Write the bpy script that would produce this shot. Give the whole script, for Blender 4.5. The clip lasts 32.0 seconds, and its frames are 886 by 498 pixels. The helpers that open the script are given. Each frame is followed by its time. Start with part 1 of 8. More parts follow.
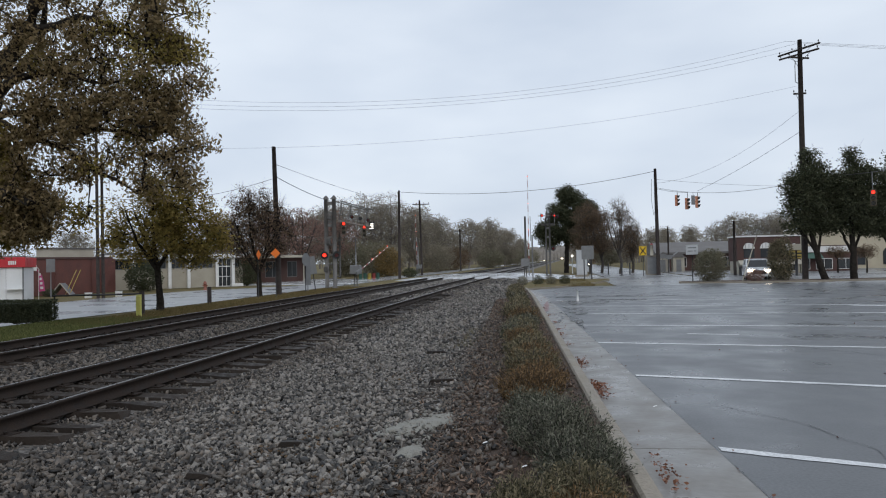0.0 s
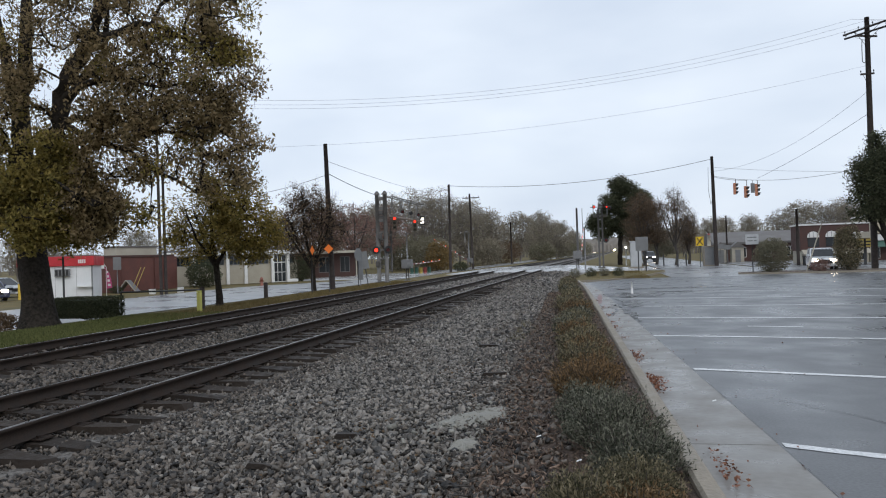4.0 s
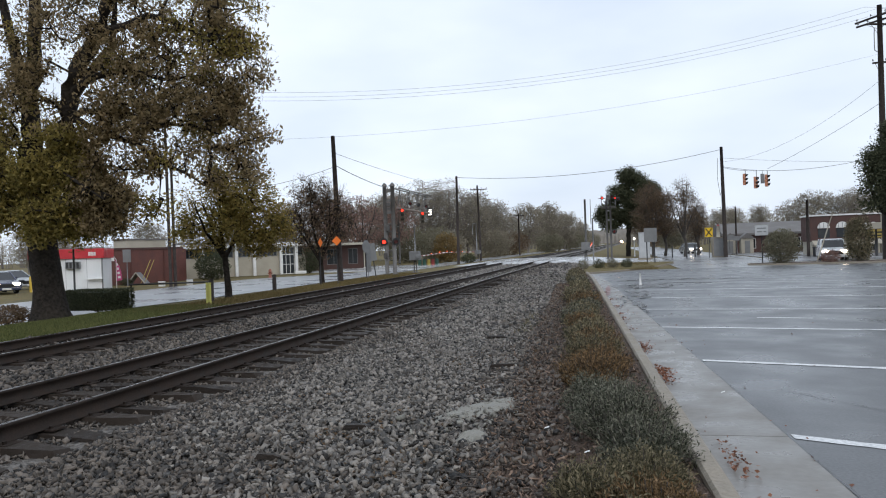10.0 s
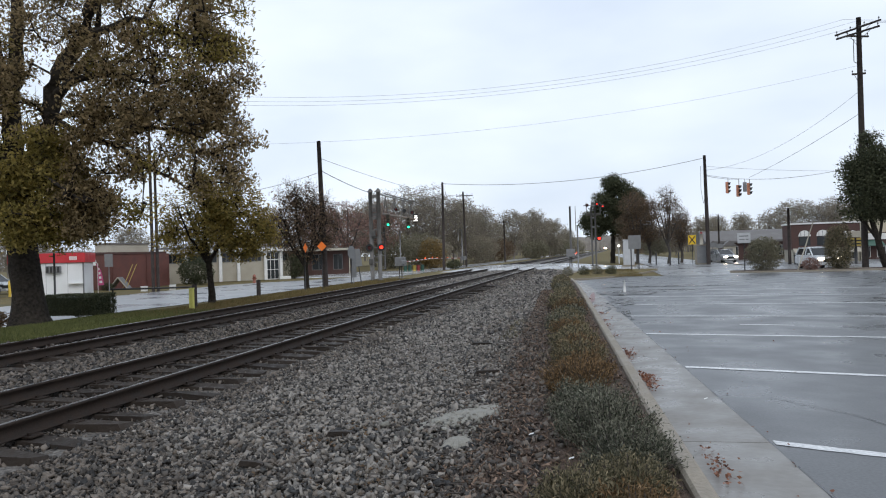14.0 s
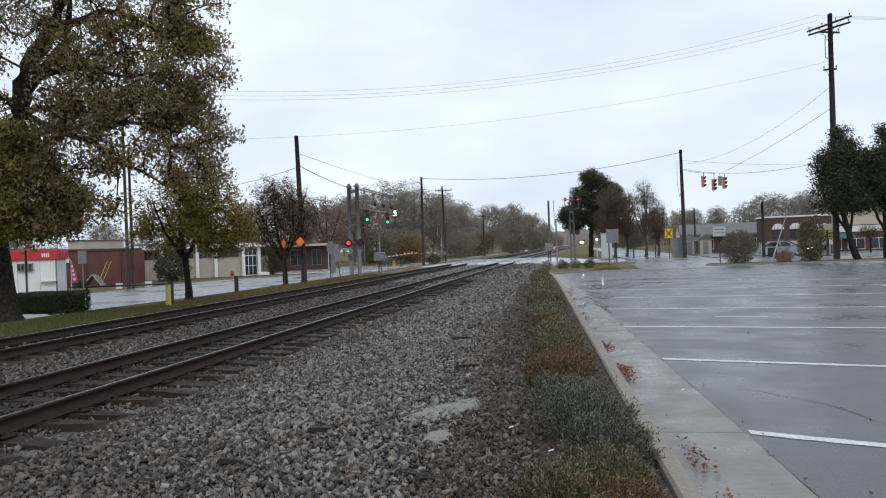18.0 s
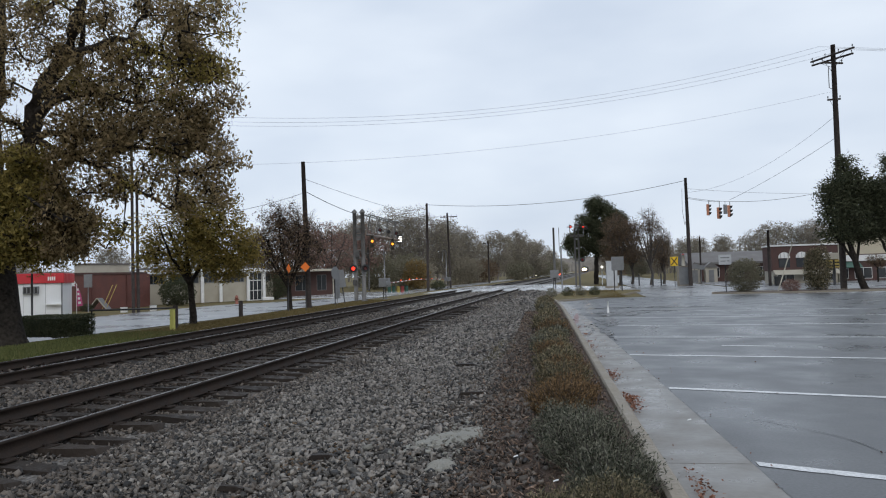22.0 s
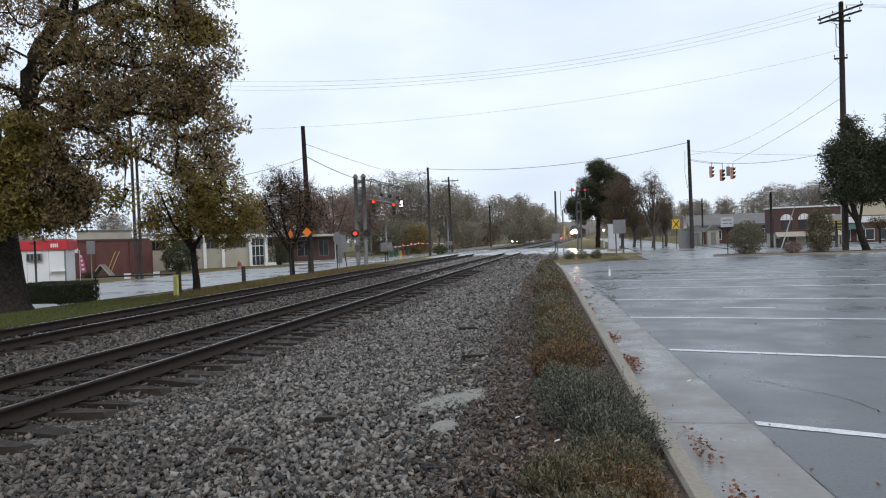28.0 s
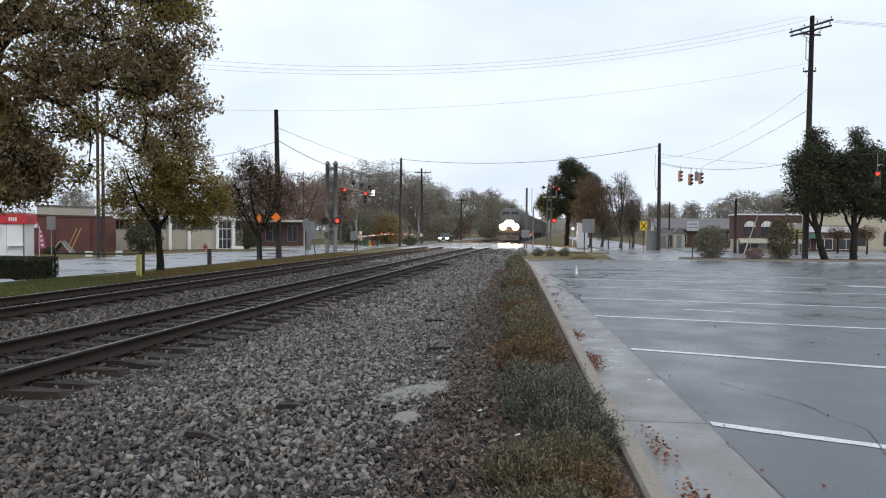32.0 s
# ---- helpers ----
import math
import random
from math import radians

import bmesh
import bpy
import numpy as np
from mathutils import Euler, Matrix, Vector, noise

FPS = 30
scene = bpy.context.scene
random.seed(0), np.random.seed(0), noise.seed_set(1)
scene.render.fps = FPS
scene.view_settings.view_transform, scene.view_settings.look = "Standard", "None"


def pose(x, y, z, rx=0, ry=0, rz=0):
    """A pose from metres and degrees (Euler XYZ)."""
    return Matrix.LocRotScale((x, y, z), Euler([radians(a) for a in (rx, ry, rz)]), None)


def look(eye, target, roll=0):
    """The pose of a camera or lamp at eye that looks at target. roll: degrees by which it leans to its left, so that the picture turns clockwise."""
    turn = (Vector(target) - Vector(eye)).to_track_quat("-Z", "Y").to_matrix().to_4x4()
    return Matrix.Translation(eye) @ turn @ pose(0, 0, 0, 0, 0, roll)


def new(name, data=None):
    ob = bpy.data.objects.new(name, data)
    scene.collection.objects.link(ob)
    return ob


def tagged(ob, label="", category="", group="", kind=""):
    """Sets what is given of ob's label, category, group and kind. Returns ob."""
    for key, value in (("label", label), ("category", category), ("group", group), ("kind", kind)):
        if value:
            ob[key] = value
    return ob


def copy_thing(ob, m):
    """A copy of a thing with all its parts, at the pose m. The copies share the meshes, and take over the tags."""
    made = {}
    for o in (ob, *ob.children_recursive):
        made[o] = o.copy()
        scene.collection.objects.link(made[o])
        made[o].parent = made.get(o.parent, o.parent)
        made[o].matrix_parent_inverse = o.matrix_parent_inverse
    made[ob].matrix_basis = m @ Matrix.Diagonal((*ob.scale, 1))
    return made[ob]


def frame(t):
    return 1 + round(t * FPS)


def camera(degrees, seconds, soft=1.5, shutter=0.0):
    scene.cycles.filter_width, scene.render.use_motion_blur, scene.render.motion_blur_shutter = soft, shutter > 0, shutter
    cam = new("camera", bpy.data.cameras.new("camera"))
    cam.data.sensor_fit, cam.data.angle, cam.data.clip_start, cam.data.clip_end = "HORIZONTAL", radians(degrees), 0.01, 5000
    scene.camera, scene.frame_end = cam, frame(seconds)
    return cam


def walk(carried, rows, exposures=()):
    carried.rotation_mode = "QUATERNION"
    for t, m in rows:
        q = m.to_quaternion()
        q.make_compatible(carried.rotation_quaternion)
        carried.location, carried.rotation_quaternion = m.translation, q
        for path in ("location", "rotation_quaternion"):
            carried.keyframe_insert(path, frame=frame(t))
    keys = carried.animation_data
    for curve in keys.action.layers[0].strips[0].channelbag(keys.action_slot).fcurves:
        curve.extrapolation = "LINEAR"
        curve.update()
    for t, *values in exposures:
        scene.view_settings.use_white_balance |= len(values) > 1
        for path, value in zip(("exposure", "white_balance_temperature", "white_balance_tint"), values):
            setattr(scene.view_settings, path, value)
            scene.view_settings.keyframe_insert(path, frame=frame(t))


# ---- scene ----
cam = camera(68.39, 32.0, soft=1.1)
PATH = [
    (0.0, 0.000, 0.000, 1.500, 91.07, 1.17, 9.26),
    (0.5, 0.000, 0.000, 1.500, 90.25, 1.43, 9.90),
    (1.0, 0.000, 0.000, 1.500, 90.96, 1.77, 10.84),
    (1.5, 0.000, 0.000, 1.500, 91.31, 2.03, 11.90),
    (2.0, 0.000, 0.000, 1.500, 91.60, 2.05, 12.62),
    (2.5, 0.000, 0.000, 1.500, 91.86, 2.09, 13.05),
    (3.0, 0.000, 0.000, 1.500, 91.22, 1.88, 13.51),
    (3.5, 0.000, 0.000, 1.500, 90.61, 1.88, 13.72),
    (5.5, 0.000, 0.000, 1.500, 90.76, 2.08, 13.54),
    (6.0, 0.000, 0.000, 1.500, 90.21, 2.06, 13.07),
    (6.5, 0.000, 0.000, 1.500, 90.09, 2.06, 13.07),
    (7.0, 0.000, 0.000, 1.500, 90.12, 2.05, 13.14),
    (7.5, 0.000, 0.000, 1.500, 90.06, 2.19, 13.52),
    (8.0, 0.000, 0.000, 1.500, 90.08, 2.20, 13.89),
    (8.5, 0.000, 0.000, 1.500, 90.03, 2.07, 14.18),
    (9.0, 0.000, 0.000, 1.500, 90.00, 1.90, 14.30),
    (9.5, 0.000, 0.000, 1.500, 89.93, 2.24, 14.40),
    (10.0, 0.000, 0.000, 1.500, 89.93, 2.02, 14.41),
    (10.5, 0.000, 0.000, 1.500, 89.79, 1.71, 14.43),
    (11.0, 0.000, 0.000, 1.500, 89.71, 1.51, 14.39),
    (11.5, 0.000, 0.000, 1.500, 89.71, 2.02, 14.25),
    (12.0, 0.000, 0.000, 1.500, 89.82, 2.23, 14.05),
    (12.5, 0.000, 0.000, 1.500, 89.94, 2.11, 13.83),
    (13.0, 0.000, 0.000, 1.500, 90.04, 2.04, 13.80),
    (13.5, 0.000, 0.000, 1.500, 90.22, 1.94, 13.61),
    (14.0, 0.000, 0.000, 1.500, 90.42, 1.73, 13.14),
    (14.5, 0.000, 0.000, 1.500, 90.55, 1.70, 12.66),
    (15.0, 0.000, 0.000, 1.500, 90.64, 1.90, 12.13),
    (15.5, 0.000, 0.000, 1.500, 90.56, 1.77, 11.80),
    (17.5, 0.000, 0.000, 1.500, 89.86, 2.07, 11.19),
    (18.0, 0.000, 0.000, 1.500, 89.90, 2.07, 11.33),
    (18.5, 0.000, 0.000, 1.500, 90.12, 2.15, 11.55),
    (19.0, 0.000, 0.000, 1.500, 90.48, 1.98, 11.68),
    (19.5, 0.000, 0.000, 1.500, 90.82, 1.79, 11.52),
    (20.0, 0.000, 0.000, 1.500, 91.27, 1.78, 11.34),
    (20.5, 0.000, 0.000, 1.500, 91.59, 1.75, 11.15),
    (21.0, 0.000, 0.000, 1.500, 91.82, 2.07, 11.23),
    (21.5, 0.000, 0.000, 1.500, 92.00, 1.88, 11.51),
    (22.0, 0.000, 0.000, 1.500, 92.22, 1.64, 11.75),
    (22.5, 0.000, 0.000, 1.500, 92.39, 1.69, 11.75),
    (23.0, 0.000, 0.000, 1.500, 92.36, 1.96, 11.18),
    (23.5, 0.000, 0.000, 1.500, 92.12, 2.33, 11.05),
    (24.0, 0.000, 0.000, 1.500, 91.90, 2.48, 11.05),
    (24.5, 0.000, 0.000, 1.500, 91.82, 2.10, 11.18),
    (25.0, 0.000, 0.000, 1.500, 91.55, 1.70, 11.46),
    (25.5, 0.000, 0.000, 1.500, 91.25, 2.11, 11.57),
    (27.5, 0.000, 0.000, 1.500, 89.63, 2.31, 12.30),
    (28.0, 0.000, 0.000, 1.500, 89.09, 2.03, 11.90),
    (28.5, 0.000, 0.000, 1.500, 88.78, 2.20, 11.46),
    (29.0, 0.000, 0.000, 1.500, 88.45, 2.52, 11.12),
    (29.5, 0.000, 0.000, 1.500, 88.65, 2.61, 10.82),
    (30.0, 0.000, 0.000, 1.500, 88.78, 2.23, 10.83),
    (30.5, 0.000, 0.000, 1.500, 88.74, 0.69, 10.30),
    (31.0, 0.000, 0.000, 1.500, 88.30, -0.19, 9.82),
    (31.5, 0.000, 0.000, 1.500, 87.90, -0.65, 9.53),
    (32.0, 0.000, 0.000, 1.500, 88.35, -0.52, 9.30),
]
EXPOSURES = [(0.0, -0.28), (0.5, -0.14), (1.0, -0.1), (2.0, -0.14), (3.5, -0.14), (6.0, -0.08), (9.0, 0.0), (15.0, 0.0), (19.0, -0.05), (21.0, -0.15), (23.0, -0.25), (25.0, -0.15), (28.0, 0.0), (32.0, 0.05)]
walk(cam, [(t, pose(x, y, z, rx, ry, rz)) for t, x, y, z, rx, ry, rz in PATH], EXPOSURES)

# ---- daylight: a wet overcast day ----
world = bpy.data.worlds.new("overcast")
scene.world = world
world.use_nodes = True
wn, wl = world.node_tree.nodes, world.node_tree.links
wn.clear()
w_out, w_bg = wn.new("ShaderNodeOutputWorld"), wn.new("ShaderNodeBackground")
w_sky = wn.new("ShaderNodeTexSky")
w_sky.sky_type, w_sky.sun_disc = "NISHITA", False
w_sky.sun_elevation, w_sky.sun_rotation = radians(32), radians(150)
w_sky.air_density, w_sky.dust_density = 1.0, 4.0
w_scale = wn.new("ShaderNodeMix")
w_scale.data_type, w_scale.blend_type = "RGBA", "MULTIPLY"
w_scale.inputs[0].default_value = 1.0
w_scale.inputs[7].default_value = (0.09, 0.09, 0.09, 1)
wl.new(w_sky.outputs[0], w_scale.inputs[6])
w_co, w_map = wn.new("ShaderNodeTexCoord"), wn.new("ShaderNodeMapping")
w_map.inputs["Scale"].default_value = (1.6, 1.6, 4.5)
w_noise = wn.new("ShaderNodeTexNoise")
w_noise.inputs["Scale"].default_value, w_noise.inputs["Detail"].default_value = 1.7, 4
w_noise.inputs["Roughness"].default_value = 0.45
w_ramp = wn.new("ShaderNodeValToRGB")
w_ramp.color_ramp.elements[0].position, w_ramp.color_ramp.elements[1].position = 0.3, 0.72
w_ramp.color_ramp.elements[0].color = (0.60, 0.68, 0.80, 1)
w_ramp.color_ramp.elements[1].color = (0.80, 0.87, 0.96, 1)
w_mix = wn.new("ShaderNodeMix")
w_mix.data_type = "RGBA"
w_mix.inputs[0].default_value = 0.88
wl.new(w_co.outputs["Generated"], w_map.inputs["Vector"])
wl.new(w_map.outputs[0], w_noise.inputs["Vector"])
wl.new(w_noise.outputs[0], w_ramp.inputs[0])
wl.new(w_scale.outputs[2], w_mix.inputs[6])
wl.new(w_ramp.outputs[0], w_mix.inputs[7])
wl.new(w_mix.outputs[2], w_bg.inputs[0])
w_bg.inputs[1].default_value = 1.32
wl.new(w_bg.outputs[0], w_out.inputs[0])
sun = new("sun", bpy.data.lights.new("sun", "SUN"))
sun.data.energy, sun.data.angle, sun.data.color = 0.6, radians(25), (1, 0.96, 0.9)
sun.matrix_world = look((20, -30, 30), (0, 0, 0))

# ---- materials ----
MATS = {}


def surface(name, a, b, scale=8.0, rough=(0.6, 0.9), bump=0.3, fine=60.0, metal=0.0, big=0.6, coords="Object", spec=0.5, island=0.0, each=0.0, dist=0.02, leaf=0.0, span=None):
    """Two tones mixed by a coarse and a fine noise; roughness follows the coarse one; bump from the fine one."""
    m = bpy.data.materials.new(name)
    m.use_nodes = True
    n, l = m.node_tree.nodes, m.node_tree.links
    p = n["Principled BSDF"]
    co = n.new("ShaderNodeTexCoord")
    n1, n2 = n.new("ShaderNodeTexNoise"), n.new("ShaderNodeTexNoise")
    n1.inputs["Scale"].default_value, n1.inputs["Detail"].default_value = scale, 5
    n2.inputs["Scale"].default_value, n2.inputs["Detail"].default_value = fine, 3
    for k in (n1, n2):
        l.new(co.outputs[coords], k.inputs["Vector"])
    mixf = n.new("ShaderNodeMix")
    mixf.inputs[0].default_value = 1 - big
    l.new(n1.outputs[0], mixf.inputs[2])
    l.new(n2.outputs[0], mixf.inputs[3])
    fac = mixf.outputs[0]
    if island or each:
        src = n.new("ShaderNodeNewGeometry").outputs["Random Per Island"] if island else n.new("ShaderNodeObjectInfo").outputs["Random"]
        m2 = n.new("ShaderNodeMix")
        m2.inputs[0].default_value = island or each
        l.new(fac, m2.inputs[2])
        l.new(src, m2.inputs[3])
        fac = m2.outputs[0]
    ramp = n.new("ShaderNodeValToRGB")
    e = ramp.color_ramp.elements
    e[0].position, e[1].position = span or ((0.32, 0.68) if not (island or each) else (0.15, 0.85))
    e[0].color, e[1].color = (*a, 1), (*b, 1)
    l.new(fac, ramp.inputs[0])
    l.new(ramp.outputs[0], p.inputs["Base Color"])
    mr = n.new("ShaderNodeMapRange")
    mr.inputs[1].default_value, mr.inputs[2].default_value = 0.35, 0.65
    mr.inputs[3].default_value, mr.inputs[4].default_value = rough
    l.new(n1.outputs[0], mr.inputs[0])
    l.new(mr.outputs[0], p.inputs["Roughness"])
    p.inputs["Metallic"].default_value = metal
    p.inputs["Specular IOR Level"].default_value = spec
    if bump:
        bp = n.new("ShaderNodeBump")
        bp.inputs["Strength"].default_value, bp.inputs["Distance"].default_value = bump, dist
        l.new(mixf.outputs[0], bp.inputs["Height"])
        l.new(bp.outputs[0], p.inputs["Normal"])
    if leaf:
        tr, mx, out = n.new("ShaderNodeBsdfTranslucent"), n.new("ShaderNodeMixShader"), n["Material Output"]
        l.new(ramp.outputs[0], tr.inputs["Color"])
        mx.inputs[0].default_value = leaf
        l.new(p.outputs[0], mx.inputs[1])
        l.new(tr.outputs[0], mx.inputs[2])
        l.new(mx.outputs[0], out.inputs["Surface"])
    MATS[name] = m
    return m


def glow(name, color, strength):
    m = bpy.data.materials.new(name)
    m.use_nodes = True
    p = m.node_tree.nodes["Principled BSDF"]
    p.inputs["Base Color"].default_value = (*color, 1)
    p.inputs["Emission Color"].default_value = (*color, 1)
    p.inputs["Emission Strength"].default_value = strength
    MATS[name] = m
    return m


def glossy(name, color, rough=0.15, metal=0.0, coat=0.0, alpha=1.0):
    m = surface(name, color, tuple(min(1, c * 1.25 + 0.004) for c in color), 3, (rough, rough + 0.12), 0.03, 40)
    p = m.node_tree.nodes["Principled BSDF"]
    p.inputs["Metallic"].default_value, p.inputs["Coat Weight"].default_value = metal, coat
    return m


GRASS = surface("grass", (0.075, 0.068, 0.028), (0.19, 0.145, 0.065), 0.9, (0.8, 1), 0.6, 35, dist=0.05, spec=0.2)
TANLAWN = surface("tan_lawn_blades", (0.09, 0.075, 0.03), (0.25, 0.19, 0.09), 1.2, (0.7, 0.9), 0, 30, island=0.6, spec=0.15, leaf=0.3)
LAWN = surface("lawn_blades", (0.045, 0.066, 0.02), (0.19, 0.19, 0.075), 1.2, (0.7, 0.9), 0, 30, island=0.6, spec=0.15, leaf=0.3)
SOIL = surface("mulch_soil", (0.040, 0.028, 0.0215), (0.15, 0.105, 0.081), 9, (0.6, 0.95), 1.0, 60, dist=0.06, spec=0.3, big=0.45)
BALLASTBED = surface("ballast_bed", (0.022, 0.02, 0.018), (0.24, 0.22, 0.20), 2.0, (0.7, 1), 1.0, 22, big=0.25, dist=0.06)
STONE = surface("ballast_stone", (0.012, 0.0108, 0.0098), (0.345, 0.312, 0.275), 22, (0.35, 0.75), 0.45, 110, island=0.68, span=(0.23, 0.95), dist=0.01)
STONEDIRT = surface("dirty_stone", (0.013, 0.010, 0.008), (0.10, 0.078, 0.062), 7, (0.5, 0.9), 0.5, 55, island=0.65, span=(0.25, 0.9))
STONEMID = surface("grimy_ballast_stone", (0.011, 0.0092, 0.008), (0.205, 0.172, 0.143), 14, (0.4, 0.85), 0.4, 80, island=0.68, span=(0.25, 0.95), dist=0.01)
CHIP = surface("mulch_chips", (0.032, 0.022, 0.0165), (0.32, 0.225, 0.168), 6, (0.5, 0.9), 0.3, 55, island=0.8, spec=0.3, span=(0.22, 1.0))
PALESTONE = surface("pale_concrete_crumb", (0.13, 0.127, 0.11), (0.33, 0.32, 0.285), 12, (0.6, 0.9), 0.9, 60, island=0.3)
ASPHALT = surface("wet_asphalt", (0.046, 0.049, 0.053), (0.135, 0.14, 0.147), 0.9, (0.24, 0.5), 0.25, 45, big=0.62, dist=0.012)
ROAD = surface("wet_road", (0.12, 0.122, 0.126), (0.24, 0.242, 0.246), 0.35, (0.2, 0.42), 0.06, 70, big=0.8, dist=0.01)
CONCRETE = surface("kerb_concrete", (0.15, 0.128, 0.098), (0.34, 0.30, 0.245), 3.5, (0.5, 0.85), 0.8, 26, each=0.12, big=0.5, dist=0.03)
GUTTER = surface("gutter_concrete", (0.12, 0.113, 0.104), (0.27, 0.258, 0.24), 1.9, (0.2, 0.62), 0.4, 16, each=0.06, big=0.6)
PALEROAD = surface("wet_pale_road", (0.13, 0.132, 0.136), (0.33, 0.333, 0.338), 0.35, (0.2, 0.5), 0.06, 70, big=0.7, dist=0.01)
CROSSING = surface("crossing_concrete", (0.30, 0.30, 0.30), (0.44, 0.44, 0.43), 0.8, (0.12, 0.3), 0.1, 60)
LINE = surface("worn_white_paint", (0.42, 0.43, 0.44), (0.80, 0.81, 0.82), 4, (0.3, 0.6), 0.25, 35, big=0.4)
PATCH = surface("asphalt_patch", (0.02, 0.021, 0.023), (0.05, 0.05, 0.053), 2, (0.15, 0.4), 0.2, 60)
REDPAINT = surface("faded_red_paint", (0.13, 0.055, 0.05), (0.22, 0.105, 0.095), 5, (0.3, 0.6), 0.2, 50)
RAILSTEEL = surface("rusted_rail_steel", (0.012, 0.0088, 0.007), (0.042, 0.030, 0.024), 6, (0.6, 0.9), 0.3, 70, spec=0.2)
RAILHEAD = surface("worn_rail_head", (0.17, 0.165, 0.165), (0.34, 0.33, 0.33), 5, (0.2, 0.38), 0.05, 60, metal=0.9)
TIE = surface("weathered_tie_wood", (0.008, 0.006, 0.005), (0.052, 0.040, 0.032), 7, (0.45, 0.9), 0.9, 40, each=0.35, spec=0.3)
POLEWOOD = surface("creosote_pole_wood", (0.022, 0.018, 0.017), (0.072, 0.060, 0.055), 5, (0.7, 0.95), 0.6, 30, spec=0.15)
BARK = surface("oak_bark", (0.008, 0.0068, 0.0062), (0.05, 0.043, 0.036), 2.6, (0.8, 1), 1.0, 12, dist=0.12, spec=0.12, big=0.4)
TWIG = surface("twig_bark", (0.04, 0.034, 0.03), (0.10, 0.088, 0.078), 5, (0.8, 1), 0, 30)
OAKLEAF = surface("oak_leaves", (0.12, 0.092, 0.04), (0.40, 0.295, 0.16), 0.7, (0.5, 0.8), 0, 20, island=0.5, spec=0.3, leaf=0.5, span=(0.2, 0.85))
OAKGREEN = surface("olive_oak_leaves", (0.13, 0.115, 0.03), (0.42, 0.32, 0.095), 0.7, (0.5, 0.8), 0, 20, island=0.45, spec=0.3, leaf=0.5, span=(0.25, 0.8))
OLIVELEAF = surface("olive_leaves", (0.105, 0.10, 0.028), (0.42, 0.30, 0.09), 0.7, (0.55, 0.85), 0, 20, island=0.5, spec=0.2, leaf=0.48)
BROWNLEAF = surface("brown_leaves", (0.085, 0.058, 0.038), (0.25, 0.175, 0.115), 0.5, (0.6, 0.85), 0, 20, island=0.4, spec=0.15, leaf=0.42)
# Russet leaves, lifted and evened with some distance haze in the colour.
REDLEAF = surface("russet_leaves", (0.17, 0.098, 0.082), (0.38, 0.25, 0.21), 0.4, (0.6, 0.85), 0, 20, island=0.35, spec=0.15, leaf=0.45)
YELLEAF = surface("ochre_leaves", (0.17, 0.125, 0.06), (0.36, 0.25, 0.11), 0.4, (0.6, 0.85), 0, 20, island=0.35, spec=0.15, leaf=0.45)
# Dull olive tone, raised to carry haze on the far thickets.
THICKET = surface("dull_thicket_leaves", (0.115, 0.118, 0.08), (0.29, 0.26, 0.185), 0.5, (0.6, 0.85), 0, 20, island=0.35, spec=0.15, leaf=0.45)
GREENLEAF = surface("evergreen_leaves", (0.030, 0.040, 0.022), (0.125, 0.13, 0.075), 0.6, (0.55, 0.85), 0, 20, island=0.55, spec=0.25, leaf=0.32)
SAGE = surface("sage_leaves", (0.030, 0.037, 0.023), (0.30, 0.29, 0.225), 3, (0.6, 0.9), 0, 20, island=0.75, spec=0.25, leaf=0.25, span=(0.25, 1.05))
OLIVESHRUB = surface("olive_shrub_leaves", (0.05, 0.05, 0.028), (0.34, 0.285, 0.18), 2.5, (0.6, 0.9), 0, 20, island=0.7, spec=0.25, leaf=0.28, span=(0.25, 0.95))
RUSTSHRUB = surface("rust_shrub_leaves", (0.06, 0.04, 0.02), (0.32, 0.205, 0.105), 2.5, (0.6, 0.9), 0, 20, island=0.7, spec=0.25, leaf=0.28, span=(0.25, 0.95))
DEADLEAF = surface("fallen_leaves", (0.095, 0.032, 0.02), (0.28, 0.125, 0.07), 3, (0.5, 0.8), 0.1, 30, island=0.7)
# Leaves of the far woods: distance haze is painted into the pale tones.
HAZYLEAF = surface("hazy_wood_leaves", (0.20, 0.178, 0.138), (0.42, 0.375, 0.29), 0.12, (0.8, 1), 0, 5, island=0.25, spec=0.1, leaf=0.45)
# Brown-grey of the far rise with distance haze mixed into it.
HAZYHILL = surface("hazy_hill_woods", (0.15, 0.135, 0.12), (0.27, 0.245, 0.215), 0.05, (0.9, 1), 0.5, 0.4, big=0.5, spec=0.05, dist=2.0)
# Far twigs lightened the same way, haze put into their colour.
HAZYTWIG = surface("hazy_wood_twigs", (0.14, 0.125, 0.115), (0.26, 0.235, 0.22), 0.1, (0.8, 1), 0, 5, island=0.5, spec=0.1)
BRICK = surface("red_brick", (0.085, 0.03, 0.025), (0.16, 0.066, 0.054), 1.5, (0.6, 0.85), 0.4, 14)
DARKBRICK = surface("brown_brick", (0.05, 0.024, 0.021), (0.10, 0.052, 0.045), 1.5, (0.6, 0.85), 0.4, 14)
BEIGE = surface("beige_block", (0.34, 0.31, 0.25), (0.46, 0.43, 0.36), 1.0, (0.6, 0.85), 0.2, 20)
CREAM = surface("cream_stucco", (0.42, 0.37, 0.27), (0.56, 0.50, 0.38), 0.8, (0.6, 0.85), 0.2, 20)
WHITEWALL = surface("white_painted_panel", (0.66, 0.68, 0.69), (0.80, 0.81, 0.82), 0.8, (0.35, 0.6), 0.08, 20)
WHITE = surface("white_paint", (0.62, 0.62, 0.61), (0.78, 0.78, 0.77), 2, (0.35, 0.6), 0.08, 30)
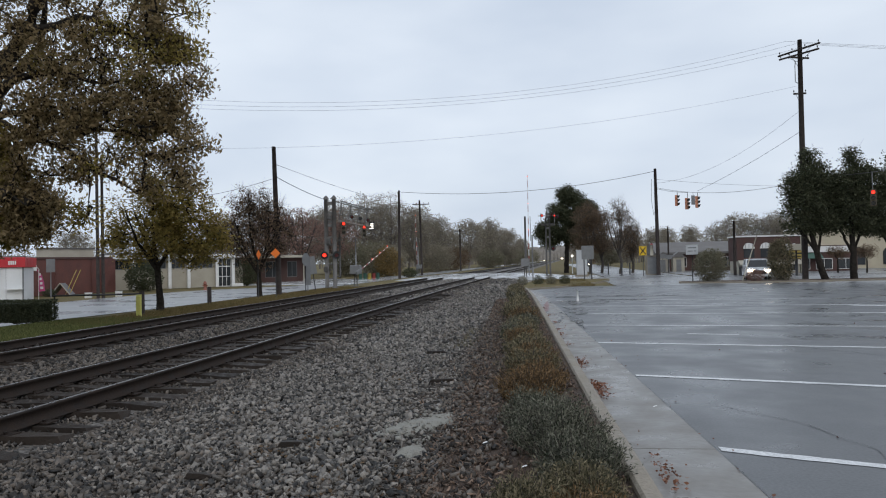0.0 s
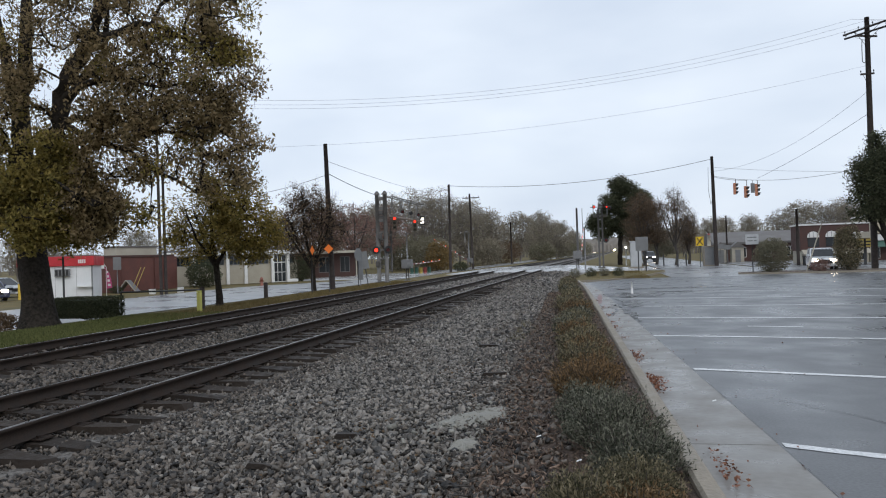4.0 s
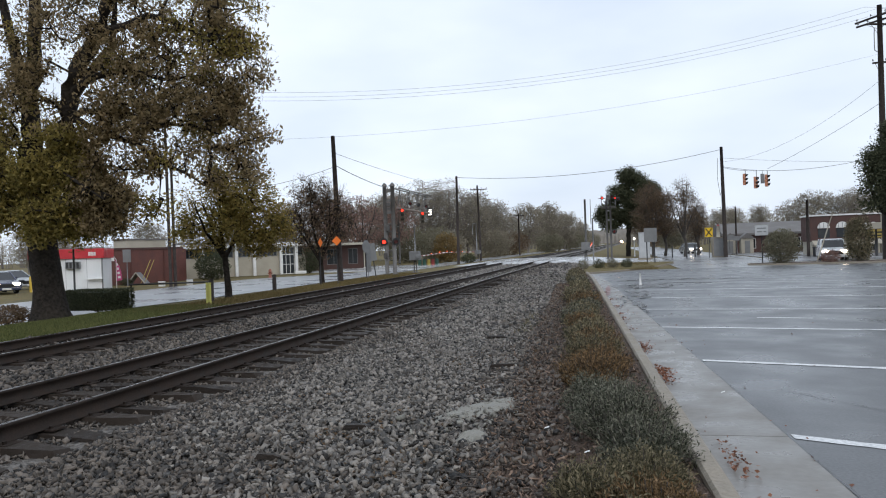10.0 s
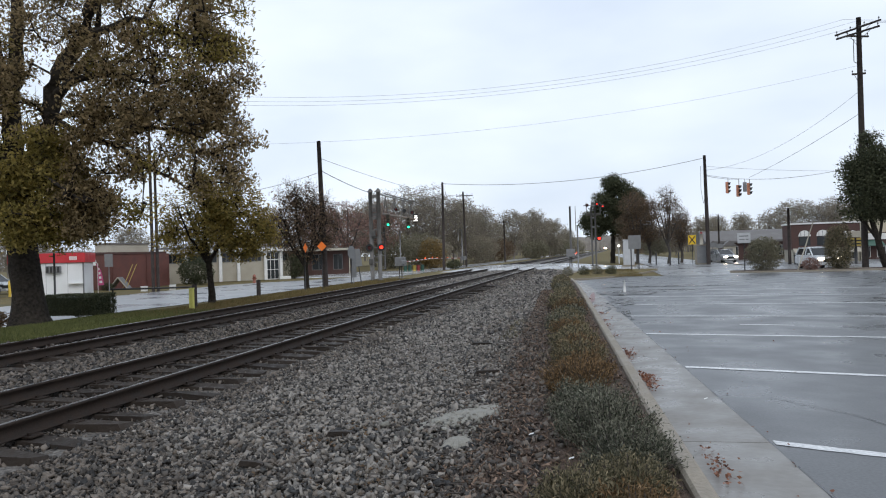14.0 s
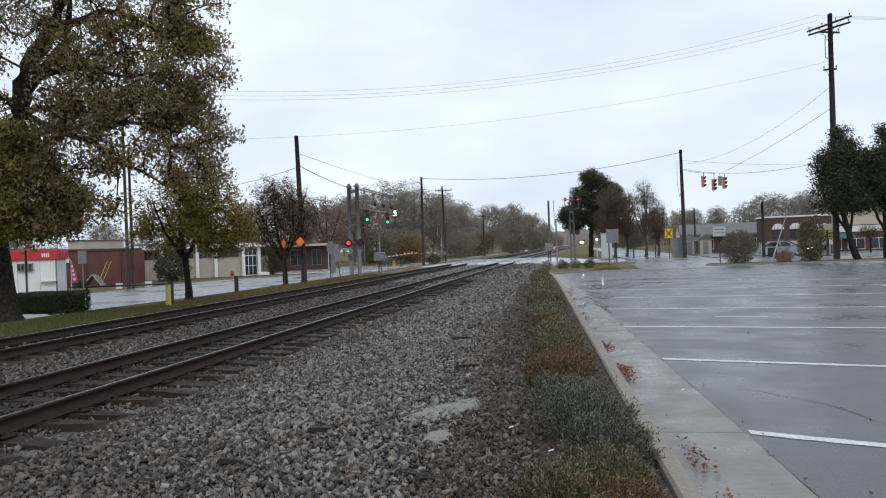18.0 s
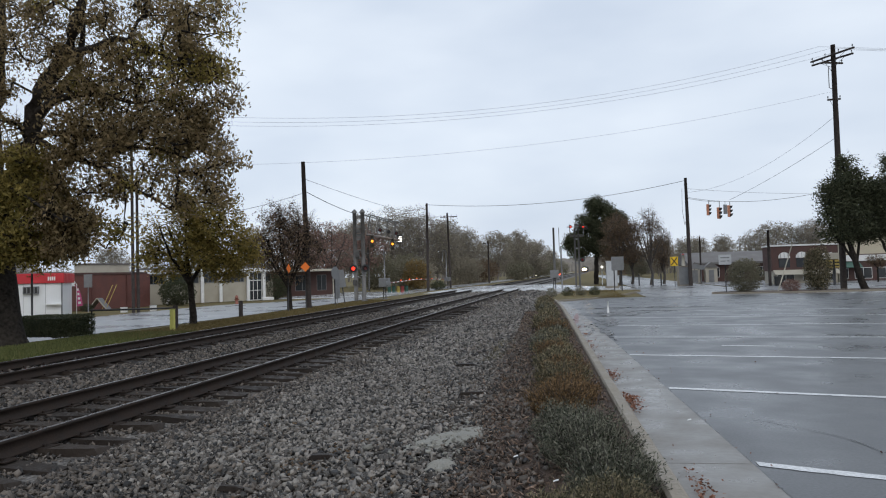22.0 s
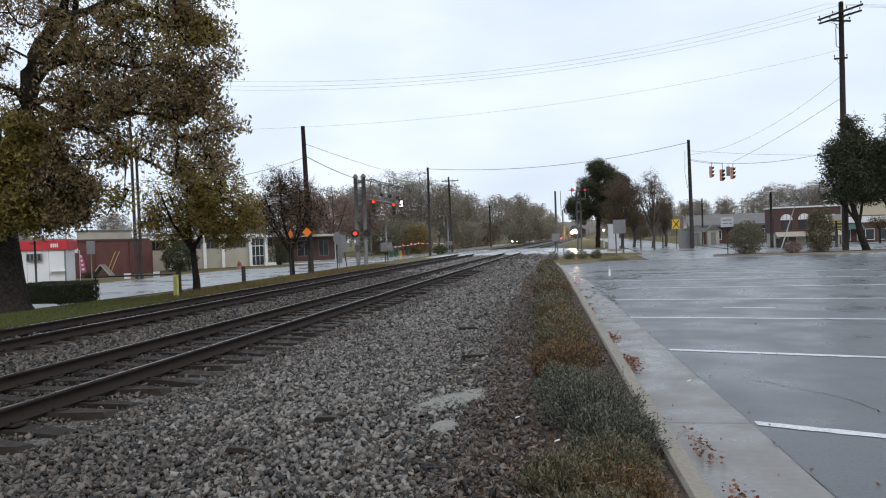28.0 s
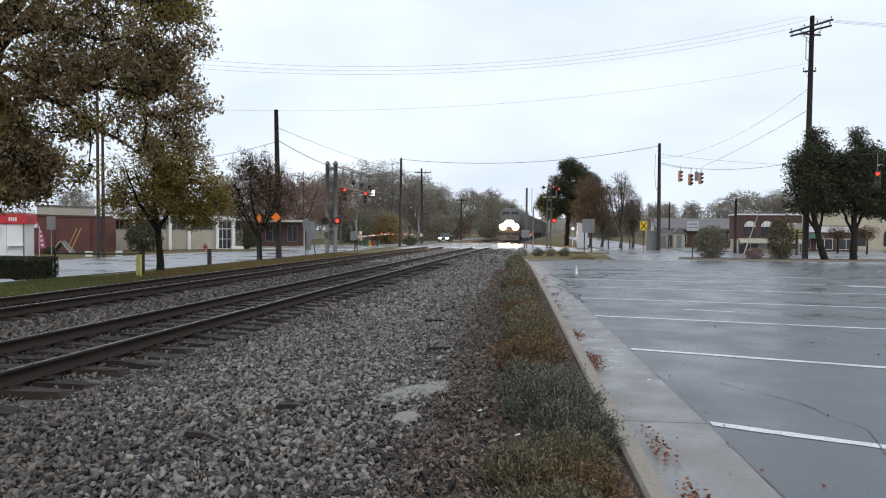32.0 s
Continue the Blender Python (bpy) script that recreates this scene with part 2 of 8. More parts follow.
REDPANEL = surface("red_fascia", (0.42, 0.012, 0.022), (0.56, 0.03, 0.04), 1.0, (0.3, 0.5), 0.03, 20)
FADEDRED = surface("faded_red_enamel", (0.22, 0.03, 0.03), (0.32, 0.07, 0.06), 3, (0.4, 0.6), 0.05, 30)
PINK = surface("pink_banner_cloth", (0.42, 0.05, 0.16), (0.55, 0.1, 0.24), 2, (0.7, 0.9), 0.1, 30)
GREYROOF = surface("grey_roof", (0.10, 0.094, 0.09), (0.17, 0.16, 0.155), 0.8, (0.5, 0.85), 0.3, 12)
GALV = surface("galvanised_steel", (0.14, 0.142, 0.145), (0.26, 0.262, 0.265), 3, (0.4, 0.65), 0.1, 40, metal=0.3)
SILVER = surface("silver_enclosure", (0.40, 0.41, 0.42), (0.52, 0.53, 0.54), 2, (0.3, 0.5), 0.05, 40, metal=0.2)
BLACK = surface("black_paint", (0.012, 0.012, 0.013), (0.03, 0.03, 0.032), 4, (0.4, 0.65), 0.1, 40)
YELLOW = surface("yellow_paint", (0.55, 0.36, 0.02), (0.68, 0.47, 0.05), 3, (0.4, 0.6), 0.1, 40)
PALEYELLOW = surface("pale_yellow_plastic", (0.48, 0.46, 0.10), (0.60, 0.58, 0.18), 3, (0.4, 0.6), 0.1, 40)
SIGNYELLOW = surface("sign_yellow", (0.70, 0.44, 0.01), (0.80, 0.52, 0.02), 2, (0.3, 0.5), 0.02, 30)
ORANGE = surface("sign_orange", (0.80, 0.16, 0.012), (0.92, 0.22, 0.02), 2, (0.3, 0.5), 0.02, 30)
SIGNGREY = surface("sign_back_grey", (0.15, 0.155, 0.16), (0.24, 0.245, 0.25), 2, (0.4, 0.6), 0.04, 30, metal=0.3)
SIGNALCASE = surface("signal_case_orange", (0.44, 0.17, 0.09), (0.60, 0.27, 0.16), 3, (0.4, 0.6), 0.05, 30)
# Darker copy of the signal case, its shade put into the colour.
SHADEDCASE = surface("signal_case_shaded", (0.07, 0.055, 0.035), (0.13, 0.10, 0.06), 3, (0.4, 0.6), 0.05, 30)
DARKGALV = surface("weathered_dark_steel", (0.055, 0.052, 0.05), (0.12, 0.115, 0.11), 3, (0.45, 0.7), 0.1, 40, metal=0.2)
DULLYELLOW = surface("dull_yellow_board", (0.34, 0.25, 0.05), (0.44, 0.33, 0.08), 3, (0.4, 0.6), 0.05, 30)
GLASS = glossy("dark_window_glass", (0.02, 0.024, 0.028), 0.06)
CARGLASS = glossy("car_glass", (0.012, 0.014, 0.016), 0.05)
CARWHITE = glossy("white_car_paint", (0.62, 0.63, 0.64), 0.2, 0, 0.6)
CARBLUE = glossy("navy_car_paint", (0.02, 0.025, 0.06), 0.2, 0, 0.6)
CARSILVER = glossy("silver_car_paint", (0.34, 0.35, 0.36), 0.25, 0.4, 0.6)
CARDARK = glossy("dark_car_paint", (0.03, 0.03, 0.033), 0.2, 0, 0.6)
TYRE = surface("tyre_rubber", (0.012, 0.012, 0.012), (0.028, 0.028, 0.028), 6, (0.7, 0.9), 0.2, 40)
CHROME = glossy("wheel_alloy", (0.4, 0.4, 0.41), 0.25, 0.8)
LOCOGREY = surface("locomotive_grey", (0.06, 0.055, 0.053), (0.13, 0.122, 0.118), 0.8, (0.55, 0.8), 0.05, 20, metal=0.1)
LOCODARK = surface("locomotive_dark", (0.02, 0.02, 0.022), (0.05, 0.05, 0.053), 1.5, (0.5, 0.8), 0.1, 20)
COACH = surface("train_car_brown_steel", (0.055, 0.045, 0.04), (0.11, 0.09, 0.08), 0.8, (0.4, 0.7), 0.1, 20)
LENSRED = glossy("unlit_red_lens", (0.09, 0.006, 0.006), 0.2)
LENSDARK = glossy("unlit_lens", (0.03, 0.025, 0.015), 0.2)
LITRED = glow("lit_red_lamp", (1.0, 0.03, 0.015), 3.4)
LITGREEN = glow("lit_green_lamp", (0.03, 1.0, 0.5), 2.0)
LITAMBER = glow("lit_amber_lamp", (1.0, 0.36, 0.03), 2.6)
LITORANGE = glow("lit_gate_lamp", (1.0, 0.1, 0.03), 2.5)
LITWHITE = glow("lit_white_lamp", (1.0, 0.95, 0.85), 2.0)
HEADLAMP = glow("lit_headlamp", (1.0, 0.82, 0.62), 14.0)
TRAINLAMP = glow("lit_locomotive_lamp", (1.0, 0.66, 0.36), 700.0)
# Glow given to the lamp housings in place of lens bloom.
LAMPBLOOM = glow("lamp_housing_bloom", (1.0, 0.52, 0.26), 60.0)
WIRE = surface("weathered_wire", (0.07, 0.07, 0.075), (0.13, 0.13, 0.135), 3, (0.6, 0.8), 0, 30)
HYDRANT = surface("hydrant_red", (0.20, 0.06, 0.04), (0.30, 0.12, 0.08), 3, (0.4, 0.6), 0.1, 30)
GREENPAINT = surface("dull_green_paint", (0.025, 0.075, 0.055), (0.05, 0.12, 0.09), 3, (0.4, 0.6), 0.1, 30)
TOWERSTEEL = surface("weathered_tower_steel", (0.095, 0.092, 0.088), (0.20, 0.192, 0.183), 3, (0.45, 0.7), 0.15, 40, metal=0.25)
RUSTARM = surface("rust_stained_steel", (0.14, 0.105, 0.08), (0.25, 0.20, 0.16), 2, (0.5, 0.75), 0.15, 30, metal=0.1)
FLANGEWAY = surface("dark_flangeway_rubber", (0.03, 0.03, 0.03), (0.075, 0.072, 0.07), 4, (0.4, 0.7), 0.2, 40)


# ---- mesh helpers ----
def mesh_of(name, bm, material):
    me = bpy.data.meshes.new(name)
    bm.normal_update()
    bm.to_mesh(me)
    bm.free()
    me.materials.append(material)
    return me


def part(name, bm, material, parent, label=""):
    ob = new(name, mesh_of(name, bm, material))
    if parent:
        ob.parent = parent
    if label:
        ob["label"] = label
    return ob


def thing(name, x, y, z, rz=0, label="", category="", group="", kind=""):
    ob = new(name)
    ob.empty_display_size = 0.2
    ob.matrix_basis = pose(x, y, z, 0, 0, rz)
    return tagged(ob, label, category, group, kind)


def box(bm, x0, y0, z0, x1, y1, z1, bevel=0.0, m=None):
    vs = [bm.verts.new((x, y, z)) for z in (z0, z1) for x, y in ((x0, y0), (x1, y0), (x1, y1), (x0, y1))]
    fs = [bm.faces.new([vs[i] for i in q]) for q in ((3, 2, 1, 0), (4, 5, 6, 7), (0, 1, 5, 4), (1, 2, 6, 5), (2, 3, 7, 6), (3, 0, 4, 7))]
    if m:
        for v in vs:
            v.co = m @ v.co
    if bevel:
        es = list({e for fc in fs for e in fc.edges})
        bmesh.ops.bevel(bm, geom=es, offset=bevel, segments=1, affect="EDGES")
    return bm


def tube(bm, pts, radii, seg=8, caps=True):
    """A tube along points, with a radius at each."""
    rings = []
    pts = [Vector(p) for p in pts]
    for i, p in enumerate(pts):
        d = (pts[min(i + 1, len(pts) - 1)] - pts[max(i - 1, 0)]).normalized()
        u = d.cross(Vector((0.31, 0.2, 0.93)) if abs(d.z) < 0.9 else Vector((1, 0.1, 0))).normalized()
        w = d.cross(u)
        r = radii[i] if isinstance(radii, (list, tuple)) else radii
        rings.append([bm.verts.new(p + (u * math.cos(2 * math.pi * k / seg) + w * math.sin(2 * math.pi * k / seg)) * r) for k in range(seg)])
    for a, b in zip(rings, rings[1:]):
        for k in range(seg):
            f = bm.faces.new((a[k], a[(k + 1) % seg], b[(k + 1) % seg], b[k]))
            f.smooth = seg > 6
    if caps:
        bm.faces.new(rings[0])
        bm.faces.new(rings[-1][::-1])
    return bm


def prism(bm, outline, y0, y1, m=None):
    """An outline in x, z drawn out along y."""
    a = [bm.verts.new((x, y0, z)) for x, z in outline]
    b = [bm.verts.new((x, y1, z)) for x, z in outline]
    n = len(outline)
    bm.faces.new(a)
    bm.faces.new(b[::-1])
    for i in range(n):
        bm.faces.new((a[i], b[i], b[(i + 1) % n], a[(i + 1) % n]))
    if m:
        for v in a + b:
            v.co = m @ v.co
    bmesh.ops.recalc_face_normals(bm, faces=bm.faces)
    return bm


def ball(bm, c, r, sz=1.0, sub=2):
    g = bmesh.ops.create_icosphere(bm, subdivisions=sub, radius=r)
    for v in g["verts"]:
        v.co.z *= sz
        v.co += Vector(c)
    for f in bm.faces:
        f.smooth = True
    return bm


def B():
    return bmesh.new()


def raw_mesh(name, verts, faces, material, smooth=False):
    """A mesh from arrays of points and of faces with equal corner counts."""
    me = bpy.data.meshes.new(name)
    k = faces.shape[1]
    me.vertices.add(len(verts))
    me.vertices.foreach_set("co", np.ascontiguousarray(verts, np.float32).ravel())
    me.loops.add(faces.size)
    me.loops.foreach_set("vertex_index", np.ascontiguousarray(faces, np.int32).ravel())
    me.polygons.add(len(faces))
    me.polygons.foreach_set("loop_start", np.arange(0, faces.size, k, dtype=np.int32))
    me.polygons.foreach_set("loop_total", np.full(len(faces), k, np.int32))
    if smooth:
        me.polygons.foreach_set("use_smooth", np.ones(len(faces), bool))
    me.update(calc_edges=True)
    me.materials.append(material)
    return me


def step(a, b, v):
    t = min(1, max(0, (v - a) / (b - a)))
    return t * t * (3 - 2 * t)


def track_bend(y):
    """Sideways shift of the tracks: straight, then a slight bend to the right."""
    if y < 30:
        return 0.0
    if y < 90:
        return 0.5 * (0.0244 / 60) * (y - 30) ** 2
    return 0.732 + 0.0244 * (y - 90)


def ground_z(x, y):
    xs = x - track_bend(y)
    z = -0.45 * step(22, 50, y)
    z_left = -0.25 - 0.25 * step(-15.6, -19, xs)
    z = z + (z_left - z) * step(-12.4, -13.4, xs) if xs < -12.4 else z
    bed = -0.305
    if -13.4 < xs < 0.4:
        k = step(-13.4, -12.6, xs) * (1 - step(-4.7, 0.4, xs))
        z = z + (bed - z) * k
    return z

# ---- ground: one sheet to the horizon ----
def grid_axis(fine0, fine1, d, far0, far1):
    a = list(np.arange(fine0, fine1 + 1e-6, d))
    v, s = fine1, d
    while v < far1:
        s *= 1.35
        v += s
        a.append(min(v, far1))
    v, s = fine0, d
    while v > far0:
        s *= 1.35
        v -= s
        a.insert(0, max(v, far0))
    return a


def sheet(name, xs, ys, material, lift=0.0, fz=ground_z, along=False):
    vs = np.array([(x + (track_bend(y) if along else 0), y, fz(x + (track_bend(y) if along else 0), y) + lift) for y in ys for x in xs])
    nx, ny = len(xs), len(ys)
    fs = np.array([(j * nx + i, j * nx + i + 1, (j + 1) * nx + i + 1, (j + 1) * nx + i) for j in range(ny - 1) for i in range(nx - 1)])
    return new(name, raw_mesh(name, vs, fs, material))


ground = sheet("ground", grid_axis(-40, 30, 0.7, -1500, 1500), grid_axis(-6, 100, 1.0, -600, 2500), GRASS, -0.03)
tagged(ground, "damp autumn grass and bare earth reaching to the horizon", "ground", kind="structure")

# lot frame: u across, v along the kerb
KERB_SLOPE = -0.0557


def lot(u, v):
    """Lot coordinates to the plan: u metres right of the kerb face, v metres along."""
    return 0.86 + KERB_SLOPE * v + u, v


def lot_z(x, y):
    return -0.45 * step(22, 50, y)


def lot_sheet(name, us, vs_, material, lift, parent=None, zf=lot_z):
    pts = np.array([(lot(u, v)[0], v, zf(*lot(u, v)) + lift) for v in vs_ for u in us])
    nx, ny = len(us), len(vs_)
    fs = np.array([(j * nx + i, j * nx + i + 1, (j + 1) * nx + i + 1, (j + 1) * nx + i) for j in range(ny - 1) for i in range(nx - 1)])
    ob = new(name, raw_mesh(name, pts, fs, material))
    ob.parent = parent
    return ob


pavement = lot_sheet("parking_lot", [0.3, 0.7] + list(np.arange(1.5, 80, 2.0)), list(np.arange(-8, 47, 1.0)), ASPHALT, 0.0)
for vtx in pavement.data.vertices:
    if vtx.co.x - lot(0, vtx.co.y)[0] < 0.35:
        vtx.co.z -= 0.025
tagged(pavement, "wet grey asphalt parking lot with shallow puddles", "parking lot", kind="structure")
road_east = sheet("road", list(np.arange(4.5, 120, 2.5)), list(np.arange(46, 66.1, 1.0)), ROAD, 0.0, lot_z)
tagged(road_east, "wet asphalt cross street beside the parking lot", "road", kind="structure")
road_w = sheet("road", list(np.arange(-29.2, -17.7, 0.57)), list(np.arange(-10, 60, 2.0)) + list(np.arange(60, 700, 20.0)), PALEROAD, 0.0, along=True)
for vtx in road_w.data.vertices:
    vtx.co.x -= 1.4 * (1 - step(22, 36, vtx.co.y)) * step(-29.2, -18.0, vtx.co.x)
    vtx.co.x += 6.3 * step(47, 60, vtx.co.y) * (1 - step(-29.2, -17.7, vtx.co.x - track_bend(vtx.co.y)))
    vtx.co.z = ground_z(vtx.co.x, vtx.co.y)
tagged(road_w, "wet pale asphalt street running beside the tracks", "road", kind="structure")


def cross_z(x, y):
    xs = x - track_bend(y)
    return -0.062 + (-0.40) * step(-4.5, 2.5, xs) if xs > -9 else -0.062 - 0.40 * step(-12.6, -17.0, xs)


cross = sheet("crossing_pavement", list(np.arange(-31, 5.6, 0.7)), [60.2] + list(np.arange(61, 79.1, 1.5)) + [79.8], CROSSING, 0.0, lambda x, y: cross_z(x, y) - (0.28 if y < 61 or y > 79.3 else 0))
tagged(cross, "wet pale concrete road surface of the level crossing", "crossing", kind="structure")
road_cross = sheet("road", list(np.arange(-90, -30.9, 4.0)), [61, 70, 79], ROAD, 0.008, lambda x, y: -0.47)
tagged(road_cross, "wet side street beyond the crossing", "road", kind="structure")
road_e2 = sheet("road", list(np.arange(5.5, 14.1, 1.0)), list(np.arange(66, 240, 6.0)), ROAD, 0.01, lambda x, y: -0.45)
road_e3 = sheet("road", list(np.arange(14.0, 60.1, 2.0)), list(np.arange(66, 91.1, 2.5)), ROAD, 0.012, lambda x, y: -0.45)
tagged(road_e3, "wet asphalt forecourt before the low buildings", "road", kind="structure")
tagged(road_e2, "wet street running away beside the tracks", "road", kind="structure")

# painted stall lines
LINES = [(5.35, 1.27, 7.6, -0.33), (8.59, 1.05, 7.2, -0.22), (11.87, 0.81, 7.3, -0.14), (14.97, 0.68, 8, -0.085), (17.99, 0.53, 8.5, -0.035), (20.85, 0.32, 8.5, -0.03), (23.9, 0.2, 9, -0.02)]
for y0, x0, run, slope in LINES:
    bm = B()
    n = 90
    for i in range(n):
        a, b = x0 + run * i / n, x0 + run * (i + 1) / n
        ya, yb = y0 + slope * (a - x0), y0 + slope * (b - x0)
        w = 0.056
        q = [bm.verts.new((x, yy + s * w * (1 + 0.3 * noise.noise(Vector((x * 7, s * 3.0 + y0, 0)))), lot_z(x, yy) + 0.004)) for x, yy, s in ((a, ya, -1), (b, yb, -1), (b, yb, 1), (a, ya, 1))]
        bm.faces.new(q)
    tagged(part("parking_line", bm, LINE, None), "worn white painted parking stall line", "parking line", "parking stall lines", "structure")
for a, b, c, d in ((8.45, 20.35, 12.0, 19.6), (2.6, 13.22, 3.5, 13.05)):
    bm = B()
    w = 0.16 if a > 5 else 0.05
    bm.faces.new([bm.verts.new(p) for p in ((a, b - w, 0.004), (c, d - w, 0.004), (c, d + w, 0.004), (a, b + w, 0.004))])
    tagged(part("parking_line", bm, LINE, None), "worn white pavement marking on wet asphalt", "parking line", "pavement markings", "structure")

# kerb and gutter in cast lengths
kerb = thing("kerb", 0, 0, 0, label="weathered concrete kerb along the planting strip", category="kerb", kind="structure")
gutter = thing("gutter", 0, 0, 0, label="wet concrete gutter slabs with blotches", category="gutter", kind="structure")
v = -8.0
while v < 38.5:
    L = 3.66 + 1.2 * math.sin(v * 1.7)
    for i, (u0, u1, z0, z1, nm, mat, par) in enumerate(((-0.15, 0.0, -0.35, 0.13, "kerb_length", CONCRETE, kerb), (0.0, 0.685, -0.2, 0.006, "gutter_slab", GUTTER, gutter))):
        bm = B()
        a, b = v + 0.006, v + L - 0.006
        za, zb = lot_z(0, a), lot_z(0, b)
        pts = []
        for vv, zz in ((a, za), (b, zb)):
            if nm == "kerb_length":
                prof = [(u0, z0), (u1 + 0.03, z0), (u1 + 0.02, 0.0), (u1 - 0.02, z1 - 0.02), (u1 - 0.045, z1), (u0 + 0.02, z1), (u0, z1 - 0.02)]
            else:
                ue = u1 - 0.0105 * max(0.0, vv - 4.0)
                prof = [(u0 + 0.02, z0), (ue, z0), (ue, z1), (u0 + 0.02, z1 - 0.012)]
            pts.append([bm.verts.new((lot(uu, vv)[0], vv, zz + pz)) for uu, pz in prof])
        n = len(pts[0])
        bm.faces.new(pts[0])
        bm.faces.new(pts[1][::-1])
        for k in range(n):
            bm.faces.new((pts[0][k], pts[1][k], pts[1][(k + 1) % n], pts[0][(k + 1) % n]))
        bmesh.ops.recalc_face_normals(bm, faces=bm.faces)
        part(nm, bm, mat, par)
    v += L

# mulch strip and ballast shoulder
strip = lot_sheet("planting_bed", list(np.arange(-1.9, -0.2, 0.125)) + [-0.15], list(np.arange(-8, 2, 0.5)) + list(np.arange(2, 39, 0.125)), SOIL, 0.0, None, lambda x, y: lot_z(x, y) + 0.03)
for vtx in strip.data.vertices:
    u = vtx.co.x - lot(0, vtx.co.y)[0]
    if u < -0.3:
        vtx.co.x += 0.55 * step(9, 14, vtx.co.y) * (-0.3 - u) / 1.6
    vtx.co.z += 0.05 * step(-1.7, -0.5, u) + 0.02 * noise.noise(vtx.co * 2.0) + 0.014 * noise.noise(vtx.co * 9.0) - 0.10 * (1 - step(-1.75, -1.3, u))
tagged(strip, "dark wet mulch bed littered with leaves beside the kerb", "planting bed", kind="structure")
bed = sheet("ballast", list(np.arange(-13.2, -0.9, 0.35)), list(np.arange(-8, 62, 0.6)) + list(np.arange(62, 900, 12.0)), BALLASTBED, 0.0, along=True)
for vtx in bed.data.vertices:
    xs = vtx.co.x - track_bend(vtx.co.y)
    if xs > -2.6:
        vtx.co.z = min(vtx.co.z, ground_z(vtx.co.x, vtx.co.y)) - 0.01
    vtx.co.z += 0.012 * noise.noise(vtx.co * 3.0) + (-0.05 if xs < -12.7 else 0) - (0.35 if vtx.co.y > 80 and xs > -4.2 else 0)
tagged(bed, "grey crushed-stone ballast shoulder along the tracks", "ballast", kind="structure")

# ---- tracks ----
RAIL_OUT = [(-0.07, 0), (0.07, 0), (0.07, 0.012), (0.015, 0.03), (0.009, 0.125), (0.034, 0.137), (0.036, 0.165), (0.026, 0.172), (-0.026, 0.172), (-0.036, 0.165), (-0.034, 0.137), (-0.009, 0.125), (-0.015, 0.03), (-0.07, 0.012)]
RAIL_TOP = -0.05


def rail_rows():
    return list(np.arange(-8, 100, 2.0)) + list(np.arange(100, 1500, 20.0))


def build_rail(track, x0):
    for nm, outline, mat in (("rail", RAIL_OUT, RAILSTEEL), ("rail_head", [(-0.024, 0.1722), (0.024, 0.1722), (0.022, 0.1745), (-0.022, 0.1745)], RAILHEAD)):
        ys = rail_rows()
        n = len(outline)
        vs = np.array([(x0 + track_bend(y) + px, y, RAIL_TOP - 0.172 + pz) for y in ys for px, pz in outline])
        fs = np.array([(j * n + i, j * n + (i + 1) % n, (j + 1) * n + (i + 1) % n, (j + 1) * n + i) for j in range(len(ys) - 1) for i in range(n)])
        ob = new(nm, raw_mesh(nm, vs, fs, mat))
        ob.parent = track


def build_track(x_mid, label, y_near, y_far):
    track = thing("railway_track", 0, 0, 0, label=label, category="railway track", kind="structure")
    build_rail(track, x_mid + 0.7525)
    build_rail(track, x_mid - 0.7525)
    rnd = random.Random(int(-x_mid * 10))
    shapes = []
    for k in range(7):
        bm = B()
        box(bm, -1.34 - rnd.uniform(0, 0.12), -0.12, -0.17, 1.46 + rnd.uniform(0, 0.16), 0.12, 0.0)
        bmesh.ops.subdivide_edges(bm, edges=[e for e in bm.edges if abs(e.verts[0].co.x - e.verts[1].co.x) > 1], cuts=5)
        for vt in bm.verts:
            end = abs(vt.co.x) > 1.2
            vt.co += Vector((rnd.uniform(-1, 1) * (0.07 if end else 0.02), rnd.uniform(-1, 1) * 0.018 - (0.03 * math.copysign(1, vt.co.y) * rnd.random() if end else 0), rnd.uniform(-1, 0.2) * 0.02 - (rnd.uniform(0.0, 0.05) if end and vt.co.z > -0.05 else 0)))
        shapes.append(mesh_of("sleeper", bm, TIE))
    pl = B()
    for s in (-1, 1):
        box(pl, s * 0.7525 - 0.18, -0.09, 0.0, s * 0.7525 + 0.18, 0.09, 0.014)
        for dx in (-0.1, 0.1):
            box(pl, s * 0.7525 + dx - 0.013, -0.05, 0.014, s * 0.7525 + dx + 0.013, -0.02, 0.042)
    plate = mesh_of("tie_plate", pl, RAILSTEEL)
    y = y_near
    while y < y_far:
        if not 60.5 < y < 79.5:
            ob = new("sleeper", rnd.choice(shapes))
            ob.parent = track
            ob.matrix_basis = pose(x_mid + track_bend(y) + rnd.uniform(-0.05, 0.05), y, RAIL_TOP - 0.177 + rnd.uniform(-0.01, 0.002), rnd.uniform(-3, 3), rnd.uniform(-0.8, 0.8), rnd.uniform(-2.5, 2.5))
            if y < 34:
                pb = new("tie_plate", plate)
                pb.parent = track
                pb.matrix_basis = pose(x_mid + track_bend(y), y, RAIL_TOP - 0.182, 0, 0, 0)
        y += 0.52 + rnd.uniform(-0.03, 0.03)
    return track


build_track(-6.50, "main railway track with rusty rails on weathered timber sleepers", -7.5, 60.5)
build_track(-10.95, "second railway track with rusty rails on timber sleepers", -7.5, 60.5)

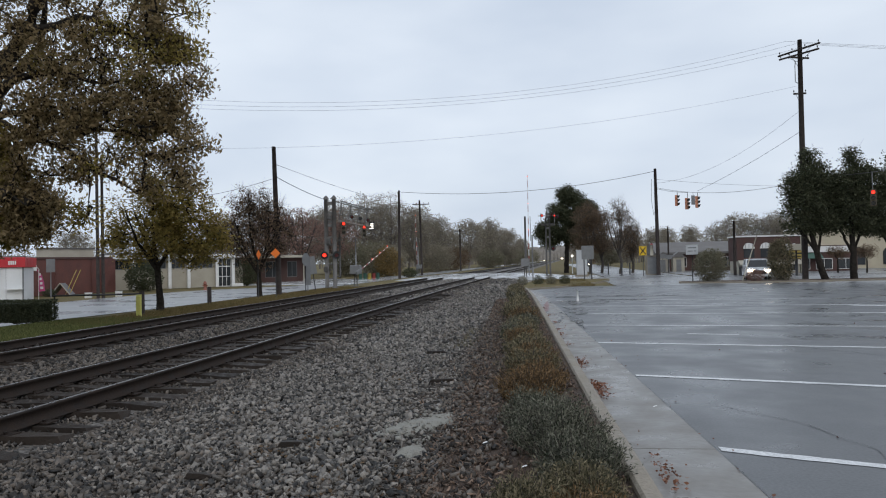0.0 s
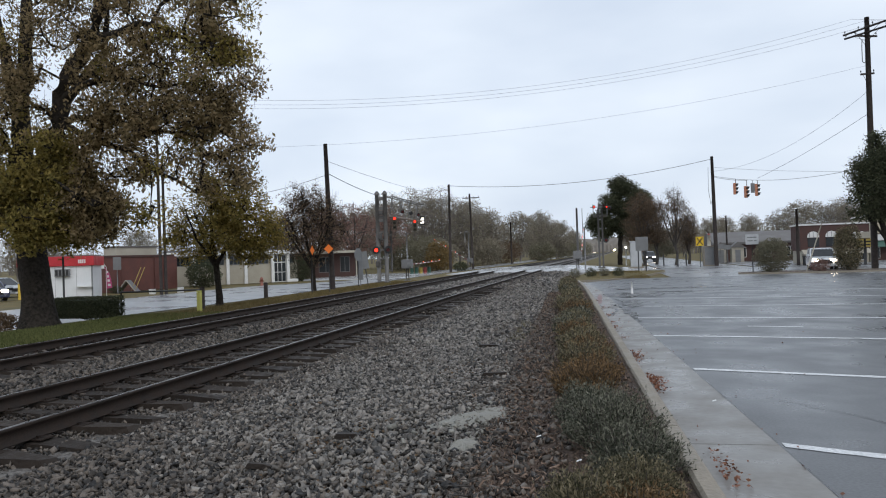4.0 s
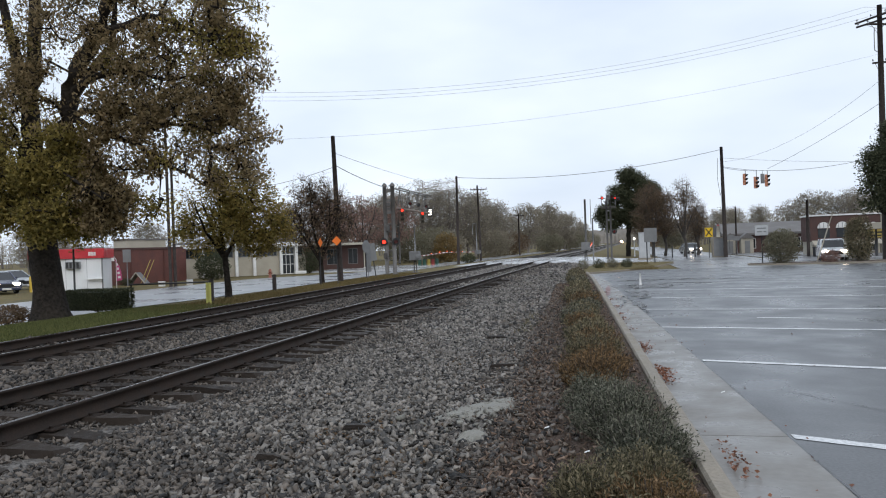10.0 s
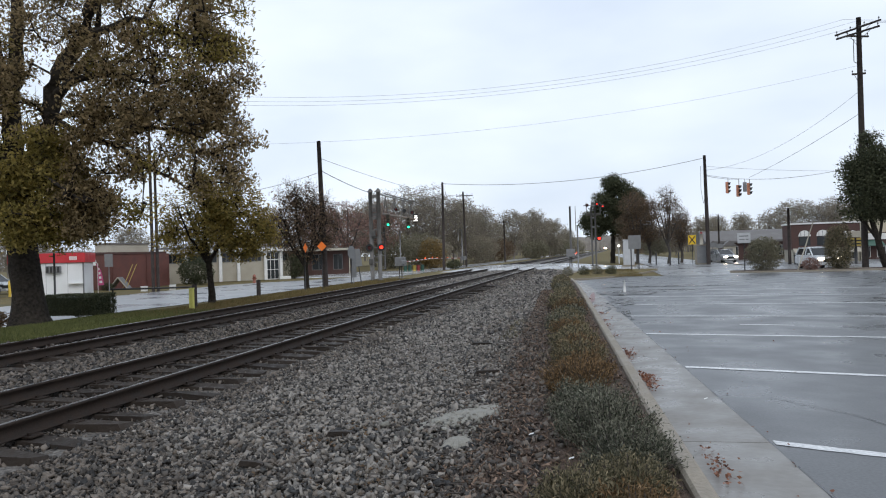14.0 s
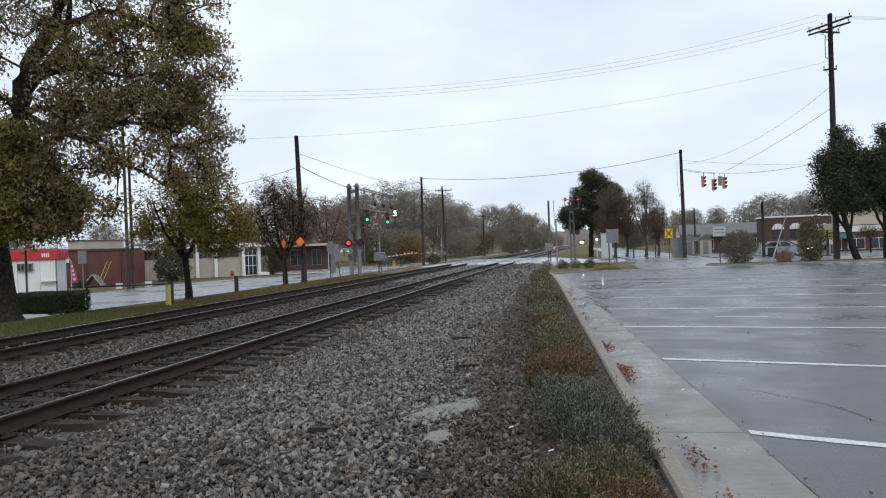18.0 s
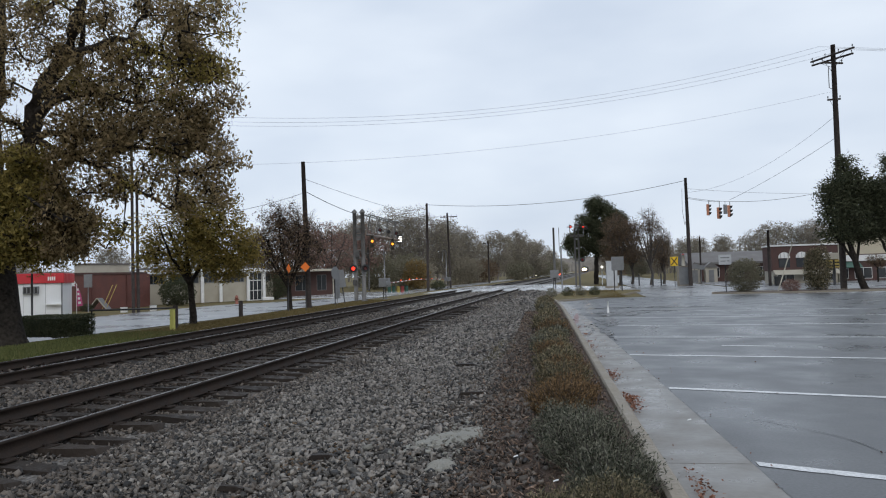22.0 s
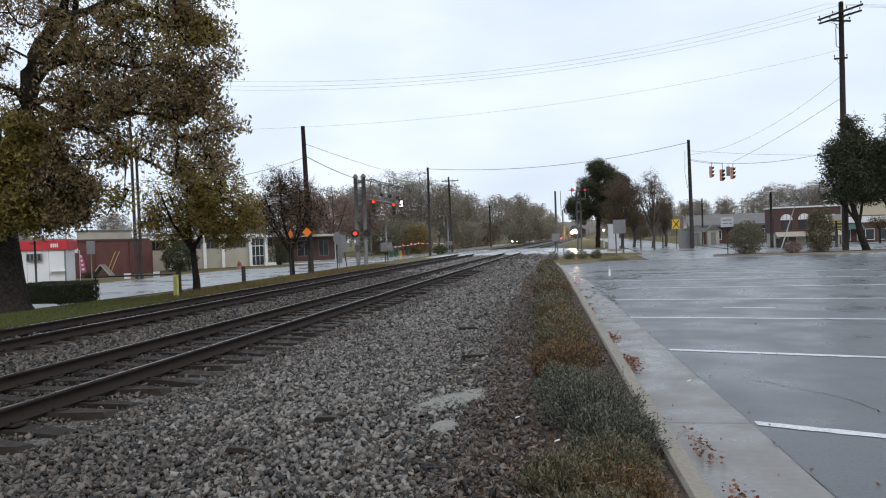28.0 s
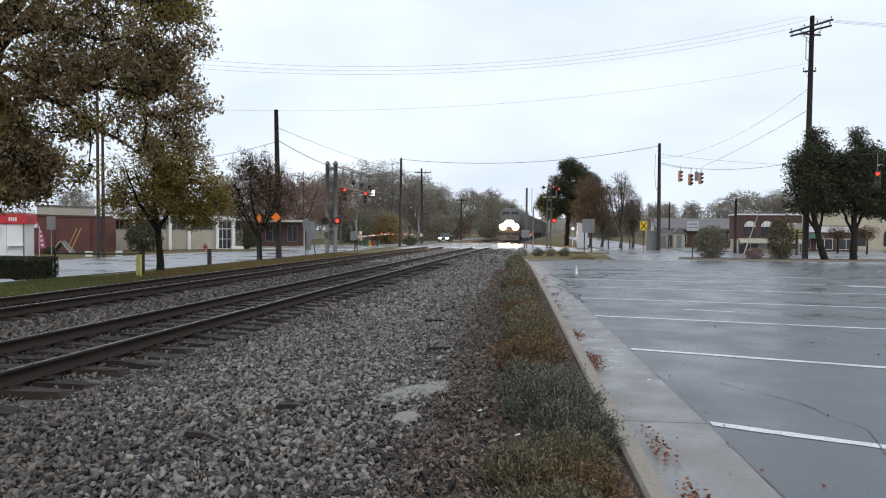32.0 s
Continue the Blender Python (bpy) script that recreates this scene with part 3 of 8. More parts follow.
flange = thing("flangeway", 0, 0, 0, label="dark rubber flangeways beside the rails over the crossing", category="flangeway", kind="structure")
for x0 in (-6.5, -10.95):
    for s in (-0.7525, 0.7525):
        for dx in (-0.085, 0.085):
            bm, prev = B(), None
            for k in range(14):
                yv = 60.3 + 19.3 * k / 13
                xv = x0 + s + dx + track_bend(yv)
                row = [bm.verts.new((xv + e, yv, cross_z(xv, yv) + 0.004)) for e in (-0.045, 0.045)]
                if prev:
                    bm.faces.new((prev[0], prev[1], row[1], row[0]))
                prev = row
            part("strip", bm, FLANGEWAY, flange)

# added wooded rise closing the view along the tracks, haze put into its colour
hx = np.linspace(-420, 480, 240)
hz = np.array([(34 + 9 * noise.noise(Vector((x * 0.012, 3.0, 0))) + 5 * noise.noise(Vector((x * 0.06, 7.0, 0))) + 3 * noise.noise(Vector((x * 0.3, 1.0, 0)))) * step(430, 240, abs(x - 30)) for x in hx])
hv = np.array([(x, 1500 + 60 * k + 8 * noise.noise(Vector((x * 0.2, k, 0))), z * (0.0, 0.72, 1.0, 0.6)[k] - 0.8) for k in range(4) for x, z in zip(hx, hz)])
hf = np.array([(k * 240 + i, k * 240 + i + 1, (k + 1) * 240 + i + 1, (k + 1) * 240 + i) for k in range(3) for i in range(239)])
hill = new("backdrop", raw_mesh("backdrop", hv, hf, HAZYHILL))
tagged(hill, "added low wooded rise far beyond the tracks, its grey-brown paled with haze", "hill", kind="structure")

# ---- plants ----
def rot_quads(centres, size, rs, flat=0.0, aspect=0.55, droop=0.0):
    """Leaf quads with random turns: points, faces."""
    n = len(centres)
    a = rs.normal(size=(n, 3))
    a[:, 2] = a[:, 2] * (1 - flat) - droop
    a /= np.linalg.norm(a, axis=1)[:, None] + 1e-9
    b = np.cross(a, rs.normal(size=(n, 3)))
    b /= np.linalg.norm(b, axis=1)[:, None] + 1e-9
    s = (size * rs.uniform(0.6, 1.3, n))[:, None]
    c = np.cross(a, b)
    vs = np.stack([centres - a * s * 0.5, centres + b * s * 0.5 * aspect + c * s * 0.12, centres + a * s * 0.5, centres - b * s * 0.5 * aspect + c * s * 0.12], 1).reshape(-1, 3)
    return vs, np.arange(4 * n).reshape(-1, 4)


def thin_tubes(p0, p1, r0, r1, sides):
    """Many straight tapered tubes at once: points, quads."""
    d = p1 - p0
    L = np.linalg.norm(d, axis=1)[:, None] + 1e-9
    d = d / L
    ref = np.where(np.abs(d[:, 2:3]) < 0.9, np.array([[0, 0, 1.0]]), np.array([[1.0, 0, 0]]))
    u = np.cross(d, ref)
    u /= np.linalg.norm(u, axis=1)[:, None]
    w = np.cross(d, u)
    k = np.arange(sides) * 2 * np.pi / sides
    ring = u[:, None, :] * np.cos(k)[None, :, None] + w[:, None, :] * np.sin(k)[None, :, None]
    vs = np.concatenate([p0[:, None, :] + ring * r0[:, None, None], p1[:, None, :] + ring * r1[:, None, None]], 1).reshape(-1, 3)
    i = np.arange(sides)
    f = np.stack([i, (i + 1) % sides, sides + (i + 1) % sides, sides + i], 1)
    fs = (np.arange(len(p0))[:, None, None] * 2 * sides + f[None]).reshape(-1, 4)
    return vs, fs


def plant(name, at, limbs, blobs, clusters, per, leaf, leaf_mat, wood=BARK, seed=1, spread=0.3, bare=0.0, label="", category="tree", group="",
          flat=0.2, aspect=0.55, twigs=0, twig_len=0.5, twig_mat=None, holes=0.0, tip=0.012, droop=0.0, grow=1.0, lift=0.0, mat2=None, pick2=None, hole_scale=0.8):
    """A tree in its own space: limbs as (points, radii); crown blobs as (x, y, z, rx, ry, rz, share); twig paths reach from the limbs to
    every cluster of leaves."""
    rs = np.random.RandomState(seed)
    nodes, rad, par = [], [], []
    runs = []
    for pts, rr in limbs:
        pts = [np.array(p, float) for p in pts]
        run, run_r = [pts[0]], [rr[0]]
        for (a, b), (ra, rb) in zip(zip(pts, pts[1:]), zip(rr, rr[1:])):
            n = max(1, int(np.linalg.norm(b - a) / 0.35))
            for i in range(1, n + 1):
                q = a + (b - a) * i / n + (rs.normal(size=3) * 0.03 * min(1, rb * 6) if i < n else 0)
                run.append(q)
                run_r.append(ra + (rb - ra) * i / n)
                nodes.append(q)
        runs.append((run, run_r))
    n_limb = len(nodes)
    w = np.array([b[6] for b in blobs])
    pick = rs.choice(len(blobs), clusters * 3, p=w / w.sum())
    bl = np.array([b[:6] for b in blobs])[pick]
    d = rs.normal(size=(clusters * 3, 3))
    d /= np.linalg.norm(d, axis=1)[:, None]
    cs = bl[:, :3] + d * bl[:, 3:6] * (rs.uniform(0, 1, (clusters * 3, 1)) ** 0.45)
    if holes:
        keep = np.array([noise.noise(Vector(c) * hole_scale + Vector((seed, 0, 0))) > holes - 0.5 for c in cs])
        cs = cs[keep]
    cs = cs[:clusters]
    base = np.array(nodes)
    near = np.min(np.linalg.norm(cs[:, None] - base[None, :: max(1, n_limb // 60)], axis=2), 1)
    cs = cs[np.argsort(near)]
    node_arr = np.zeros((n_limb + len(cs) * 3, 3))
    node_arr[:n_limb] = base
    parent = np.full(len(node_arr), -1)
    count = n_limb
    tips = []
    for c in cs:
        dd = node_arr[:count] - c
        cost = np.linalg.norm(dd, axis=1) + 0.35 * np.maximum(0, dd[:, 2])
        j = int(np.argmin(cost))
        mid = (node_arr[j] * 0.5 + c * 0.5) + rs.normal(size=3) * 0.08 + np.array([0, 0, lift * np.linalg.norm(c - node_arr[j])])
        node_arr[count], parent[count] = mid, j
        node_arr[count + 1], parent[count + 1] = c, count
        tips.append(count + 1)
        count += 2
    load = np.zeros(count)
    load[tips] = 1
    for k in range(count - 1, n_limb - 1, -1):
        load[parent[k]] += load[k]
    idx = np.arange(n_limb, count)
    r_end = tip * np.sqrt(np.maximum(1, load[idx])) * grow
    r_start = np.where(parent[idx] >= n_limb, tip * np.sqrt(np.maximum(1, load[parent[idx]])) * grow, r_end * 1.35)
    r_start = np.minimum(r_start, r_end * 1.8)
    tree = thing(name, *at, label=label, category=category, group=group)
    bt = B()
    for pts, rr in runs:
        tube(bt, pts, rr, 14 if rr[0] > 0.2 else 8)
    for v in bt.verts:
        v.co += Vector((1, 1, 0.3)) * 0.028 * min(1, max(r[0] for _, r in runs) * 2) * noise.noise(Vector((v.co.x * 5, v.co.y * 5, v.co.z * 1.6)))
    part("trunk", bt, wood, tree)
    v2, f2 = thin_tubes(node_arr[parent[idx]], node_arr[idx], r_start, r_end, 4)
    allv, allf = [v2], [f2]
    if twigs:
        t0 = np.repeat(cs, twigs, 0) + rs.normal(size=(len(cs) * twigs, 3)) * spread * 0.35
        dirs = rs.normal(size=t0.shape)
        dirs[:, 2] += 0.7
        dirs /= np.linalg.norm(dirs, axis=1)[:, None]
        t1 = t0 + dirs * twig_len * rs.uniform(0.5, 1.2, (len(t0), 1))
        v3, f3 = thin_tubes(t0, t1, np.full(len(t0), tip * 0.7), np.full(len(t0), tip * 0.3), 3)
        allf.append(f3 + len(v2))
        allv.append(v3)
    br = new("twig_mass", raw_mesh("twig_mass", np.concatenate(allv), np.concatenate(allf), twig_mat or wood))
    br.parent = tree
    br["kind"] = "stuff"
    if per:
        live = cs[rs.uniform(size=len(cs)) > bare]
        lc = np.repeat(live, per, 0) + np.clip(rs.normal(size=(len(live) * per, 3)), -1.7, 1.7) * spread * np.array([1, 1, 0.85])
        sets = [(lc, leaf_mat)]
        if mat2:
            second = np.array([pick2(c) for c in live]).repeat(per)
            sets = [(lc[~second], leaf_mat), (lc[second], mat2)]
        for pts_, mt in sets:
            v4, f4 = rot_quads(pts_, leaf, rs, flat, aspect, droop)
            cr = new("crown", raw_mesh("crown", v4, f4, mt))
            cr.parent = tree
            cr["kind"] = "stuff"
    return tree


# the big oak beside the second track; its own origin at its foot
OX, OY, OZ = -17.1, 16.91, -0.28
oak_limbs = [
    ([(-0.15, 0, -0.15), (-0.17, 0, 0.18), (-0.2, 0, 0.6), (-0.27, 0, 1.3), (-0.33, 0, 2.05), (-0.48, 0, 3.8), (-0.7, 0.02, 5.1), (-0.74, 0.05, 5.6)], [0.68, 0.55, 0.47, 0.43, 0.42, 0.41, 0.37, 0.32]),
    ([(-0.72, 0.05, 5.2), (-0.8, 0.1, 6.9), (-0.62, 0.2, 8.5), (-0.54, 0.2, 10.2), (-0.3, 0.2, 13.0)], [0.3, 0.25, 0.2, 0.15, 0.05]),
    ([(-0.8, 0.05, 6.5), (-1.02, -0.1, 8.3), (-1.35, -0.3, 10.3), (-1.8, -0.4, 12.0)], [0.2, 0.16, 0.12, 0.05]),
    ([(-0.62, 0.05, 4.5), (0.25, 0.0, 5.25), (0.8, -0.1, 6.05), (0.97, -0.1, 7.2), (1.5, -0.1, 8.05), (2.35, -0.2, 8.85), (2.72, -0.3, 9.7), (3.2, -0.2, 11.4)], [0.3, 0.28, 0.26, 0.25, 0.23, 0.19, 0.15, 0.07]),
    ([(1.1, -0.1, 6.9), (1.75, 0.2, 7.9), (2.2, 0.4, 8.7), (2.3, 0.5, 10.2)], [0.15, 0.13, 0.11, 0.05]),
    ([(1.0, -0.1, 7.0), (1.9, -0.3, 7.32), (2.9, -0.4, 7.4), (3.76, -0.5, 7.28), (4.7, -0.6, 6.95), (5.6, -0.7, 6.9)], [0.13, 0.11, 0.095, 0.08, 0.05, 0.025]),
    ([(2.3, -0.2, 8.8), (2.95, -0.3, 8.72), (4.3, -0.6, 8.85), (5.2, -0.8, 8.5), (6.0, -0.9, 8.1), (6.9, -1.0, 7.4)], [0.12, 0.11, 0.095, 0.075, 0.05, 0.025]),
    ([(4.2, -0.6, 8.8), (4.6, -0.7, 8.0), (4.75, -0.8, 7.5)], [0.05, 0.04, 0.02]),
    ([(0.85, -0.1, 6.15), (1.6, -0.2, 6.4), (2.9, -0.3, 6.2), (4.5, -0.5, 5.7), (5.6, -0.6, 5.55), (6.6, -0.7, 5.2)], [0.12, 0.1, 0.085, 0.065, 0.045, 0.02]),
    ([(1.0, -0.1, 6.2), (2.05, -0.3, 5.8), (3.0, -0.4, 5.4), (3.7, -0.5, 5.2), (4.45, -0.6, 4.6), (5.4, -0.7, 4.2), (6.1, -0.8, 3.8)], [0.11, 0.1, 0.085, 0.075, 0.06, 0.045, 0.02]),
    ([(4.45, -0.6, 4.6), (4.6, -0.7, 4.0), (4.55, -0.7, 3.5)], [0.035, 0.025, 0.012]),
    ([(-0.6, 0.0, 3.9), (-1.6, -0.3, 4.7), (-3.2, -0.6, 5.2), (-4.6, -0.8, 5.0)], [0.18, 0.13, 0.09, 0.04]),
    ([(-0.5, -0.1, 3.9), (0.4, -0.9, 4.4), (1.6, -1.5, 4.5), (2.6, -1.6, 4.0), (3.4, -1.6, 3.5)], [0.14, 0.1, 0.07, 0.045, 0.02]),
    ([(-0.6, 0.1, 4.5), (0.5, 1.2, 5.6), (1.6, 2.2, 6.6), (2.6, 3.2, 7.2)], [0.16, 0.12, 0.08, 0.04]),
]
oak_blobs = [(6.65, -0.6, 8.9, 1.58, 1.3, 1.08, 0.8), (6.75, -0.6, 7.9, 1.05, 1.2, 0.81, 0.45), (6.85, -0.6, 7.0, 1.31, 1.3, 0.81, 0.65), (6.65, -0.6, 6.1, 1.16, 1.2, 0.81, 0.55), (7.05, -0.7, 5.2, 1.1, 1.1, 0.94, 0.65), (7.05, -0.8, 4.3, 1.05, 1.0, 0.74, 0.4),
             (4.9, -0.5, 8.3, 1.26, 1.2, 0.81, 0.5), (4.6, -0.5, 7.3, 1.37, 1.2, 0.74, 0.5), (4.8, -0.5, 6.4, 1.47, 1.2, 0.68, 0.6), (4.9, -0.5, 5.6, 1.47, 1.2, 0.68, 0.65), (5.3, -0.5, 4.8, 1.26, 1.1, 0.54, 0.4), (3.2, -0.5, 8.2, 1.26, 1.1, 0.68, 0.5),
             (2.9, -0.5, 7.5, 1.26, 1.1, 0.54, 0.35), (3.0, -0.5, 6.7, 1.26, 1.1, 0.54, 0.4), (3.2, -0.4, 5.95, 1.37, 1.1, 0.54, 0.55), (3.0, -0.5, 5.1, 1.26, 1.0, 0.68, 0.55), (4.2, -0.5, 4.7, 0.84, 0.8, 0.54, 0.25), (4.9, -0.2, 9.9, 2.62, 2.0, 1.08, 0.95),
             (1.5, 0.0, 10.0, 1.78, 1.6, 0.99, 0.6), (1.4, -0.5, 9.0, 1.26, 1.0, 0.55, 0.35), (-0.4, 0.0, 11.2, 2.62, 2.0, 1.32, 0.5), (0.2, -0.6, 8.5, 0.73, 0.8, 0.5, 0.2), (-2.4, -0.3, 8.8, 1.58, 1.5, 1.76, 0.5), (0.1, -0.9, 6.7, 0.95, 0.9, 0.66, 0.4),
             (0.3, -0.9, 7.6, 0.73, 0.8, 0.5, 0.25), (1.7, -1.0, 5.2, 1.26, 1.0, 0.66, 1.28), (0.9, -1.0, 4.4, 1.47, 1.2, 0.77, 1.52), (1.8, -1.0, 3.9, 1.26, 1.0, 0.66, 0.96), (1.1, -0.9, 3.2, 1.37, 1.1, 0.66, 1.36), (-0.7, -1.0, 4.6, 1.16, 1.0, 0.99, 1.12),
             (-1.3, -0.7, 6.2, 1.05, 1.0, 0.88, 0.45), (2.9, -0.8, 3.5, 1.0, 0.9, 0.61, 0.55), (3.9, -0.8, 3.2, 0.58, 0.6, 0.5, 0.25), (-2.8, -0.6, 5.2, 1.99, 1.5, 1.54, 1.2), (-0.9, -0.9, 3.3, 0.95, 0.8, 0.66, 0.64), (-2.6, -0.6, 3.5, 1.58, 1.2, 0.77, 0.72),
             (2.1, -0.9, 4.5, 1.1, 1.0, 0.7, 1.1), (2.3, -0.9, 3.7, 1.1, 0.9, 0.6, 0.9), (0.2, -1.1, 3.6, 1.2, 0.9, 0.7, 0.9),
             (1.3, -0.9, 2.75, 1.3, 1.0, 0.45, 0.9), (2.6, -0.9, 2.95, 1.0, 0.9, 0.45, 0.6)]


def oak_green(c):
    """The low sprays round the trunk are still green, with a few sprays further out."""
    return (c[0] < 2.3 and c[2] < 5.9 + 1.2 * noise.noise(Vector(c) * 0.6)) or noise.noise(Vector(c) * 0.6 + Vector((9, 0, 0))) > 0.3


plant("oak_tree", (OX, OY, OZ), oak_limbs, oak_blobs, 2350, 38, 0.13, OAKLEAF, seed=4, spread=0.2, label="large old oak with brown and olive autumn leaves", holes=0.52, hole_scale=1.5, tip=0.009, twigs=4, twig_len=0.5, droop=0.8, aspect=0.45, mat2=OAKGREEN, pick2=oak_green)

# street trees between the tracks and the street
plant("street_tree", (-15.5, 24.1, -0.28),
      [([(0, 0, -0.1), (-0.03, 0, 0.9), (-0.1, 0, 1.75)], [0.17, 0.13, 0.12]), ([(-0.1, 0, 1.7), (-0.7, 0.1, 2.9), (-1.2, 0.1, 4.1)], [0.08, 0.06, 0.02]), ([(-0.1, 0, 1.75), (-0.15, -0.2, 3.2), (-0.1, -0.2, 5.1)], [0.09, 0.06, 0.015]),
       ([(-0.1, 0, 1.7), (0.6, 0.1, 2.8), (1.3, 0.0, 3.9)], [0.08, 0.055, 0.02]), ([(-0.1, 0, 1.65), (0.3, 0.6, 3.0), (0.5, 0.9, 4.6)], [0.07, 0.05, 0.02]), ([(-0.1, 0, 1.6), (-0.5, -0.7, 2.8), (-0.8, -1.0, 4.0)], [0.07, 0.05, 0.02])],
      [(-1.0, 0, 3.4, 1.6, 1.5, 1.5, 1), (1.1, 0, 3.3, 1.8, 1.5, 1.5, 1.1), (0, 0, 4.8, 1.5, 1.3, 1.1, 0.9), (-1.5, 0, 2.7, 1.1, 1.1, 0.8, 0.4), (1.8, 0, 2.6, 1.2, 1.1, 0.8, 0.5), (0.9, 0, 4.4, 1.4, 1.2, 1.0, 0.5)], 560, 34, 0.12, OLIVELEAF, wood=BARK, seed=7, spread=0.19, twigs=4, twig_len=0.35, tip=0.006, holes=0.44, hole_scale=1.4,
      label="young street tree with thinning olive and brown leaves", group="street trees on the verge")
plant("street_tree", (-15.84, 33.99, -0.28),
      [([(0, 0, -0.1), (-0.03, 0, 0.8), (-0.05, 0, 1.4)], [0.17, 0.14, 0.12]), ([(-0.05, 0, 1.3), (-1.0, 0.1, 2.9), (-1.6, 0.1, 4.6)], [0.08, 0.06, 0.02]), ([(-0.05, 0, 1.4), (-0.4, -0.2, 3.4), (-0.5, -0.2, 6.0)], [0.09, 0.06, 0.015]),
       ([(-0.05, 0, 1.35), (0.7, 0.1, 2.9), (1.3, 0.0, 4.9)], [0.08, 0.055, 0.02]), ([(-0.05, 0, 1.3), (0.3, 0.6, 3.3), (0.2, 0.9, 5.4)], [0.07, 0.05, 0.02]), ([(-0.05, 0, 1.2), (-0.8, -0.7, 2.8), (-1.4, -1.0, 4.0)], [0.07, 0.05, 0.02])],
      [(-1.2, 0, 3.7, 1.4, 1.5, 1.6, 1), (0.9, 0, 3.7, 1.4, 1.5, 1.6, 1), (-0.2, 0, 5.0, 1.5, 1.4, 1.1, 0.9), (0, 0, 2.4, 1.6, 1.4, 0.9, 0.4)], 420, 15, 0.12, BROWNLEAF, wood=BARK, seed=9, spread=0.22, twigs=9, twig_len=0.55, tip=0.007, bare=0.15,
      label="half-bare street tree with brown leaves", group="street trees on the verge")


# clipped hedge and shrubs
def bush(name, at, rx, ry, rz, mat, n, leaf, seed, label, category="shrub", group="", boxy=False, stems=12, flatten=0.0):
    rs = np.random.RandomState(seed)
    if boxy:
        c = rs.uniform(-1, 1, (n, 3))
        face = rs.randint(0, 3, n)
        c[np.arange(n), face] = np.sign(c[np.arange(n), face]) * rs.uniform(0.86, 1.03, n)
        c *= np.array([rx, ry, rz])
        c[:, 2] = np.abs(c[:, 2]) if flatten else c[:, 2] + rz
    else:
        d = rs.normal(size=(n, 3))
        d /= np.linalg.norm(d, axis=1)[:, None]
        bump = np.array([1 + 0.28 * noise.noise(Vector(v) * 2.3 + Vector((seed * 3.1, 0, 0))) for v in d])
        c = d * (rs.uniform(0.15, 1, (n, 1)) ** 0.4) * bump[:, None] * np.array([rx, ry, rz])
        c[:, 2] += rz * 0.92
        c = c[c[:, 2] > 0.02]
    ob = thing(name, *at, label=label, category=category, group=group)
    v, f = rot_quads(c, leaf, rs, 0.1, 0.5)
    cr = new("foliage", raw_mesh("foliage", v, f, mat))
    cr.parent = ob
    cr["kind"] = "stuff"
    p0 = np.concatenate([rs.uniform(-0.25, 0.25, (stems, 2)) * np.array([rx, ry]), np.full((stems, 1), -0.08)], 1)
    p1 = c[rs.choice(len(c), stems)]
    v, f = thin_tubes(p0, p1, np.full(stems, 0.018), np.full(stems, 0.006), 5)
    if boxy:
        part("core", box(B(), -rx * 0.85, -ry * 0.85, 0.0, rx * 0.85, ry * 0.85, rz * 1.75), mat, ob)
    st = new("stem_mass", raw_mesh("stem_mass", v, f, TWIG))
    st.parent = ob
    st["kind"] = "stuff"
    return ob


bush("hedge", (-18.2, 19.9, -0.28), 1.15, 0.55, 0.36, GREENLEAF, 9000, 0.07, 3, "clipped low evergreen hedge on the verge", "hedge", boxy=True)
bush("evergreen_shrub", (-33.7, 50.0, -0.52), 1.65, 1.2, 1.35, GREENLEAF, 5200, 0.16, 5, "wide dark evergreen shrub against the pale building", group="foundation shrubs")
bush("evergreen_shrub", (-29.6, 60.0, -0.52), 1.75, 1.3, 1.6, GREENLEAF, 5600, 0.16, 6, "dark evergreen shrub beyond the glass entrance", group="foundation shrubs")
bush("shrub", (-16.2, 75.0, -0.35), 0.95, 0.8, 0.6, GREENLEAF, 1800, 0.12, 8, "low dark evergreen shrub at the pole", group="crossing shrubs")
for k, (bx, by) in enumerate(((-1.95, 47.2), (-0.85, 47.6), (0.1, 47.8), (1.05, 47.6))):
    bush("round_shrub", (bx, by, -0.42), 0.42, 0.42, 0.4, GREENLEAF if k % 2 else THICKET, 1100, 0.07, 20 + k, "small rounded shrub on the grass corner", group="corner shrubs")
bush("island_shrub", (11.44, 49.3, -0.43), 1.2, 0.95, 1.3, THICKET, 5200, 0.13, 31, "tall dull olive-brown shrub on the planted island", group="island shrubs")
bush("island_shrub", (14.4, 49.35, -0.43), 0.62, 0.5, 0.48, REDLEAF, 1500, 0.09, 32, "low maroon shrub on the planted island", group="island shrubs")
bush("island_shrub", (16.35, 50.0, -0.43), 0.92, 0.8, 1.65, OLIVESHRUB, 6800, 0.12, 33, "tall upright olive shrub on the planted island", group="island shrubs")


def standard_tree(x, y, seed):
    return plant("clipped_tree", (x, y, -0.5), [([(0, 0, -0.05), (0.03, 0, 0.8), (0, 0, 1.5)], [0.09, 0.07, 0.06]), ([(0, 0, 1.4), (-0.4, 0, 2.0)], [0.04, 0.02]), ([(0, 0, 1.4), (0.4, 0.1, 2.0)], [0.04, 0.02])],
                 [(0, 0, 2.1, 0.95, 0.9, 0.62, 1)], 110, 14, 0.12, BROWNLEAF, seed=seed, spread=0.17, tip=0.007, label="small clipped tree with a round brown crown", group="clipped trees by the cream building")


standard_tree(28.0, 69.6, 41)
standard_tree(30.0, 68.2, 42)
standard_tree(33.6, 68.8, 43)

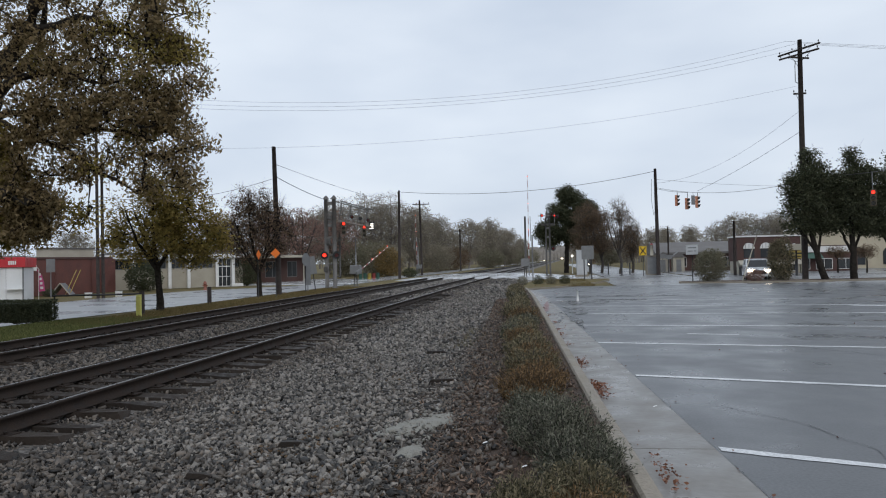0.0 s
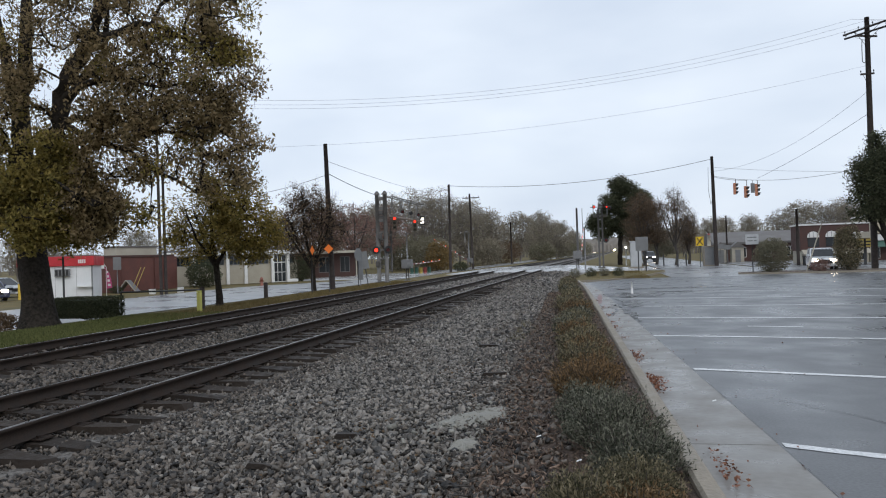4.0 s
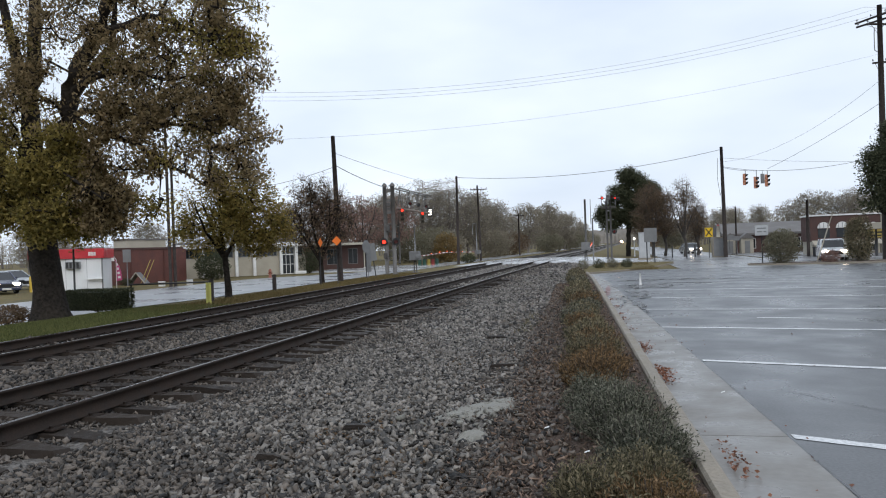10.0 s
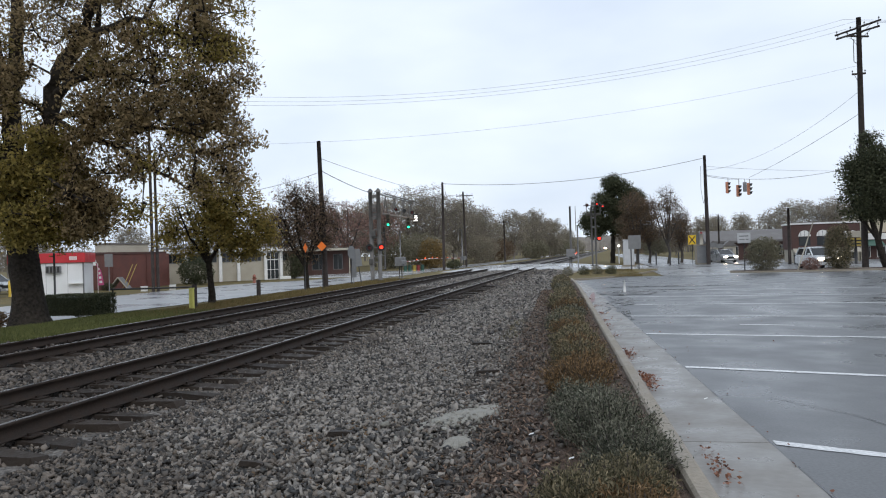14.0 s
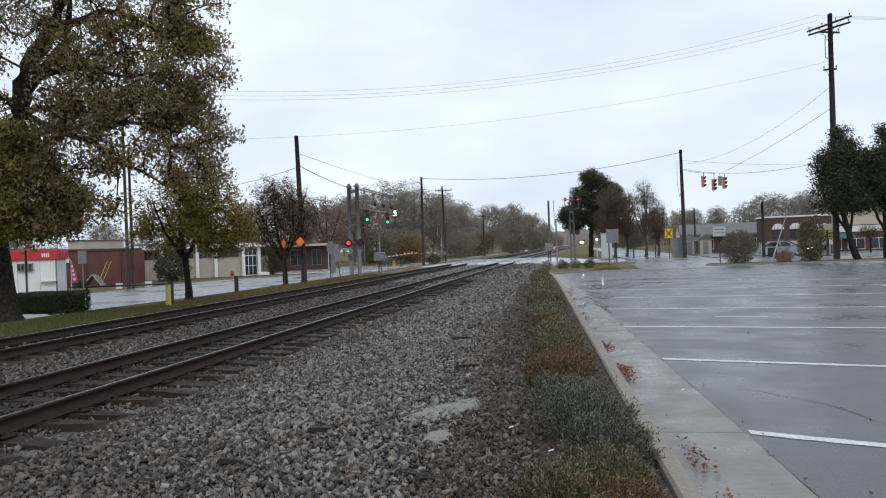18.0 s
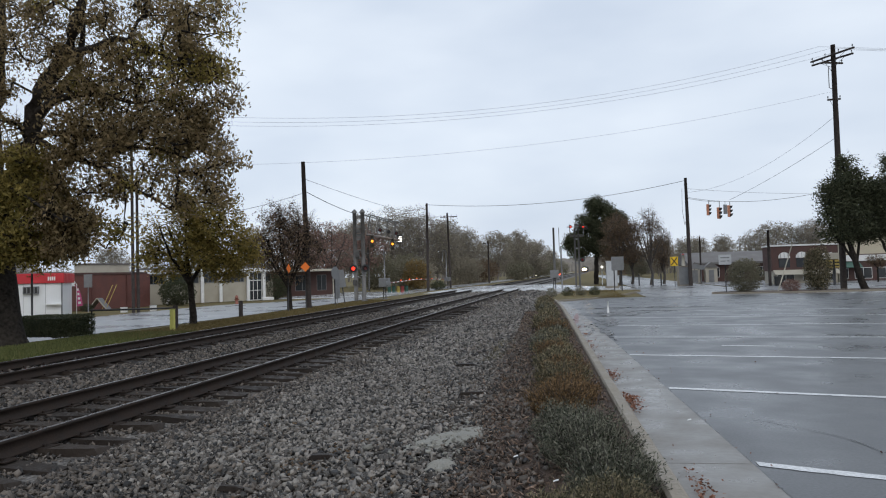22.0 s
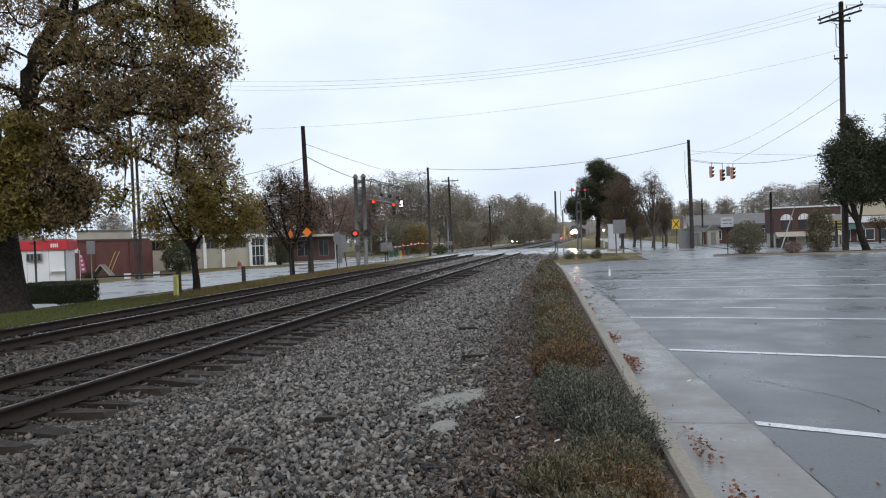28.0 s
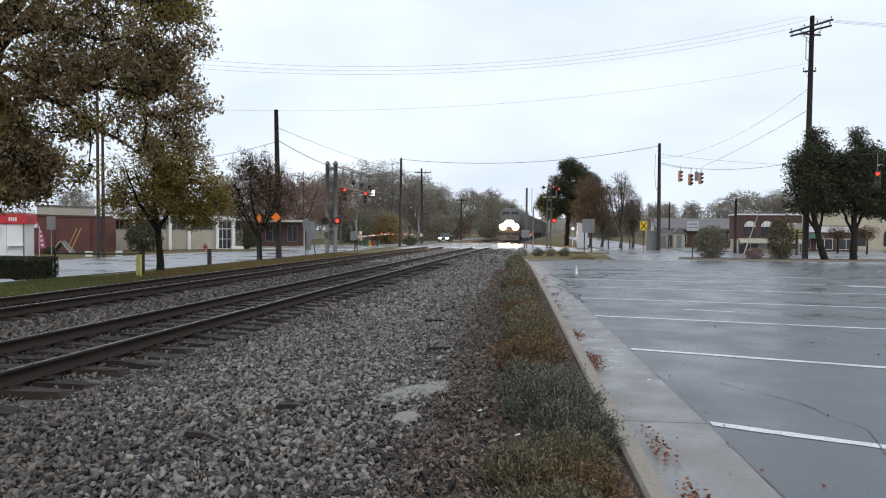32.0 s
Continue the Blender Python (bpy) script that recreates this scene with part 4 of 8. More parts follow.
# broadleaf evergreens at the far side of the lot
for k, (tx, ty, hh, lean) in enumerate(((19.65, 50.7, 9.4, -1.05), (21.5, 50.8, 9.2, -0.05), (24.0, 51.0, 8.9, 0.25), (27.6, 52.4, 8.8, 0.3))):
    h0 = hh * 0.30
    plant("evergreen_tree", (tx, ty, -0.43),
          [([(0, 0, -0.1), (lean * 0.5, 0, 1.6), (lean, 0, h0 + 1)], [0.26, 0.2, 0.16]), ([(lean, 0, h0 + 0.6), (lean, 0.1, hh * 0.65), (lean, 0, hh)], [0.13, 0.1, 0.03]),
           ([(lean * 0.5, 0, 1.8), (lean - 1.0, 0.1, h0 + 1.5), (lean - 1.4, 0, hh * 0.7)], [0.1, 0.08, 0.03]), ([(lean * 0.5, 0, 1.9), (lean + 0.9, 0.1, h0 + 1.5), (lean + 1.3, 0, hh * 0.75)], [0.1, 0.08, 0.03])],
          [(lean, 0, hh * 0.55, 1.75, 1.7, hh * 0.19, 1), (lean - 0.5, 0, hh * 0.72, 1.1, 1.2, hh * 0.16, 0.7), (lean + 0.6, 0, hh * 0.76, 1.2, 1.2, hh * 0.15, 0.7), (lean - 0.8, 0, hh * 0.45, 1.1, 1.1, 0.9, 0.4), (lean + 0.9, 0, hh * 0.46, 1.2, 1.1, 0.9, 0.4), (lean + 0.1, 0, hh * 0.94, 0.5, 0.5, hh * 0.08, 0.12)],
          560, 46, 0.17, GREENLEAF, seed=50 + k, spread=0.27, tip=0.009, holes=0.26, twigs=4, twig_len=0.8, label="tall dark broadleaf evergreen tree at the lot's far edge", group="evergreens by the street")

# pine and brown-leaved trees behind the right-hand signals
plant("pine_tree", (2.3, 91.8, -0.45), [([(0, 0, -0.1), (0.2, 0, 5), (0.5, 0, 11.6)], [0.34, 0.26, 0.06]), ([(0.2, 0, 4.6), (2.4, 0, 7.2), (3.2, 0, 9.2)], [0.14, 0.1, 0.04])],
      [(0.4, 0, 10.6, 1.5, 1.5, 1.3, 0.8), (1.8, 0, 9.6, 1.6, 1.6, 1.3, 0.8), (-0.9, 0, 8.4, 1.7, 1.7, 1.3, 0.8), (2.9, 0, 8.7, 1.5, 1.5, 1.1, 0.7), (0.9, 0, 7.8, 2.4, 2.0, 1.5, 1.2), (-2.6, 0, 6.2, 1.5, 1.4, 0.9, 0.6), (-3.4, 0, 5.4, 0.9, 0.9, 0.7, 0.25), (2.6, 0, 6.6, 2.3, 2.0, 1.5, 1.0), (-0.8, 0, 6.0, 2.0, 1.8, 1.4, 0.9), (-2.2, 0, 4.4, 1.3, 1.2, 0.9, 0.4), (1.2, 0, 4.9, 2.3, 1.8, 1.2, 0.7)], 1300, 40, 0.30, GREENLEAF, seed=61, holes=0.2, spread=0.32, tip=0.012, aspect=0.3,
      label="broad dark green pine behind the crossing signals")


def bare_tree(name, at, h, w, leaf_mat, seed, per, label, group, leafsize=0.16, tw=6, clusters=240, bare=0.2, trunk=0.2, low=0.25, wood=TWIG, under=0.001):
    limbs = [([(0, 0, -0.1), (0.02 * h, 0, h * 0.16), (0.0, 0, h * low)], [trunk, trunk * 0.75, trunk * 0.65])]
    rs = random.Random(seed)
    for k in range(6):
        a = 2 * math.pi * k / 6 + rs.uniform(-0.4, 0.4)
        r = w * 0.5 * rs.uniform(0.45, 0.9)
        top = h * rs.uniform(0.7, 0.98)
        limbs.append(([(0, 0, h * low * rs.uniform(0.8, 1)), (math.cos(a) * r * 0.5, math.sin(a) * r * 0.5, h * 0.5), (math.cos(a) * r, math.sin(a) * r, top)], [trunk * 0.5, trunk * 0.33, 0.02]))
    limbs.append(([(0, 0, h * low), (0.1, 0, h * 0.6), (0, 0.1, h)], [trunk * 0.55, trunk * 0.35, 0.02]))
    return plant(name, at, limbs, [(0, 0, h * 0.62, w * 0.5, w * 0.5, h * 0.3, 1), (0, 0, h * 0.8, w * 0.36, w * 0.36, h * 0.2, 0.6), (0, 0, h * 0.42, w * 0.42, w * 0.42, h * 0.14, 0.4), (0, 0, h * 0.28, w * 0.4, w * 0.4, h * 0.14, under)], clusters, per, leafsize, leaf_mat, wood=wood, seed=seed,
                 spread=h * 0.035, bare=bare, twigs=tw, twig_len=h * 0.075, tip=0.0012 * h, label=label, group=group, lift=0.06)


for k, (tx, ty, h, w) in enumerate(((5.0, 84.0, 9.0, 5.0), (8.3, 80.0, 9.0, 4.6), (10.2, 84.0, 6.6, 2.6), (4.6, 98.0, 9.2, 5.6), (6.6, 86.0, 8.2, 4.4))):
    bare_tree("street_tree", (tx, ty, -0.45), h, w, BROWNLEAF, 70 + k, (40, 12, 16, 40, 26)[k], "brown-leaved tree on the grass beside the crossing", "brown trees by the crossing", 0.15, 6, 260, 0.05, 0.2)
for k, (tx, ty, h, w, m, nm) in enumerate(((-30.6, 78.0, 9.3, 7.0, REDLEAF, "russet"), (-29.0, 86.0, 9.2, 6.5, REDLEAF, "russet"), (-37.3, 85.0, 9.8, 7.5, REDLEAF, "russet"), (-43.0, 92.0, 10.5, 8.0, BROWNLEAF, "brown"), (-51.0, 100.0, 11.0, 9.0, BROWNLEAF, "brown"))):
    bare_tree("yard_tree", (tx, ty, -0.5), h, w, m, 80 + k, 17, nm + "-leaved tree behind the street", "autumn trees behind the street", 0.24, 6, 230, 0.1, 0.22)

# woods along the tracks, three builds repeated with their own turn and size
# Their leaf and twig colours carry the haze of the distance.
WOODS = [bare_tree("wood_tree", (-36.4, 110.0, -0.5), 13.2, 9.5, HAZYLEAF, 90, 15, "tall half-bare tree at the wood's edge", "trees along the tracks", 0.26, 7, 400, 0.2, 0.26, 0.25, HAZYTWIG, 0.25),
         bare_tree("wood_tree", (-20.2, 165.0, -0.5), 12.8, 10.5, HAZYLEAF, 91, 22, "tall tree with thin leaves, olive-brown paled by painted haze", "trees along the tracks", 0.32, 6, 400, 0.1, 0.26, 0.2, HAZYTWIG, 0.5),
         bare_tree("wood_tree", (-25.0, 122.0, -0.5), 13.0, 9.0, HAZYLEAF, 92, 20, "tall tree with thin leaves, olive-brown paled by painted haze", "trees along the tracks", 0.3, 6, 400, 0.1, 0.26, 0.18, HAZYTWIG, 0.5)]
rw = random.Random(5)
STAND_NEAR = ((-32.2, 112, 14.1, 0), (-28.5, 116, 14.3, 0), (-23.3, 135, 11.8, 2), (-26.1, 170, 10.4, 1), (-27.0, 150, 11.5, 2), (-16.1, 175, 13.4, 1), (-12.8, 190, 11.5, 1), (-11.0, 262, 10.8, 2), (-18.0, 200, 12.5, 1), (-22.0, 210, 12.0, 2), (-14.5, 225, 12.0, 1), (-30.5, 140, 12.5, 2), (-34.0, 130, 13.5, 0), (-41.0, 118, 13.0, 2))
STAND_WEST = ((-47.0, 125, 12.5, 1), (-55.0, 128, 12.5, 2), (-64.0, 120, 12.0, 0), (-75.0, 120, 11.0, 1), (-88.0, 110, 9.5, 2), (-99.0, 100, 8.0, 0), (-112.0, 105, 9.0, 1), (23.3, 150, 8.6, 1), (27.0, 158, 9.0, 2), (30.5, 150, 8.9, 2), (34.6, 140, 9.0, 0), (36.8, 134, 10.3, 1), (41.3, 131, 10.0, 0), (44.0, 137, 10.2, 2))
STAND_EAST = ((47.5, 135, 9.8, 1), (53.7, 135, 9.4, 2), (58.5, 132, 9.2, 0), (64.0, 130, 9.5, 1), (71.0, 132, 9.5, 2), (79.0, 130, 9.0, 0), (14.0, 170, 8.0, 2), (18.5, 162, 8.4, 1), (16.0, 300, 12.0, 1), (19.0, 275, 11.0, 2), (-15.0, 330, 11.0, 1), (18.0, 240, 10.5, 0))
for x, y, h, kind in STAND_NEAR + STAND_WEST + STAND_EAST:
    src = WOODS[kind]
    s = h / (13.2, 12.8, 13.0)[kind]
    ob = copy_thing(src, pose(x, y, -0.5, 0, 0, rw.uniform(0, 360)))
    ob.scale = (s * rw.uniform(0.95, 1.2), s * rw.uniform(0.95, 1.2), s)
bush("understory_shrub", (-24.9, 92.0, -0.5), 3.4, 2.6, 2.7, THICKET, 4200, 0.26, 101, "large dull green thicket beside the street", group="thickets beside the street")
bush("understory_shrub", (-22.6, 90.0, -0.5), 2.0, 1.8, 2.2, YELLEAF, 2600, 0.3, 102, "brownish autumn shrub beside the street", group="thickets beside the street")
bush("understory_shrub", (-30.2, 95.0, -0.5), 3.4, 2.4, 2.9, THICKET, 5200, 0.3, 103, "large dull green thicket beside the street", group="thickets beside the street")
bush("understory_shrub", (-26.5, 104.0, -0.5), 4.0, 2.4, 2.6, HAZYLEAF, 4200, 0.32, 104, "thicket below the tall trees, haze painted into its grey-brown", group="thickets beside the street")
bush("understory_shrub", (-22.5, 128.0, -0.5), 4.2, 3.0, 2.9, HAZYLEAF, 4200, 0.34, 105, "thicket below the tall trees, haze painted into its grey-brown", group="thickets beside the street")

for k, (x, y, rx, rz) in enumerate(((-13.5, 152, 3.6, 2.4), (-20.5, 140, 4.0, 2.6), (-11.0, 196, 4.2, 2.8), (-17.0, 186, 4.4, 3.0), (-7.5, 236, 4.6, 3.0), (-31.0, 121, 4.2, 2.6), (14.5, 168, 3.6, 2.6), (12.8, 216, 4.2, 3.4))):
    bush("understory_shrub", (x, y, -0.5), rx, 2.6, rz, BROWNLEAF if k % 2 else THICKET, 2600, 0.36, 110 + k, "brown thicket below the trees along the tracks", group="thickets along the tracks")


def far_wood(name, arcs, seed, label):
    """A band of distant woods: bare stems, twigs and thin leaves, in tones paled by painted haze."""
    rs = np.random.RandomState(seed)
    vs, fs, n0 = [], [], 0
    lv = []
    for x0, y0, x1, y1, h, n in arcs:
        t = rs.uniform(0, 1, n)
        bx, by = x0 + (x1 - x0) * t + rs.normal(0, 3, n), y0 + (y1 - y0) * t + rs.uniform(0, 25, n)
        hh = h * rs.uniform(0.65, 1.1, n) * (1 + 0.18 * np.sin(t * 37 + seed))
        p0 = np.stack([bx, by, np.full(n, -0.7)], 1)
        p1 = p0 + np.stack([rs.normal(0, 0.5, n), rs.normal(0, 0.5, n), hh * 0.75], 1)
        v, f = thin_tubes(p0, p1, np.full(n, 0.2), np.full(n, 0.06), 4)
        vs.append(v), fs.append(f + n0)
        n0 += len(v)
        k = 56
        c = np.repeat(p0, k, 0)
        f_ = rs.uniform(0.2, 0.84, n * k)
        c[:, 2] += np.repeat(hh, k) * f_
        wid = np.repeat(hh, k) * 0.27 * np.sqrt(np.maximum(0.02, 1 - ((f_ - 0.52) / 0.34) ** 2))
        c[:, :2] += np.clip(rs.normal(0, 0.55, (n * k, 2)), -1, 1) * wid[:, None]
        lv.append(c)
    ob = new(name, raw_mesh(name, np.concatenate(vs), np.concatenate(fs), HAZYTWIG))
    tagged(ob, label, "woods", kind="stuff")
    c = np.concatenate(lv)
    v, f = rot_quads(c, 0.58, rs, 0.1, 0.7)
    lf = new("leaves", raw_mesh("leaves", v, f, HAZYLEAF))
    lf.parent = ob
    lf["kind"] = "stuff"
    return ob


far_wood("distant_woods", ((-260, 190, -60, 230, 13, 300), (-60, 230, -14, 420, 13, 260), (16, 420, 44, 300, 13, 150), (16, 260, 60, 215, 12.5, 150), (60, 215, 240, 170, 12, 260), (-60, 600, -10, 640, 13, 90), (24, 600, 70, 640, 13, 90), (-30, 1460, 90, 1480, 28, 150), (-420, 90, -260, 190, 12, 160)), 3, "band of distant bare woods, haze painted into its grey-brown")

# planting strip along the kerb
def spiky_shrub(x, y, z, r, h, mat, n, seed, label, blade=0.04):
    rs = np.random.RandomState(seed)
    m = 90
    rr, an = np.sqrt(rs.uniform(0, 1, m)), rs.uniform(0, 2 * math.pi, m)
    root = np.stack([np.cos(an), np.sin(an)], 1) * (rr * r * 0.62)[:, None]
    d = np.stack([root[:, 0] * 1.35 / r, root[:, 1] * 1.35 / r, np.full(m, 1.0)], 1) + rs.normal(0, 0.16, (m, 3))
    d[:, 2] = np.abs(d[:, 2])
    L = h * (1.22 - 0.42 * rr ** 2) * rs.uniform(0.72, 1.06, m)
    p0 = np.concatenate([root, np.full((m, 1), -0.04)], 1)
    p1 = p0 + d / np.linalg.norm(d, axis=1)[:, None] * L[:, None]
    ob = thing("shrub", x, y, z, label=label, category="shrub", group="shrubs in the kerbside bed")
    v, f = thin_tubes(p0, p1, np.full(m, 0.006), np.full(m, 0.003), 3)
    s = new("stem_mass", raw_mesh("stem_mass", v, f, TWIG))
    s.parent = ob
    s["kind"] = "stuff"
    k = n // m
    t = 0.2 + 0.85 * rs.uniform(0, 1, (m * k, 1)) ** 0.75
    c = np.repeat(p0, k, 0) * (1 - t) + np.repeat(p1, k, 0) * t + rs.normal(0, 0.028, (m * k, 3))
    a = np.repeat(d, k, 0) + rs.normal(0, 0.75, (m * k, 3))
    a /= np.linalg.norm(a, axis=1)[:, None]
    b = np.cross(a, rs.normal(size=a.shape))
    b /= np.linalg.norm(b, axis=1)[:, None]
    s2 = blade * rs.uniform(0.6, 1.3, (m * k, 1))
    v = np.stack([c - a * s2 * 0.5, c + b * s2 * 0.13, c + a * s2 * 0.5, c - b * s2 * 0.13], 1).reshape(-1, 3)
    cr = new("foliage", raw_mesh("foliage", v, np.arange(4 * m * k).reshape(-1, 4), mat))
    cr.parent = ob
    cr["kind"] = "stuff"


rs_ = random.Random(12)
BEDROW = [(3.0, -0.62, 0.34, 0.25, "o"), (3.4, -0.5, 0.24, 0.22, "r"), (3.62, -0.78, 0.24, 0.22, "o"), (3.9, -0.5, 0.22, 0.22, "o"), (4.4, -0.46, 0.31, 0.28, "s"), (4.95, -0.55, 0.40, 0.36, "s"), (5.6, -0.66, 0.30, 0.32, "s"), (6.75, -0.72, 0.37, 0.34, "r"), (7.35, -0.58, 0.30, 0.30, "r"),
          (8.1, -0.66, 0.32, 0.36, "o"), (8.8, -0.58, 0.28, 0.30, "r"), (9.3, -0.68, 0.31, 0.35, "o"), (10.0, -0.62, 0.30, 0.30, "o"), (10.6, -0.7, 0.27, 0.32, "r")]
yy = 11.1
while yy < 37:
    BEDROW.append((yy, -0.62 - rs_.uniform(0.0, 0.18), rs_.uniform(0.25, 0.36), rs_.uniform(0.24, 0.38), rs_.choice("ooosor")))
    yy += rs_.uniform(0.58, 0.8)
for k, (v, u, r, h, c) in enumerate(BEDROW):
    x, y = lot(u, v)
    mat, label = {"o": (OLIVESHRUB, "low olive-green shrub in the mulch bed"), "r": (RUSTSHRUB, "low rust-brown shrub in the mulch bed"), "s": (SAGE, "low grey-green shrub with fine leaves in the mulch bed")}[c]
    spiky_shrub(x, y, lot_z(x, y) + 0.07, r * 0.85, h, mat, 9900 if v < 5.8 else 6300 if v < 9 else 2700 if v < 16 else 1260, 200 + k, label, 0.030 if v < 5.8 else 0.036 if v < 9 else 0.055 if v < 16 else 0.08)

# ---- poles, wires, signals, signs ----
def wood_pole(name, x, y, z, h, r=0.15, lean=(0, 0), label="tarred wooden utility pole", group="utility poles"):
    ob = thing(name, x, y, z, label=label, category="utility pole", group=group)
    part("pole", tube(B(), [(0, 0, -0.4), (lean[0] * 0.5, lean[1] * 0.5, h * 0.5), (lean[0], lean[1], h)], [r * 1.12, r, r * 0.78], 12), POLEWOOD, ob)
    return ob


def crossarm(ob, z, half, rz=0, ins=3, name="crossarm"):
    m = pose(0, 0, z, 0, 0, rz)
    part(name, box(B(), -half, -0.06, -0.06, half, 0.06, 0.06, 0.01, m), POLEWOOD, ob)
    for i in range(ins):
        x = -half * 0.92 + 2 * half * 0.92 * i / max(1, ins - 1)
        p = m @ Vector((x, 0, 0.06))
        part("insulator", tube(B(), [p, p + Vector((0, 0, 0.1)), p + Vector((0, 0, 0.12)), p + Vector((0, 0, 0.22))], [0.018, 0.02, 0.055, 0.03], 8), GALV, ob, "porcelain insulator")
    for s in (-1, 1):
        part("brace", tube(B(), [m @ Vector((s * half * 0.55, 0.07, -0.05)), m @ Vector((0, 0.1, -0.6))], 0.015, 5), GALV, ob)


def wire(p0, p1, sag, r=0.009, n=24, label="overhead wire between poles", group="overhead wires"):
    p0, p1 = Vector(p0), Vector(p1)
    pts = [p0.lerp(p1, i / n) - Vector((0, 0, sag * 4 * (i / n) * (1 - i / n))) for i in range(n + 1)]
    ob = part("overhead_wire", tube(B(), pts, r, 4), WIRE, None)
    return tagged(ob, label, "wire", group)


pole_l = wood_pole("utility_pole", -15.35, 35.48, -0.3, 8.6, 0.15, (-0.2, 0))
pole_2 = wood_pole("utility_pole", -17.05, 73.36, -0.35, 10.1, 0.15, (0.1, 0))
pole_3 = wood_pole("utility_pole", -18.4, 93.7, -0.4, 10.9, 0.15, (-0.2, 0))
crossarm(pole_3, 10.3, 1.25, 0, 4)
pole_4 = wood_pole("utility_pole", -17.7, 130.5, -0.4, 8.3, 0.15)
crossarm(pole_4, 7.9, 1.1, 0, 4)
pole_r = wood_pole("utility_pole", 11.5, 72.5, -0.45, 11.4, 0.19, (-0.1, 0))
pole_5 = wood_pole("utility_pole", 17.65, 66.6, -0.5, 5.3, 0.13, label="short dark wooden pole by the street")
pole_6 = wood_pole("utility_pole", 14.2, 82.0, -0.5, 5.6, 0.1, label="thin dark wooden pole by the street")
for dx in (-0.16, 0.16):
    pole_t = wood_pole("utility_pole", -29.5 + dx * 0.45, 39.2 + dx, -0.5, 13.7 if dx < 0 else 9.5, 0.095, (-0.05, 0), "slim grey pole at the street's edge")
big = wood_pole("utility_pole", 19.08, 53.1, -0.42, 18.2, 0.2, (0.1, 0), "tall dark wooden power pole with a double crossarm")
crossarm(big, 17.45, 1.75, -56, 4)
crossarm(big, 17.1, 1.55, -50, 3)
crossarm(big, 16.85, 0.9, 22, 2)
crossarm(big, 14.1, 0.45, 0, 2, "side_bracket")
part("riser_pipe", tube(B(), [(-0.26, -0.05, 16.6), (-0.3, -0.05, 16.2), (-0.3, -0.05, 15.0), (-0.12, 0, 14.9)], 0.03, 6), GALV, big, "curved grey conduit")
for k, (za, zb) in enumerate(((17.75, 13.1), (17.55, 12.75), (17.35, 12.45))):
    wire((19.1 - 0.9 + 0.9 * k, 53.1, za), (-29.75, 39.1, zb + 0.15), 2.25, 0.0075)
    wire((19.1 - 0.9 + 0.9 * k, 53.1, za), (75, 60, 17.2 - 0.2 * k), 1.2, 0.009)
wire((19.1, 53.1, 14.3), (-29.75, 39.1, 9.6), 1.6, 0.006)
wire((11.45, 72.5, 10.7), (-17.0, 73.3, 9.6), 1.05, 0.025, label="sagging black cable over the crossing")
wire((11.5, 72.5, 8.9), (19.05, 53.1, 7.0), 0.7, 0.018, label="signal span wire over the street")
wire((11.5, 72.5, 8.8), (13.6, 67.0, 7.75), 0.1, 0.018, label="signal span wire over the street")
wire((14.2, 65.6, 7.75), (19.05, 53.1, 10.8), 0.2, 0.018, label="signal span wire over the street")
wire((11.5, 72.5, 9.4), (19.05, 53.1, 12.4), 1.2, 0.012)
wire((11.5, 72.5, 9.8), (46, 78, 9.4), 0.9, 0.012)
wire((-15.5, 35.5, 6.6), (-15.2, 43.7, 5.9), 0.1, 0.02, label="cable from the pole to the signal tower")
wire((-15.5, 35.5, 6.5), (-29.6, 39.2, 6.3), 0.7, 0.015)
wire((-15.5, 35.5, 7.3), (-18.4, 93.7, 9.9), 0.6, 0.012)
part("service_drop", tube(B(), [(-0.5, -0.05, 10.3), (-0.55, -0.05, 8.0), (-0.35, -0.05, 6.4), (-0.2, 0, 6.9)], 0.02, 5), WIRE, pole_r, "hanging service cable")


def lamp_head(parent, name, p, face, r, lens, hood=0.2, disc=0.0):
    """A round signal lamp: backing disc, dark lens, visor. face: degrees of turn; it looks along -y at 0."""
    m = Matrix.Translation(p) @ pose(0, 0, 0, 0, 0, face)
    bm = B()
    tube(bm, [m @ Vector((0, 0.14, 0)), m @ Vector((0, 0.0, 0))], [r * 0.9, r * 1.12], 16)
    lamp = part(name, bm, BLACK, parent)
    if disc:
        part("background_disc", tube(B(), [m @ Vector((0, 0.05, 0)), m @ Vector((0, 0.02, 0))], disc, 24), BLACK, lamp)
    part("lens", tube(B(), [m @ Vector((0, -0.001, 0)), m @ Vector((0, -0.02, 0))], [r, r * 0.85], 16), lens, lamp, "unlit coloured lens")
    v = B()
    seg = 12
    rings = []
    for y in (0.0, -hood):
        rings.append([v.verts.new(m @ Vector((math.cos(a) * r * 1.1, y * (0.55 + 0.45 * max(0, math.sin(a))), math.sin(a) * r * 1.1))) for a in [math.pi * (-0.25 + 1.5 * k / seg) for k in range(seg + 1)]])
    for k in range(seg):
        v.faces.new((rings[0][k], rings[0][k + 1], rings[1][k + 1], rings[1][k]))
    part("visor", v, BLACK, lamp)
    return lamp


LAMPS = []


def lit(parent, p, face, r, mat, spans, name="lamp"):
    """The glowing bulb plate of a lamp: it stands in front of the lens while lit and inside the housing otherwise."""
    ob = part(name, tube(B(), [(0, 0.012, 0), (0, 0, 0)], [r, r * 0.96], 16), mat, parent, "glowing lamp")
    LAMPS.append((ob, p, face, spans))
    return ob


BLINK_A = [(1.08 + 1.2 * k, 1.64 + 1.2 * k) for k in range(-1, 27)]
BLINK_B = [(0.48 + 1.2 * k, 1.04 + 1.2 * k) for k in range(-1, 27)]
